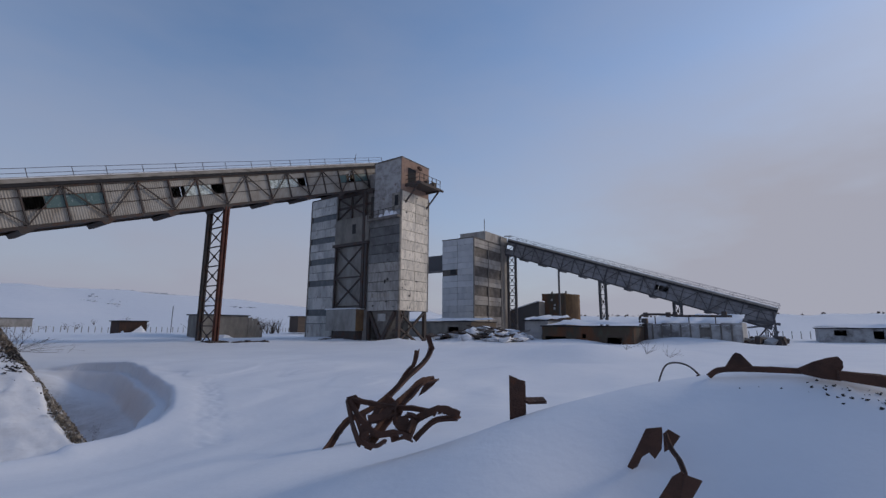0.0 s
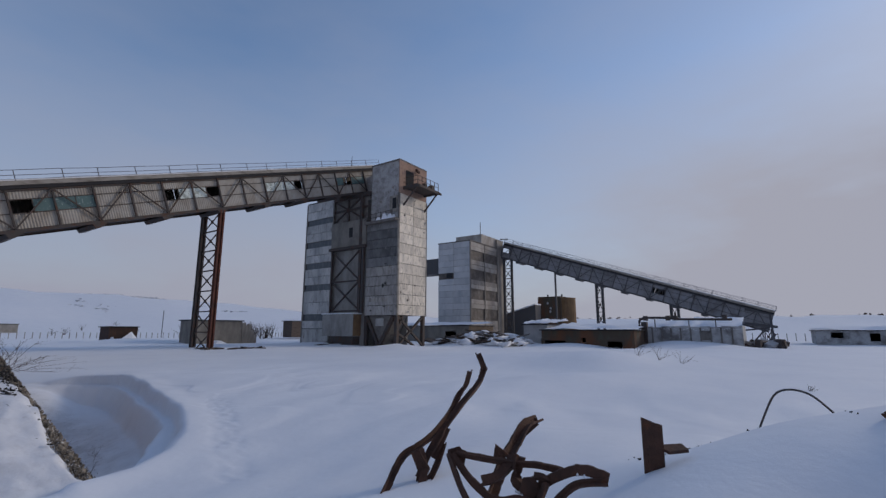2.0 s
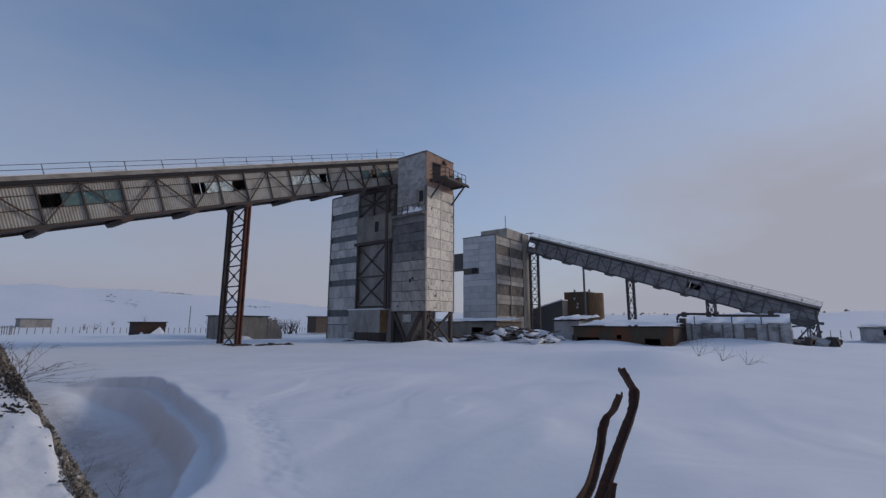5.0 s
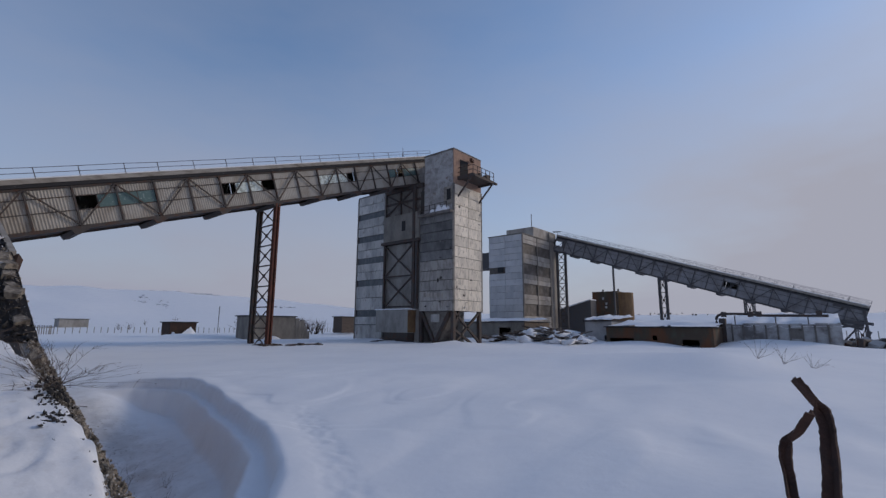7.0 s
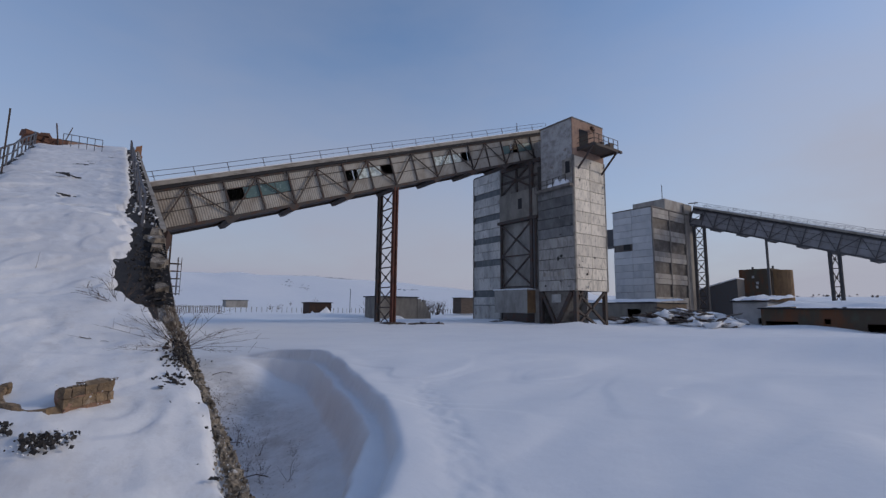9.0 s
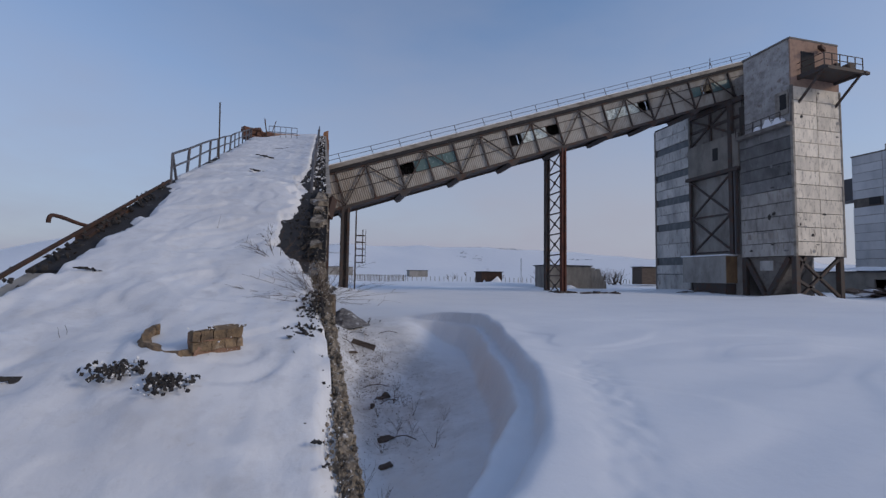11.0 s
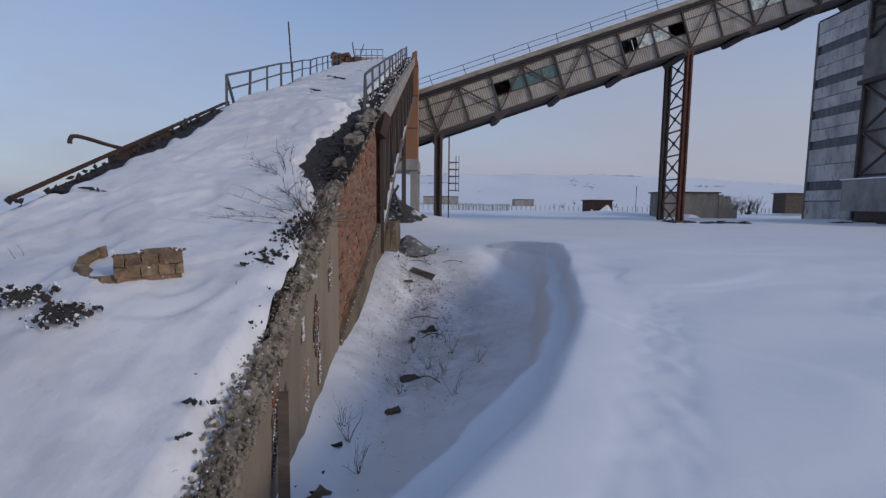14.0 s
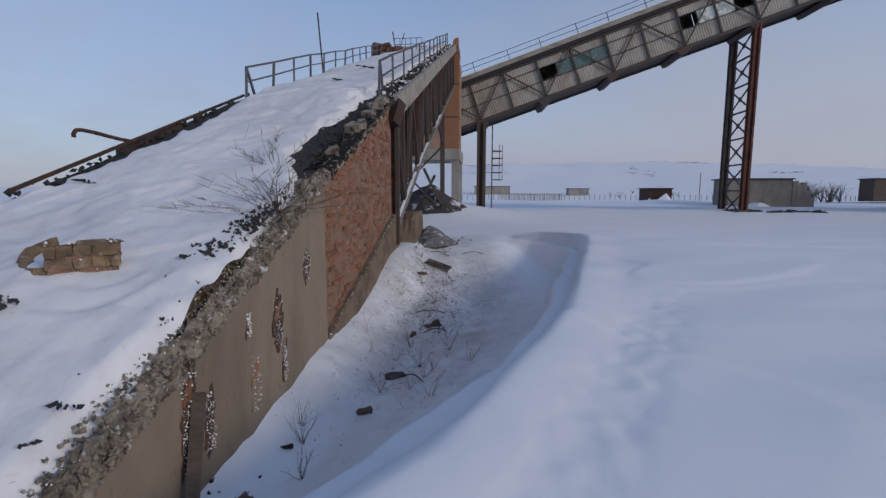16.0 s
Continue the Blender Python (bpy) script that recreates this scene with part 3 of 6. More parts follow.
    if rail_posts:
        rail = thing("roof_railing", "thin steel railing along the gallery roof", "railing", m @ Vector((length / 2, -0.2, high + 0.3)))
        n = int((length - start) / (bay / 2))
        for y in (-0.18, wide + 0.18):
            for i in range(n + 1):
                bm = bmesh.new()
                xa = start + i * bay / 2 + random.uniform(-0.25, 0.25)
                beam(bm, (xa, y, high + 0.50), (xa + random.uniform(-0.05, 0.05), y, high + 1.34), 0.045)
                P("post", bm, RAIL, "", rail)
            for z in (1.34, 0.96):
                bm = bmesh.new()
                tube(bm, [(start + i * bay / 2, y, high + z + random.uniform(-0.025, 0.025)) for i in range(n + 1)], 0.022, 4)
                P("bar", bm, RAIL, "", rail)
    return g


def lattice_leg(parent, a, b, z0, z1, w, mats, panels, thin=0.09):
    """Two columns with crossed lacing between them, from (x, y) a to b."""
    for (x, y), mt in zip((a, b), mats):
        bm = bmesh.new()
        for dx in (-1, 1):
            for dy in (-1, 1):
                beam(bm, (x + dx * w / 2, y + dy * w / 2, z0), (x + dx * w / 2, y + dy * w / 2, z1), w * 0.42)
        box(bm, (x - w * 0.5, y - w * 0.12, z0), (x + w * 0.5, y + w * 0.12, z1))
        part("column", bm, mt, parent)
    step = (z1 - z0) / panels
    for i in range(panels):
        za, zb = z0 + i * step, z0 + (i + 1) * step
        for p, q in (((*a, za), (*b, zb)), ((*b, za), (*a, zb))):
            rod("lacing", p, q, thin, DARK, parent)
        rod("strut", (*a, zb), (*b, zb), thin * 1.3, DARK, parent)
        bm = bmesh.new()
        c = ((a[0] + b[0]) / 2, (a[1] + b[1]) / 2, (za + zb) / 2)
        box(bm, (c[0] - 0.05, c[1] - 0.17, c[2] - 0.17), (c[0] + 0.05, c[1] + 0.17, c[2] + 0.17))
        part("gusset", bm, DARK, parent)


SLOPE = math.degrees(math.atan(0.339))
G1 = pose(3.82, 43.3, 7.17, 0, -SLOPE, 0)
open_, glass, frost = 0, 1, 2
g1 = gallery("conveyor_gallery", "inclined gallery of grey corrugated sheets on a rusty truss", G1, 9, 5.174, 2.86, 3.4,
             {(1, 0): (open_, glass), (1, 1): (glass, glass), (3, 0): (open_, frost), (3, 1): (frost, open_),
              (5, 0): (frost, frost), (5, 1): (frost, open_), (7, 0): (glass, open_), (7, 1): (glass,)}, -4.5, SIDING, DARK, 0.17)
leg = thing("trestle", "tall laced steel trestle, one dark and one rusty column", "trestle", (23.4, 45, 0))
lattice_leg(leg, (23.4, 46.6), (23.4, 43.4), -0.2, 13.55, 0.32, (DARK, RUSTR), 7, 0.085)
leg = thing("trestle", "low steel support under the gallery foot with a caged ladder", "trestle", (3.9, 44.5, 0))
lattice_leg(leg, (3.85, 46.2), (3.85, 43.4), 0.0, 6.95, 0.46, (DARK, DARK), 4, 0.085)
bm = bmesh.new()
for dy in (-0.22, 0.22):
    beam(bm, (4.7, 43.5 + dy, 0.2), (4.7, 43.5 + dy, 6.9), 0.09)
for i in range(20):
    beam(bm, (4.7, 43.28, 0.5 + i * 0.32), (4.7, 43.72, 0.5 + i * 0.32), 0.05)
part("ladder", bm, DARK, leg)
bm = bmesh.new()
for i in range(5):
    z = 2.6 + i * 0.55
    tube(bm, [(4.7 + 0.8 * math.sin(a), 43.5 - 0.4 * math.cos(a), z) for a in (k * math.pi / 6 for k in range(7))], 0.03, 4)
for a in (0.25, 0.5, 0.75):
    beam(bm, (4.7 + 0.8 * math.sin(a * math.pi), 43.5 - 0.4 * math.cos(a * math.pi), 2.5), (4.7 + 0.8 * math.sin(a * math.pi), 43.5 - 0.4 * math.cos(a * math.pi), 5.3), 0.04)
part("ladder_cage", bm, DARK, leg)

S2 = math.degrees(math.atan(0.345))
G2 = pose(88.0, 46.7, 17.9, 0, 0, -90) @ pose(0, 0, 0, 0, S2, 0)
gallery("conveyor_gallery", "long descending gallery with dark truss and grey sheets", G2, 11, 4.45, 2.7, 3.0, {(0, 0): (open_,), (7, 0): (open_, open_)}, 0.0, SIDING2, DARK2, 0.4)
for y, z, lbl in ((26.0, 10.9, "laced steel trestle under the far gallery"), (13.4, 6.5, "short steel trestle under the far gallery"), (6.6, 4.3, "short leaning trestle under the far gallery"), (0.6, 2.2, "broken steel support at the gallery foot")):
    leg = thing("trestle", lbl, "trestle", (89.5, y, 0))
    lattice_leg(leg, (88.2, y - 0.55), (88.2, y + 0.55), 0.0, z, 0.3, (DARK2, DARK2), max(1, int(z / 2.4)), 0.09)
leg = thing("pole", "thin steel pole under the far gallery", "pole", (88.2, 34.6, 0))
rod("shaft", (88.2, 34.6, 0), (88.2, 34.6, 13.8), 0.3, DARK2, leg)
end = thing("steel_frame", "broken steel frame at the low end of the far gallery", "steel frame", (88, -2, 0))
for p, q, w in (((88, -2.4, 0.2), (88, -2.2, 4.8), 0.3), ((88, -2.2, 4.7), (88, 1.0, 5.4), 0.35), ((88, -3.0, 2.6), (88, 1.2, 3.2), 0.4), ((88, 0.4, 0.1), (88, -2.0, 3.0), 0.22), ((88, -1.6, 0.1), (88, -2.6, 1.6), 0.4), ((88, 3.0, 1.9), (88, -2.0, 2.5), 0.25)):
    rod("bar", (p[0], p[1] + 2.3, p[2]), (q[0], q[1] + 2.3, q[2]), w, DARK2, end)


# ---- the concrete tower ----
def cladding(parent, plane, axis, a0, a1, rows, columns, material, depth=0.16, gap=0.055, skip=()):
    """Wall panels as pieces on a plane: rows are (z low, z high), columns split a0..a1."""
    w = (a1 - a0) / columns
    cache = {}
    for i, (z0, z1) in enumerate(rows):
        for c in range(columns):
            if (i, c) in skip:
                continue
            key = (round(z1 - z0, 3), random.randint(0, 2))
            if key not in cache:
                size = (depth, w - gap, z1 - z0 - gap) if axis == "y" else (w - gap, depth, z1 - z0 - gap)
                cache[key] = box_mesh("panel", size, material, 0.012)
            mid, zc, off = a0 + (c + 0.5) * w, (z0 + z1) / 2, random.uniform(-0.02, 0.02)
            at = (plane + off, mid, zc) if axis == "y" else (mid, plane + off, zc)
            piece("panel", cache[key], parent, at)


T1 = thing("concrete_tower", "tall abandoned tower of stained white concrete panels", "tower", (44, 44.6, 0))
X0, X1, Y0, Y1 = 41.4, 46.9, 36.1, 53.2
rows = lambda lo, hi, n: [(lo + (hi - lo) * i / n, lo + (hi - lo) * (i + 1) / n) for i in range(n)]
slab("shaft", (X0 + 0.1, Y0 + 0.1, 3.8), (X1 - 0.1, 41.4, 18.6), DARKCONC, T1)
slab("block", (X0 + 0.12, 47.8, 0.0), (X1, Y1 - 0.08, 19.3), BANDS, T1, "dark strip glazing behind white panels")
head = slab("brick_head", (X0 + 0.03, Y0 + 0.06, 15.4), (X1 - 0.02, 40.75, 22.9), PLASTER, T1, "whitewashed brick head house")
slab("coping", (X0 - 0.06, Y0 - 0.05, 22.9), (X1 + 0.05, 40.85, 23.06), CONCD, head)
slab("transfer_house", (X0 + 1.7, 40.76, 19.3), (X1, 47.75, 22.5), PLASTER, T1, "stained transfer house behind the head")
slab("gable", (X0 + 0.0, Y0 - 0.02, 18.65), (X1 + 0.02, Y0 + 0.1, 22.9), BRICK2, head, "bare weathered brick side")
slab("frame", (X0 - 0.06, 36.35, 16.3), (X0 + 0.06, 37.55, 18.4), FASCIA, head)
slab("window", (X0 - 0.08, 36.5, 16.75), (X0 - 0.02, 37.1, 18.1), VOID, head, "dark empty window opening")
# sunward side, its lit tone painted in by PANELW
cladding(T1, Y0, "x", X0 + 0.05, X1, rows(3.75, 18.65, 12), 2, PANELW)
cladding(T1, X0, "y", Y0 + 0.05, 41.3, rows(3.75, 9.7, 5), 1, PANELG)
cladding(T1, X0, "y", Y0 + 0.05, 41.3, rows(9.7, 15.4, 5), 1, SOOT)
cuts = [(4.1, 7.3), (8.1, 10.3), (11.1, 13.3), (14.1, 16.5), (17.3, 19.7)]
for a, b in cuts:
    cladding(T1, X0 + 0.04, "y", 47.75, Y1, rows(a, b, 2), 1, PANEL)
cladding(T1, X0 + 0.04, "y", 47.75, Y1, [(0.0, 2.15), (2.2, 3.25)], 1, PANEL)
for y in (47.72, Y1, Y0):
    slab("corner_post", (X0 - 0.09, y - 0.12, 0 if y > 40 else 3.75), (X0 + 0.1, y + 0.1, 19.7 if y > 40 else 18.7), CONCD, T1)
slab("roof", (X0 - 0.02, 47.6, 19.66), (X1, Y1 + 0.05, 19.85), ROOF, T1)
slab("back_wall", (X0 + 0.3, 41.3, 0.0), (X1, 47.8, 19.3), CONC, T1)
midbox = slab("bunker_box", (X0 - 0.25, 41.3, 12.7), (X0 + 1.35, 47.7, 16.1), CONCM, T1, "stained concrete box with a small opening")
slab("opening", (X0 - 0.27, 43.7, 13.9), (X0 - 0.2, 44.35, 15.2), VOID, midbox)
slab("ledge", (X0 - 0.5, 41.2, 12.35), (X0 + 1.3, 47.9, 12.7), DARK, midbox)
low = slab("lower_box", (X0 - 1.0, 42.3, 1.25), (X0 + 1.4, 47.9, 4.0), CONC, T1, "concrete loading box with rusty flank")
slab("flank", (X0 - 0.98, 42.22, 1.3), (X0 + 1.35, 42.3, 3.9), OCHRE, low)
slab("roof", (X0 - 1.15, 42.1, 4.0), (X0 + 1.4, 48.0, 4.12), SNOW, low)
slab("chute", (X0 - 0.9, 42.4, 0.1), (X0 + 1.2, 46.5, 1.25), DARK, low)
for y in (42.2, 47.5):
    rod("post", (X0 - 0.15, y, 4.1), (X0 - 0.15, y, 19.5 if y < 45 else 12.6), 0.4 if y < 45 else 0.22, DARK, T1)
rod("post", (X0 - 0.15, 41.6, 4.1), (X0 - 0.15, 41.6, 12.6), 0.16, DARK, T1)
for a, b in (((47.4, 12.2), (42.3, 8.2)), ((47.4, 8.2), (42.3, 12.2)), ((47.4, 8.2), (42.3, 8.2)), ((47.4, 8.2), (42.3, 4.5)), ((47.4, 4.3), (42.3, 8.2)), ((47.4, 4.4), (42.3, 4.4))):
    rod("brace", (X0 - 0.15, *a), (X0 - 0.15, *b), 0.17, DARK, T1)
for p, q, w in (((47.6, 16.4), (42.4, 19.4), 0.2), ((47.6, 19.2), (42.4, 16.4), 0.2), ((47.7, 17.8), (41.2, 17.8), 0.25), ((45.0, 16.2), (45.0, 20), 0.25), ((47.7, 19.5), (41.0, 19.5), 0.5)):
    rod("frame_bar", (X0 + 0.2, *p), (X0 + 0.2, *q), w, DARK, T1)
slab("dark_loft", (X0 + 0.24, 41.3, 16.2), (X0 + 0.32, 47.7, 19.5), CONCD, T1)
slab("ledge", (X0 - 0.75, 36.0, 15.1), (X0 + 0.1, 41.2, 15.4), CONCD, T1, "broken ledge with snow")
bm = bmesh.new()
for y, h, w in ((36.9, 0.55, 0.9), (37.8, 0.7, 1.0), (38.8, 0.35, 0.8)):
    vs = box(bm, (X0 - 0.75, y - w / 2, 15.4), (X0 - 0.05, y + w / 2, 15.4 + h))
    for v in vs:
        if v.co.z > 15.5:
            v.co.y = y + (v.co.y - y) * 0.4
part("snow_heap", bm, SNOW, T1)
bal = thing("balcony_railing", "bent rusty railing on the tower ledge", "railing", (X0 - 0.6, 39, 15.4))
for i in range(6):
    rod("post", (X0 - 0.7, 36.6 + i * 0.9, 15.35), (X0 - 0.7, 36.6 + i * 0.9 + random.uniform(-0.1, 0.1), 16.4), 0.06, DARK, bal)
for z in (15.9, 16.4):
    rod("bar", (X0 - 0.7, 36.6, z), (X0 - 0.7, 41.1, z - 0.15), 0.05, DARK, bal)
rng = random.Random(5)
for _ in range(16):      # spalled spots on the panels
    y, z, w, h = rng.uniform(Y0 + 0.2, 41.1), rng.uniform(4.2, 15.2), rng.uniform(0.08, 0.30), rng.uniform(0.05, 0.35)
    bm = bmesh.new()
    ring = [bm.verts.new((X0 - 0.104, y + w * rng.uniform(0.5, 1) * math.cos(a), z + h * rng.uniform(0.5, 1) * math.sin(a))) for a in (k * math.pi / 5 for k in range(10))]
    back = [bm.verts.new((X0 - 0.07, v.co.y, v.co.z)) for v in ring]
    bm.faces.new(ring)
    for k in range(10):
        bm.faces.new((ring[k], back[k], back[(k + 1) % 10], ring[(k + 1) % 10]))
    part("spall", bm, DARKCONC if rng.random() < 0.5 else SOOT, T1)
for _ in range(12):
    x, z, w, h = rng.uniform(X0 + 0.3, X1 - 0.3), rng.uniform(4.0, 18.4), rng.uniform(0.06, 0.28), rng.uniform(0.04, 0.22)
    bm = bmesh.new()
    ring = [bm.verts.new((x + w * rng.uniform(0.5, 1) * math.cos(a), Y0 - 0.104, z + h * rng.uniform(0.5, 1) * math.sin(a))) for a in (k * math.pi / 5 for k in range(10))]
    back = [bm.verts.new((v.co.x, Y0 - 0.07, v.co.z)) for v in ring]
    bm.faces.new(ring)
    for k in range(10):
        bm.faces.new((ring[k], back[k], back[(k + 1) % 10], ring[(k + 1) % 10]))
    part("spall", bm, DARKCONC if rng.random() < 0.5 else CONC, T1)
rod("corner_angle", (X0 - 0.05, Y0 - 0.05, 3.7), (X0 - 0.05, Y0 - 0.05, 15.1), 0.22, FASCIA, T1, "rusty brown corner angle")
rod("corner_angle", (X1 - 0.02, Y0 - 0.06, 3.7), (X1 - 0.02, Y0 - 0.06, 18.6), 0.14, FASCIA, T1, "rusty brown corner angle")
rod("drain_pipe", (X0 - 0.28, 41.75, 4.1), (X0 - 0.28, 41.75, 12.4), 0.13, DARK2, T1)
# open feet under the shaft
for x, y in ((X0 + 0.25, Y0 + 0.25), (X1 - 0.25, Y0 + 0.25), (X0 + 0.25, 41.2), (X1 - 0.25, 41.2)):
    rod("foot", (x, y, -0.3), (x, y, 3.8), 0.42, DARK, T1)
for a, b in (((X0 + 0.3, 0.1), (X1 - 0.3, 3.7)), ((X0 + 0.3, 3.7), (X1 - 0.3, 0.1)), ((X0 + 0.3, 1.7), (X1 - 1.8, 0.0)), ((X0 + 1.2, 3.7), (X0 + 0.3, 1.9))):
    rod("foot_brace", (a[0], Y0 + 0.2, a[1]), (b[0], Y0 + 0.2, b[1]), 0.24, DARK, T1)
hop = bmesh.new()
vs = box(hop, (X0 + 0.3, 36.7, 0.4), (X0 + 2.6, 41.2, 3.75))
for v in vs:
    if v.co.z < 1:
        v.co.y, v.co.x = 39.0 + (v.co.y - 39.0) * 0.25, v.co.x
part("hopper", hop, CONCD, T1, "tapered concrete hopper")
slab("rear_wall", (X0 + 2.8, 36.9, 0), (X0 + 3.0, 41.3, 3.7), CONC, T1)
for y0, y1 in ((38.9, 36.8), (39.1, 41.0)):
    rod("hopper_edge", (X0 + 0.2, y0, 0.2), (X0 + 0.2, y1, 3.6), 0.4, DARK, T1)
slab("hatch", (X0 + 0.22, 38.4, 2.5), (X0 + 0.3, 39.7, 3.4), PANEL, T1)
# platform on the brick side
plat = slab("platform", (42.1, Y0 - 2.3, 19.45), (46.6, Y0, 19.65), DARK, T1, "rusty steel balcony")
for i in range(6):
    rod("post", (42.2 + i * 0.86, Y0 - 2.25, 19.6), (42.2 + i * 0.86, Y0 - 2.25, 20.7), 0.06, DARK, plat)
for z in (20.15, 20.7):
    rod("bar", (42.2, Y0 - 2.25, z), (46.5, Y0 - 2.25, z), 0.05, DARK, plat)
    rod("bar", (42.2, Y0 - 2.25, z), (42.2, Y0, z), 0.05, DARK, plat)
for x in (42.2, 46.4):
    rod("strut", (x, Y0 - 2.2, 19.4), (x, Y0, 17.2), 0.16, DARK, plat)
    rod("beam", (x, Y0 - 2.6, 19.35), (x, Y0, 19.35), 0.22, DARK, plat)
rod("beam", (42.0, Y0 - 2.4, 19.35), (46.9, Y0 - 2.4, 19.35), 0.24, DARK, plat)
slab("doorway", (42.6, Y0 - 0.08, 19.65), (44.1, Y0 + 0.0, 21.9), VOID, T1, "dark open doorway")
rod("hoist_arm", (43.6, Y0 - 0.9, 22.0), (44.9, Y0 - 0.3, 22.2), 0.3, RUST, T1)
for x, s in ((44.6, 0.5), (45.4, 0.35), (46.1, 0.6)):
    slab("machine", (x, Y0 - 1.5, 19.65), (x + s, Y0 - 1.5 + s, 19.65 + s * 1.6), DARK, plat)
ant = thing("antenna", "thin bent rod on the tower roof", "antenna", (43, 46, 20))
rod("mast", (43, 46.5, 22.4), (43.1, 46.4, 26.2), 0.06, DARK, ant)
slab("foot", (42.8, 46.2, 19.8), (43.2, 46.7, 22.5), DARK, ant)
# letters that cannot be read
sign = thing("faded_sign", "faded dark lettering on the concrete, unreadable", "sign", (X0, 39.5, 5.5))
for i, w in enumerate((0.34, 0.4, 0.3, 0.42, 0.36, 0.3)):
    slab("bar", (X0 - 0.115, 40.6 - i * 0.55 - w, 5.4), (X0 - 0.105, 40.6 - i * 0.55, 5.9), PANELD, sign)

# ---- the far tower ----
T2 = thing("concrete_tower", "distant pale panel tower with broken window bands", "tower", (82, 50.5, 0))
U0, U1, V0, V1 = 75.2, 89.0, 46.7, 54.2
slab("core", (U0 + 0.1, V0 + 0.1, 0), (U1, V1, 19.2), BANDS2, T2)
cladding(T2, U0, "y", V0, V1, rows(3.6, 19.35, 13), 2, PANELB, skip={(7, 1)})
slab("window", (U0 - 0.06, 50.9, 12.3), (U0 + 0.02, 52.2, 13.4), VOID, T2)
for a, b in ((1.0, 4.0), (6.2, 8.0), (10.0, 11.8), (13.8, 15.7), (17.6, 19.3)):
    cladding(T2, V0, "x", U0 + 0.1, U0 + 11.0, rows(a, b, 2), 2, PANELD)
slab("stair_wall", (U0 + 11.0, V0 - 0.1, 0), (U1, V0 + 0.1, 21.4), PANELD, T2)
for x in (U0 + 0.05, U0 + 5.55, U0 + 11.0):
    slab("corner_post", (x - 0.15, V0 - 0.13, 0), (x + 0.15, V0 + 0.05, 19.3), CONCD, T2)
slab("parapet", (U0 - 0.1, V0 - 0.1, 19.35), (U1, V1 + 0.1, 19.55), CONCD, T2)
slab("roof_house", (U0 + 5.0, V0 + 0.3, 19.5), (U1, V1 - 1.0, 21.6), PANELD, T2, "weathered roof house")
rod("aerial", (85, 50, 21), (85, 50, 25.5), 0.1, DARK2, T2)
rod("bar", (87.5, V0 - 0.3, 21.6), (89.5, V0 - 1.0, 21.9), 0.2, DARK2, T2)
mast = thing("lattice_mast", "laced steel stair mast beside the far tower", "mast", (90, 44.8, 0))
lattice_leg(mast, (88.2, 46.0), (88.2, 44.2), 0.0, 17.3, 0.3, (DARK2, DARK2), 8, 0.12)
link = thing("gallery_link", "short dark gallery between the two towers", "gallery", (84, 56, 15))
slab("body", (79, 54.2, 14.2), (82, 66, 17.2), DARK2, link)
slab("frame", (78.8, 54.2, 13.9), (82.2, 66, 14.2), DARK2, link)

# ---- sheds and ruins ----
def ground_at(x, y, d=0.0):
    return (x, y, height(x, y) + d)


def hut(name, label, lo, hi, wall, snow=0.25, openings=(), lid=None, tilt=0.0, category="shed"):
    """A plain shed: four walls with thickness, a roof slab and its snow; openings as (y0, y1, z0, z1) in the face at lo.x."""
    h = thing(name, label, category, ((lo[0] + hi[0]) / 2, (lo[1] + hi[1]) / 2, lo[2]))
    t = 0.25
    ys = sorted({lo[1], hi[1], *[o[0] for o in openings], *[o[1] for o in openings]})
    for a, b in zip(ys, ys[1:]):
        cut = [o for o in openings if o[0] <= a and o[1] >= b]
        if cut:
            slab("sill_wall", (lo[0], a, lo[2]), (lo[0] + t, b, cut[0][2]), wall, h)
            slab("lintel", (lo[0], a, cut[0][3]), (lo[0] + t, b, hi[2]), wall, h)
        else:
            slab("wall", (lo[0], a, lo[2]), (lo[0] + t, b, hi[2]), wall, h)
    slab("wall", (lo[0] + t, lo[1], lo[2]), (hi[0], lo[1] + t, hi[2]), wall, h)
    slab("wall", (lo[0] + t, hi[1] - t, lo[2]), (hi[0], hi[1], hi[2]), wall, h)
    slab("wall", (hi[0] - t, lo[1] + t, lo[2]), (hi[0], hi[1] - t, hi[2]), wall, h)
    slab("roof", (lo[0] - 0.25, lo[1] - 0.2, hi[2]), (hi[0] + 0.2, hi[1] + 0.2, hi[2] + 0.14), lid or ROOF, h)
    if snow:
        bm = bmesh.new()
        n = 14
        grid = [[bm.verts.new((lo[0] - 0.22 + (hi[0] - lo[0] + 0.4) * i / n, lo[1] - 0.18 + (hi[1] - lo[1] + 0.36) * j / n,
                               hi[2] + 0.12 + (snow * (0.55 + 0.7 * noise.noise((i * 0.31, j * 0.31, lo[0]))) * (1 if 0 < i < n and 0 < j < n else 0.35) + tilt * i / n))) for j in range(n + 1)] for i in range(n + 1)]
        for i in range(n):
            for j in range(n):
                bm.faces.new((grid[i][j], grid[i + 1][j], grid[i + 1][j + 1], grid[i][j + 1]))
        for f in bm.faces:
            f.smooth = True
        part("snow_cover", bm, SNOW, h)
    return h


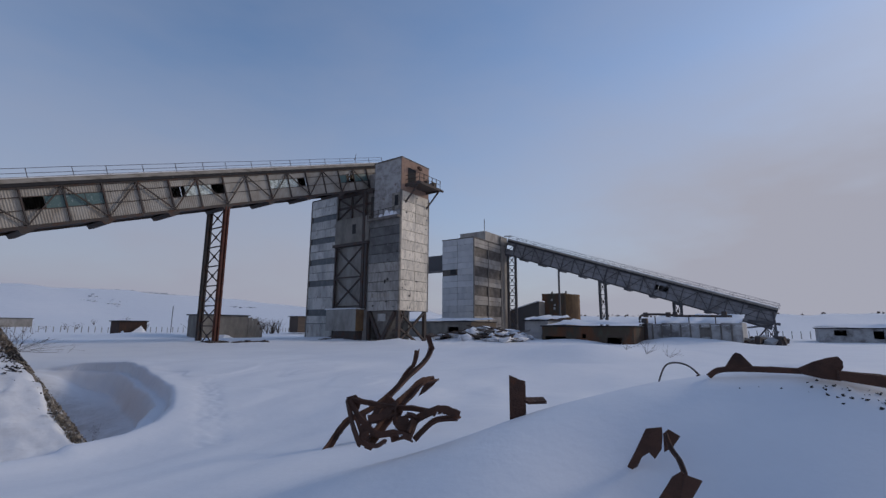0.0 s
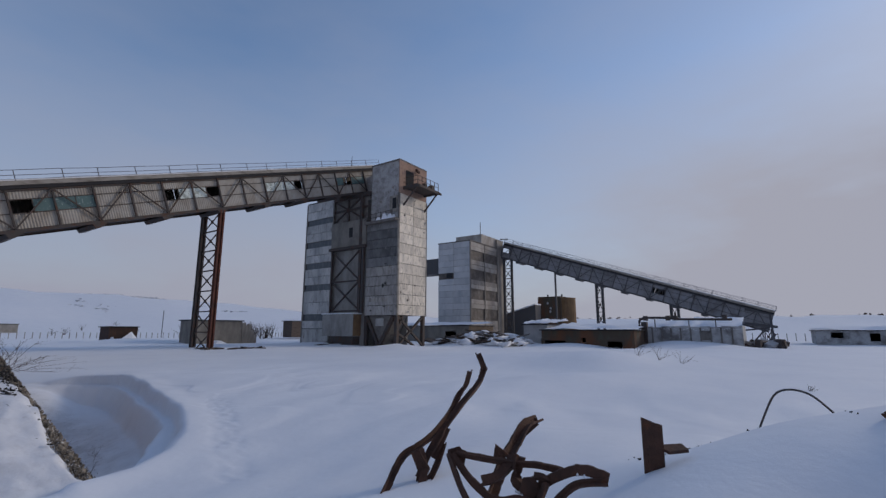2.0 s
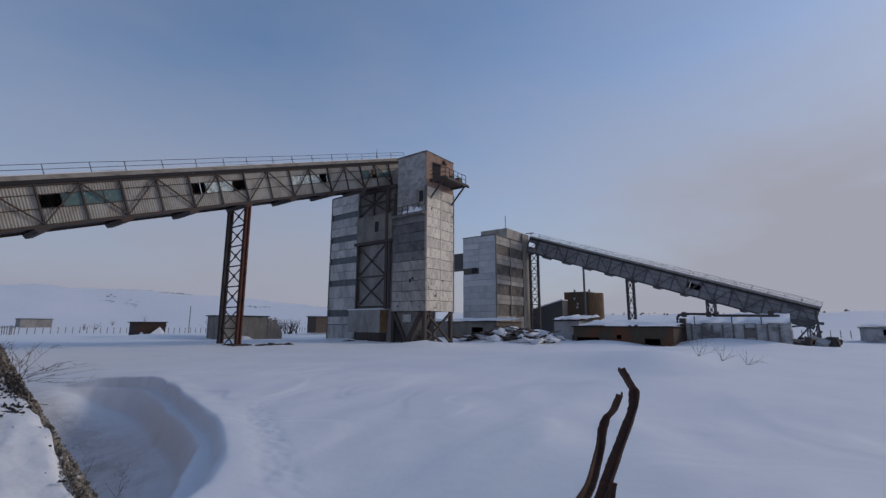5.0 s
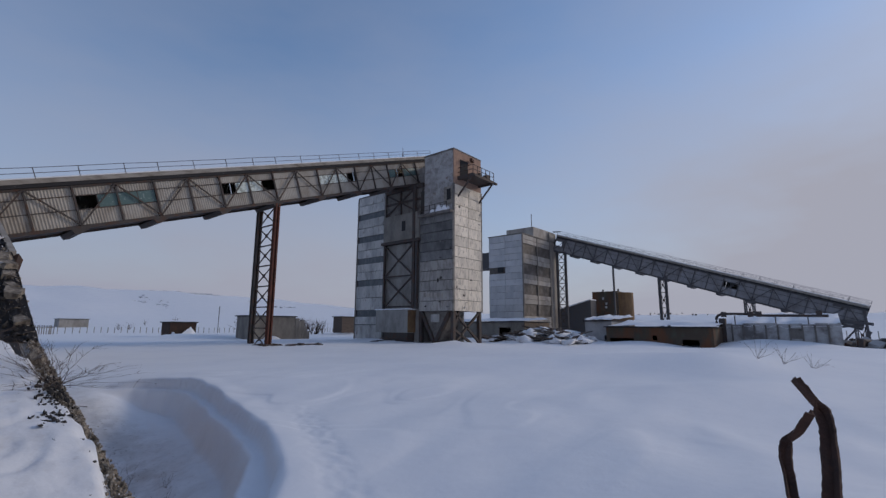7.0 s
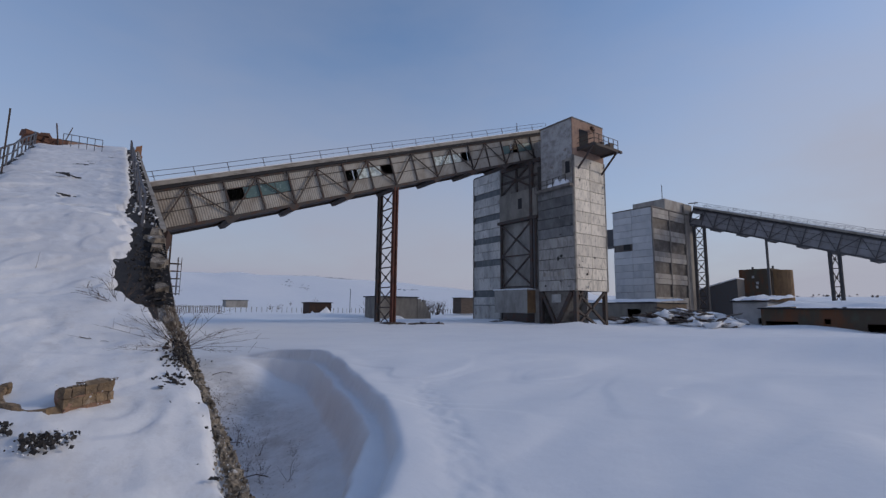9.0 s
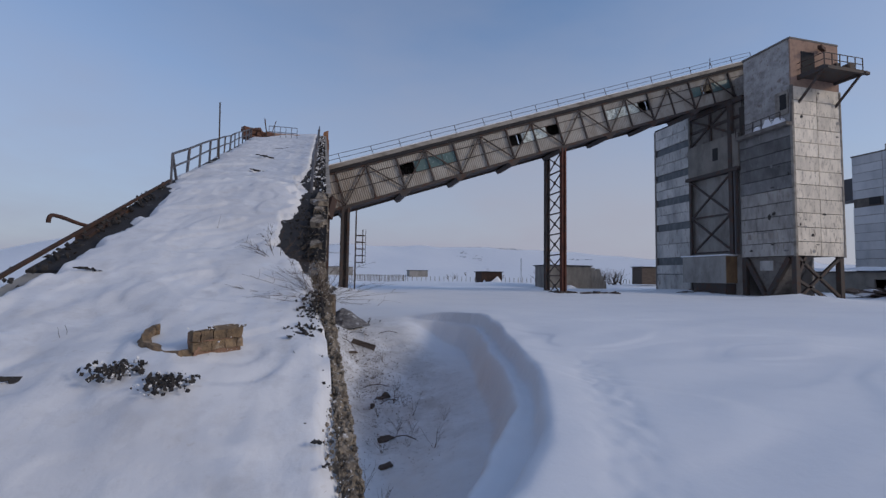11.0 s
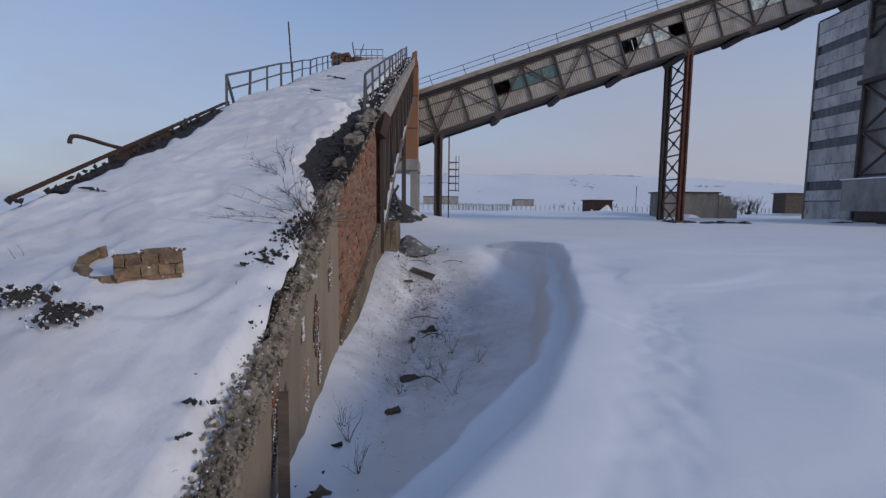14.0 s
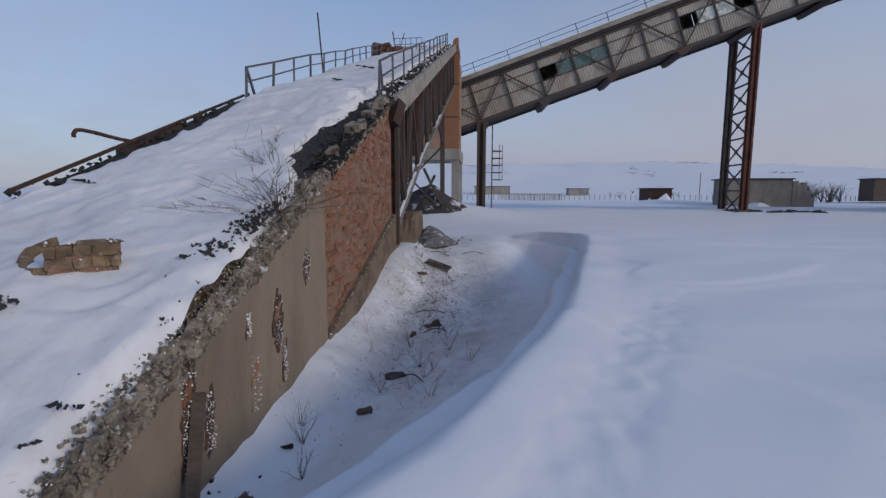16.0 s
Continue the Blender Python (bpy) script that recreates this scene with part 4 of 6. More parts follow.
hut("shed", "low brown rusty-walled shed under deep snow", (57.5, 13.5, -0.7), (68, 25.0, 2.0), SHED, 0.6, [(21.8, 24.6, 0.0, 0.75), (14.9, 16.6, -0.5, 0.7), (19.2, 19.7, 0.6, 1.1)], tilt=0.6)
hut("outbuilding", "pale concrete outbuilding half buried in snow", (60, 25.2, -0.4), (68, 28.7, 2.75), CONCL, 0.6, [(25.6, 26.2, 0.2, 1.0)], tilt=0.5)
wall = thing("ruined_wall", "long weathered concrete wall with snow along its top", "wall", (63.2, 8.4, 0))
for i in range(10):
    a = 3.0 + i * 1.06
    bm = bmesh.new()
    box(bm, (63.0, a, -0.4), (63.4, a + 1.045, 2.5 + 0.22 * noise.noise((i * 0.7, 3, 0))))
    part("panel", bm, CONCW, wall)
    if i:
        slab("joint_post", (62.9, a - 0.09, -0.4), (63.0, a + 0.07, 2.35), CONCD, wall)
slab("side_wall", (63.4, 3.0, -0.4), (73, 3.3, 2.6), CONCL, wall)
slab("pillar", (62.7, 13.1, -0.4), (63.5, 13.75, 3.1), DARK, wall)
slab("broken_opening", (62.98, 6.1, 0.9), (62.995, 7.3, 2.0), CONCD, wall)
bm = bmesh.new()
n = 26
grid = [[bm.verts.new((62.95 + 9.5 * i / 8, 3.05 + 10.6 * j / n, 2.5 + 0.16 * i + 0.42 * noise.noise((i * 0.5, j * 0.42, 5)) - (0.34 if i == 0 else 0))) for j in range(n + 1)] for i in range(9)]
for i in range(8):
    for j in range(n):
        bm.faces.new((grid[i][j], grid[i + 1][j], grid[i + 1][j + 1], grid[i][j + 1]))
for f in bm.faces:
    f.smooth = True
part("snow_cover", bm, SNOW, wall)
pipe = thing("pipe_run", "rusty pipe run over the ruined wall", "pipe", (63.8, 8.4, 3.2))
bm = bmesh.new()
tube(bm, curve_points([(63.1, 14.0, 2.2), (63.1, 13.95, 3.3), (63.1, 13.0, 3.6), (63.1, 10.6, 3.55), (63.1, 9.7, 3.4), (63.1, 7.0, 3.35), (63.1, 3.9, 3.3)]), 0.14)
part("pipe", bm, DARK, pipe)
for y in (13.2, 10.6, 9.8, 4.6):
    slab("valve", (62.9, y - 0.2, 3.25), (63.4, y + 0.3, 3.85), DARK, pipe)
for y in (12.2, 8.4, 5.6):
    rod("stand", (63.2, y, 2.3), (63.2, y, 3.4), 0.1, DARK, pipe)
rub = thing("rubble_heap", "broken blocks and posts beside the ruined wall", "rubble", (65, 1.5, 0))
for i in range(20):
    me_ = box_mesh("block", (random.uniform(0.4, 1.2), random.uniform(0.4, 1.1), random.uniform(0.4, 1.3)), CONCL if i % 2 else DARK, 0.08)
    piece("block", me_, rub, (64.6 + random.uniform(-1.0, 2.5), 1.4 + random.uniform(-2.2, 1.3), 0.25 + random.uniform(0, 0.35)), (random.uniform(-0.5, 0.5), random.uniform(-0.5, 0.5), random.uniform(0, 3)))
hut("ruin", "low pale ruined concrete building in the snow", (87.5, -21.0, -0.3), (96, -5.1, 2.0), CONCW, 0.7, [(-12.1, -11.0, 0.6, 1.7), (-8.2, -6.8, 1.0, 1.8)])
h = hut("brick_house", "small brick house with a snow-covered roof", (63.0, 39.6, -0.2), (71, 53.0, 2.7), CONCM, 0.45, [(42.0, 44.2, 0.6, 1.9)], tilt=0.4)
slab("gable", (62.98, 39.52, -0.2), (71, 39.6, 2.68), BRICKY, h, "bare yellow brick end wall")
tank = thing("bunker", "rusty brown bunker standing before the far gallery", "bunker", (105, 41.5, 5))
slab("body", (104, 39.6, 0), (110, 45.3, 10.0), SHED, tank)
bm = bmesh.new()
tube(bm, [(107, 39.6, 0), (107, 39.6, 9.7)], 2.4, 20)
part("drum", bm, OCHRE, tank)
for y, z in ((42.6, 8.2), (41.9, 7.0), (42.0, 6.2)):
    slab("patch", (103.94, y, z), (104.0, y + 0.4, z + 0.5), PANELB, tank)
for y in (40.0, 43.5):
    rod("stub", (106, y, 10), (106, y, 10.6), 0.3, DARK2, tank)
inc = thing("loading_ramp", "dark roofed incline at the foot of the far tower", "incline", (95, 50, 0))
bm = bmesh.new()
vs = box(bm, (96, 42.5, -1.0), (99, 58.5, 3.4))
for v in vs:
    v.co.z += (58.5 - v.co.y) * 0.27 if v.co.z > 0 else 0
part("body", bm, DARK2, inc)
bm = bmesh.new()
vs = box(bm, (95.8, 42.5, 3.4), (99.2, 58.5, 3.6))
for v in vs:
    v.co.z += (58.5 - v.co.y) * 0.27
part("snow_cover", bm, SNOW, inc)

hut("shed", "small dark rusty shed standing alone in the snow", (29.6, 84.5, -0.2), (33.6, 88.0, 2.4), RUSTD, 0.16, [])
hut("ruin", "concrete block ruin with a broken end behind the trestle", (33.3, 66, -0.2), (40.4, 70, 3.3), CONCM, 0.1, [])
ruin_end = thing("broken_wall", "crumbling end of the concrete block ruin", "wall", (40.6, 66.2, 0))
for i, (a, h) in enumerate(((0.0, 3.1), (0.55, 2.7), (1.05, 2.9), (1.5, 1.9), (1.95, 1.2))):
    piece("block", box_mesh("block", (0.56, 0.5, h + 0.3), CONCM, 0.07), ruin_end, (40.68 + a, 66.2, h / 2 - 0.15))
shed_drift = bmesh.new()
for cx, cy, r in ((30.2, 83.9, 1.3), (32.4, 84.0, 1.7), (36.5, 65.4, 2.0)):
    lump(shed_drift, ground_at(cx, cy, -0.1), r, 0.4)
tagged(part("snow_drift", shed_drift, SNOW), "snow blown against the ruined sheds", "snow", kind="stuff")
hut("barn", "dark timber barn with a sagging snowy roof beside the tower", (63.0, 84, 0.5), (70, 87, 3.9), WOOD, 0.3, [], tilt=0.7)
hut("barrack", "long low grey barrack far across the snow", (33, 180, 1.0), (40.2, 186, 3.6), CONC, 0.2, [])
hut("barrack", "pale low barrack far across the snow", (-2, 190, 1.5), (12, 196, 4.6), CONC, 0.3, [])


# ---- the buried conveyor house in front ----
RX0, RX1 = -1.1, 2.5


def edge_x(y):
    """Outer face of the wall: the low rendered stretch swings out."""
    return RX1 + 0.078 * max(0.0, 12.85 - y) - 0.02 * max(0.0, y - 17.5)


def left_x(y):
    """The far edge of the roof, which widens up the slope."""
    return RX0 - 0.075 * max(0.0, y - 17.5)


def sag(y):
    """How far the far edge of the roof lies below the near one."""
    return 0.022 * max(0.0, y - 17.5)


ramp = thing("conveyor_house", "half-buried sloping conveyor house of brick and concrete", "conveyor house", (0.7, 18, 0))


def sloped(name, x0, x1, y0, y1, d0, d1, material, parent, label="", n=1):
    """A slab that follows the roof's slope, from d0 to d1 above it."""
    bm = bmesh.new()
    for i in range(n):
        a, b = y0 + (y1 - y0) * i / n, y0 + (y1 - y0) * (i + 1) / n
        vs = box(bm, (x0, a, d0), (x1, b, d1))
        for v in vs:
            v.co.x += edge_x(max(v.co.y, 13.0)) - RX1 if v.co.x > 0.7 else left_x(v.co.y) - RX0
            v.co.z += ramp_top(v.co.y) - (0.0 if v.co.x > 0.7 else sag(v.co.y))
    bmesh.ops.remove_doubles(bm, verts=bm.verts, dist=0.0005)
    return part(name, bm, material, parent, label)


sloped("roof_slab", RX0, RX1 - 0.05, 7.6, 17.0, -0.28, -0.10, CONC, ramp, n=14)
sloped("roof_slab", RX0, RX1 - 0.05, 17.0, 40.4, -0.30, -0.10, CONC, ramp)
felt = sloped("roof_felt", RX0 - 0.02, RX1 - 0.18, 12.5, 17.0, -0.10, -0.06, ROOF, ramp, "torn black roofing felt", n=9)
sloped("roof_felt", RX0 - 0.02, RX1 - 0.02, 17.0, 40.4, -0.10, -0.07, ROOF, ramp, "torn black roofing felt")

# snow on the roof, thin or gone along the edges
bm = bmesh.new()
cols, rws = 84, 440
ys = [6.9 + 33.4 * (0.5 * j / rws + 0.5 * (j / rws) ** 3) for j in range(rws + 1)]
grid = []
for j, y in enumerate(ys):
    row = []
    for i in range(cols + 1):
        x = left_x(y) - 0.1 + (edge_x(y) - left_x(y) + 0.02) * i / cols
        right, left = edge_x(y) - x, x - left_x(y)
        n1, n2 = noise.noise((x * 1.3, y * 0.8, 3.0)), noise.noise((x * 5.0, y * 3.0, 8.0))
        edge = smooth(0.06, 0.22 if y < 12.8 else 0.6, right + 0.14 * n1 + 0.10 * n2)
        edge *= smooth(-0.05, 0.4, left + 0.2 * n1 + 0.1 * n2)
        z = 0.16 * edge - 0.115 + 0.03 * n1 + 0.013 * n2 + 0.022 * noise.noise((x * 2.6, y * 1.4, 5.0))
        bare = 1.15 * bump2(x, y, 2.12, 14.1, 0.34, 0.95) + 0.95 * bump2(x, y, 2.2, 16.3, 0.3, 0.9) + 0.85 * bump2(x, y, 2.05, 18.6, 0.36, 0.9) + 0.95 * smooth(0.85, 0.3, right) * smooth(17.5, 19.0, y) + 0.9 * bump2(x, y, 1.6, 17.4, 0.5, 0.16) + 0.8 * bump2(x, y, 0.9, 18.1, 0.3, 0.10) + 0.7 * bump2(x, y, 2.45, 12.9, 0.16, 0.6)
        bare += bump2(x, y, -0.95, 15.0, 0.35, 1.6) + bump2(x, y, -1.05, 12.2, 0.25, 0.9) + 0.8 * bump2(x, y, 0.6, 19.5, 0.22, 0.2) + 0.6 * bump2(x, y, 0.5, 23.5, 0.3, 0.25)
        z += 0.006 * noise.noise((x * 7.0 + y, y * 4.0, 2.0)) + 0.022 * abs(noise.noise((x * 0.8 - y * 0.4, y * 1.1 + x * 0.5, 4.0))) + 0.007 * noise.noise((x * 13, y * 9, 6.0))
        plate = noise.noise((x * 0.75 + y * 0.5, y * 0.8 - x * 0.55, 14.0))
        z += (0.030 * smooth(0.0, 0.05, plate) + 0.022 * smooth(-0.3, -0.25, plate) - 0.03) * smooth(0.1, 0.7, right)
        z -= 0.17 * smooth(0.42, 0.72, bare + 0.38 * n2 + 0.12 * n1)
        z += 0.10 * bump2(x, y, 0.9, 17.6, 0.8, 1.4) + 0.11 * bump2(x, y, 1.4, 9.9, 0.7, 0.4)
        row.append(bm.verts.new((x, y, ramp_top(y) + z - sag(y) * (1 - i / cols))))
    grid.append(row)
for j in range(rws):
    for i in range(cols):
        bm.faces.new((grid[j][i], grid[j][i + 1], grid[j + 1][i + 1], grid[j + 1][i]))
for f in bm.faces:
    f.smooth = True
snow_roof = part("roof_snow", bm, CRUST)
tagged(snow_roof, "wind-scoured snow cover on the sloping roof", "snow", kind="structure")

# right wall: rendered stretch, brick stretch on a sloping plinth
WY = 12.85
bm = bmesh.new()
n = 22
prof = [(8.0 + (WY - 8.0) * i / n) for i in range(n + 1)]
cols_ = [[bm.verts.new((x, y, z)) for x, z in ((2.1, -1.8), (edge_x(y), -1.8), (edge_x(y) - 0.03 * noise.noise((y * 2, 1, 1)), ramp_top(y) - 0.12), (2.1, ramp_top(y) - 0.12))] for y in prof]
for a, b in zip(cols_, cols_[1:]):
    for k in range(4):
        bm.faces.new((a[k], b[k], b[(k + 1) % 4], a[(k + 1) % 4]))
bm.faces.new(cols_[0])
bm.faces.new(cols_[-1][::-1])
wall_r = part("rendered_wall", bm, RENDER, ramp, "tan cement render, flaking to brick")


def flake(y, z, w, h, material, name, proud=0.006, sides=18):
    """A ragged patch where the render has come away."""
    bm = bmesh.new()
    ring = []
    for k in range(sides):
        a = 2 * math.pi * k / sides
        f = random.uniform(0.55, 1.15)
        ring.append((y + w * f * math.cos(a) + 0.05 * math.sin(a), z + h * f * math.sin(a)))
    front = [bm.verts.new((edge_x(p) + proud, p, q)) for p, q in ring]
    back = [bm.verts.new((edge_x(p) - 0.02, p, q)) for p, q in ring]
    bm.faces.new(front)
    for k in range(sides):
        bm.faces.new((front[k], back[k], back[(k + 1) % sides], front[(k + 1) % sides]))
    return part(name, bm, material, wall_r)


for y, z, w, h in ((11.15, 0.20, 0.13, 0.30), (10.62, -0.18, 0.10, 0.30), (9.65, 0.06, 0.10, 0.30), (12.05, 0.62, 0.13, 0.20), (10.53, 0.36, 0.045, 0.12), (11.29, -0.24, 0.06, 0.22), (9.88, -0.15, 0.07, 0.25), (9.6, -0.2, 0.06, 0.22)):
    flake(y, z, w, h, FLAKED, "patch", 0.006, 30)
    if h > 0.25:
        flake(y - 0.01, z + h * 0.35, w * 0.5, h * 0.3, BRICK, "bare_brick", 0.012)
    bm = bmesh.new()
    for _ in range(90):
        lump(bm, (edge_x(y) + 0.01, y + random.uniform(-w, w) * 0.75, z + random.uniform(-h, h) * 0.85), 0.003 + 0.009 * random.random() ** 2)
    tagged(part("frost", bm, SNOW, wall_r), kind="stuff")

sloped("brick_core", 2.1, 2.43, WY, 17.25, -4.6, -0.2, MORTAR, ramp)
plinth_top = lambda y: -0.5 + (y - 12.8) * 0.335
bm = bmesh.new()
vs = box(bm, (2.1, WY, -2.0), (2.53, 17.6, 0))
for v in vs:
    if v.co.z > -1:
        v.co.z = plinth_top(v.co.y)
part("plinth", bm, BROKEN, ramp, "weathered concrete plinth")
bm = bmesh.new()
for _ in range(70):
    y = random.uniform(WY, 17.5)
    lump(bm, (2.52, y, plinth_top(y) + random.uniform(-0.02, 0.03)), random.uniform(0.005, 0.018))
tagged(part("frost_line", bm, SNOW, ramp), kind="stuff")

# broken concrete crust and rubble along the top of the wall
def crust(y):
    """Depth of the crumbling edge below the roof line."""
    return 0.22 - 0.08 * smooth(11.2, 12.9, y) + 0.05 * noise.noise((y * 2.3, 7.0, 0))


bm = bmesh.new()
sec = ((2.41, -0.13, 0.3), (2.44, -0.06, 1), (2.47, -0.05, 1), (2.495, -0.065, 1), (2.525, -0.09, 1), (2.545, -0.35, 1), (2.55, -0.6, 1), (2.545, -0.8, 1), (2.53, -0.95, 1), (2.48, -1.02, 0.5))
rows_ = []
for j in range(311):
    y = 8.0 + 9.3 * j / 310
    row = []
    for i, (x, q, k) in enumerate(sec):
        dz = q if i < 5 else -0.09 + (crust(y) - 0.09) * (q + 0.09) / 0.93
        p = Vector((x + edge_x(y) - RX1, y, ramp_top(y) + dz))
        w = Vector((noise.noise((x * 9, y * 9, dz * 9)), noise.noise((x * 9 + 5, y * 9, dz * 9)), noise.noise((x * 9, y * 9 + 7, dz * 9)))) * 0.045
        w += Vector((noise.noise((x * 26, y * 26, dz * 26)), noise.noise((x * 26 + 3, y * 26, dz * 26)), noise.noise((x * 26, y * 26 + 4, dz * 26)))) * 0.045
        w.y *= 0.4
        row.append(bm.verts.new(p + w * k))
    rows_.append(row)
for a_, b_ in zip(rows_, rows_[1:]):
    for i in range(len(sec) - 1):
        bm.faces.new((a_[i], a_[i + 1], b_[i + 1], b_[i]))
part("broken_edge", bm, STONE, ramp, "crumbling concrete roof edge full of gravel")
bm = bmesh.new()
for _ in range(2600):
    y = 8.2 + 9.2 * random.random() ** 1.1
    x = edge_x(y) - 0.01 - abs(random.gauss(0, 0.09 if y < 12.6 else 0.045))
    lump(bm, (x, y, ramp_top(y) - 0.05 + random.uniform(-0.03, 0.03) - (0.03 if x > edge_x(y) - 0.06 else 0)), random.uniform(0.006, 0.022) * (1.3 if y > 12.5 else 1))
for _ in range(4200):
    y = 8.2 + 9.0 * random.random()
    d = random.random()
    lump(bm, (edge_x(y) + 0.035 + random.uniform(-0.015, 0.018), y, ramp_top(y) - 0.06 - d * (crust(y) - 0.05)), random.uniform(0.006, 0.024))
edge = part("rubble_edge", bm, STONE)
tagged(edge, "crumbling concrete and gravel along the roof edge", "rubble", kind="stuff")
bm = bmesh.new()
for _ in range(900):
    y = random.uniform(8.2, 17.4)
    x = edge_x(y) - abs(random.gauss(0, 0.12))
    lump(bm, (x, y, ramp_top(y) - 0.055 + random.uniform(-0.03, 0.03)), random.uniform(0.003, 0.009))
part("edge_frost", bm, SNOW)
tagged(bpy.data.objects["edge_frost"], "snow crumbs caught in the broken edge", "snow", kind="stuff")
for y, s in ((13.6, 0.16), (14.7, 0.2), (15.6, 0.17), (16.2, 0.24), (16.6, 0.2), (12.3, 0.12), (15.1, 0.13)):
    blk = box_mesh("broken_block", (s, s * 1.6, s * 0.8), STONE, s * 0.22)
    ob = new("broken_block", blk)
    ob.location, ob.rotation_euler = (edge_x(y) - 0.12, y, ramp_top(y) - 0.02), (0.4, random.uniform(-0.3, 0.3), random.uniform(-0.4, 0.4))
    tagged(ob, "broken concrete lump on the roof edge", "rubble", "broken blocks on the edge")

flap = bmesh.new()
rows_ = []
for j in range(90):
    y = 13.0 + 4.2 * j / 89
    drop = 0.10 + 0.10 * noise.noise((y * 3.1, 2.0, 0)) + 0.05 * noise.noise((y * 11.0, 5.0, 0))
    inner = 0.34 + 0.10 * noise.noise((y * 2.0, 8.0, 0)) + 0.06 * noise.noise((y * 9.0, 1.0, 0))
    x, z = edge_x(y), ramp_top(y)
    rows_.append([flap.verts.new(p) for p in ((x - inner, y, z - 0.06), (x - 0.2, y, z - 0.035), (x - 0.06, y, z - 0.02 + 0.02 * noise.noise((y * 6, 0, 0))), (x + 0.05, y, z - 0.05), (x + 0.065, y, z - 0.05 - max(drop, 0.02)))])
for a_, b_ in zip(rows_, rows_[1:]):
    for i in range(4):
        if random.random() > 0.12:
            flap.faces.new((a_[i], a_[i + 1], b_[i + 1], b_[i]))
bmesh.ops.solidify(flap, geom=flap.faces, thickness=0.012)
part("felt_flap", flap, ROOF, ramp, "torn black felt hanging over the wall top")

# the trussed stretch
sloped("fascia", 2.5, 2.62, 17.15, 39.3, -0.52, -0.02, FASCIA, ramp, "grey concrete edge beam")
sloped("side_lining", 2.15, 2.2, 17.2, 39.2, -2.7, -0.3, RUSTD, ramp)
low_z = lambda y: ramp_top(y) - 2.95 + 0.25 * smooth(17, 22, y)
bm = bmesh.new()
beam(bm, (edge_x(17.4), 17.4, low_z(17.4)), (edge_x(22.0), 22.0, low_z(22.0)), 0.15, 0.13)
beam(bm, (edge_x(22.0), 22.0, low_z(22.0)), (edge_x(39.2), 39.2, low_z(39.2)), 0.15, 0.13)
part("bottom_chord", bm, CONCD, ramp, "snow-dusted lower chord")
for a, b in ((17.6, 20.4), (20.9, 23.6), (26.0, 28.8)):
    rod("chord_snow", (edge_x(a) + 0.02, a, low_z(a) + 0.08), (edge_x(b) + 0.02, b, low_z(b) + 0.08), 0.07, SNOW, ramp, "", 0.03)
for i in range(18):
    y = 17.35 + i * 1.25
    x = edge_x(y)
    rod("post", (x - 0.04, y, low_z(y)), (x - 0.04, y, ramp_top(y) - 0.45), 0.10, DARK if i % 3 else RUST, ramp)
    if i < 17:
        y2, x2 = y + 1.25, edge_x(y + 1.25)
        if i % 2:
            rod("diagonal", (x, y, low_z(y)), (x2, y2, ramp_top(y2) - 0.5), 0.08, DARK, ramp)
        else:
            rod("diagonal", (x, y, ramp_top(y) - 0.5), (x2, y2, low_z(y2)), 0.08, DARK, ramp)
        bm = bmesh.new()
        vs = box(bm, (x - 0.20, y + 0.1, 0.0), (x - 0.16, y + 0.1 + random.uniform(0.5, 0.95), 1.0))
        for v in vs:
            v.co.z = (low_z(v.co.y) + random.uniform(0.0, 0.7)) if v.co.z < 0.5 else ramp_top(v.co.y) - 0.4
        part("torn_sheet", bm, RUSTD if i % 2 else RUST, ramp, "torn rusty sheet")
rod("hanger", (2.56, 17.3, 0.3), (2.56, 17.3, 3.35), 0.09, DARK, ramp)
rod("end_plate", (2.5, 17.1, ramp_top(17.1) - 0.6), (2.6, 17.3, ramp_top(17.1) - 0.1), 0.26, RUSTD, ramp)
pier = thing("pier", "broken concrete pier beside the brick wall", "pier", (2.6, 19.4, -0.6))
bm = bmesh.new()
vs = box(bm, (2.3, 18.3, -1.4), (2.82, 19.8, 0.95))
bmesh.ops.subdivide_edges(bm, edges=bm.edges, cuts=3, use_grid_fill=True)
vs = bm.verts
for v in vs:
    q = v.co * 1.7
    v.co += Vector((noise.noise(q), noise.noise(q + Vector((3, 0, 0))), noise.noise(q + Vector((0, 4, 0))))) * 0.16 + Vector((0.05 * (0.9 - v.co.z) - 0.04, 0, 0))
part("block", bm, BROKEN, pier)
bm = bmesh.new()
for _ in range(30):
    lump(bm, (random.uniform(2.35, 2.75), random.uniform(18.5, 19.6), 0.93), random.uniform(0.02, 0.06))
tagged(part("snow_crumbs", bm, SNOW, pier), kind="stuff")
tr = thing("trestle", "rusty braced trestle under the conveyor house", "trestle", (0.2, 33.6, 0))
for x in (-1.9, 1.85):
    rod("column", (x, 33.6, 0.0), (x, 33.6, low_z(33.6)), 0.24, DARK, tr)
for p, q in (((-1.9, 33.6, 4.2), (1.85, 33.6, 0.5)), ((1.85, 33.6, 4.2), (-1.9, 33.6, 0.5)), ((-1.9, 33.6, 5.6), (1.85, 33.6, 5.6)), ((1.85, 33.6, 0.7), (1.6, 28.0, 2.6)), ((0.4, 33.6, 0.6), (1.8, 30.4, 2.4)), ((1.85, 33.6, 4.3), (1.9, 30.0, 5.6))):
    rod("brace", p, q, 0.10, DARK, tr)

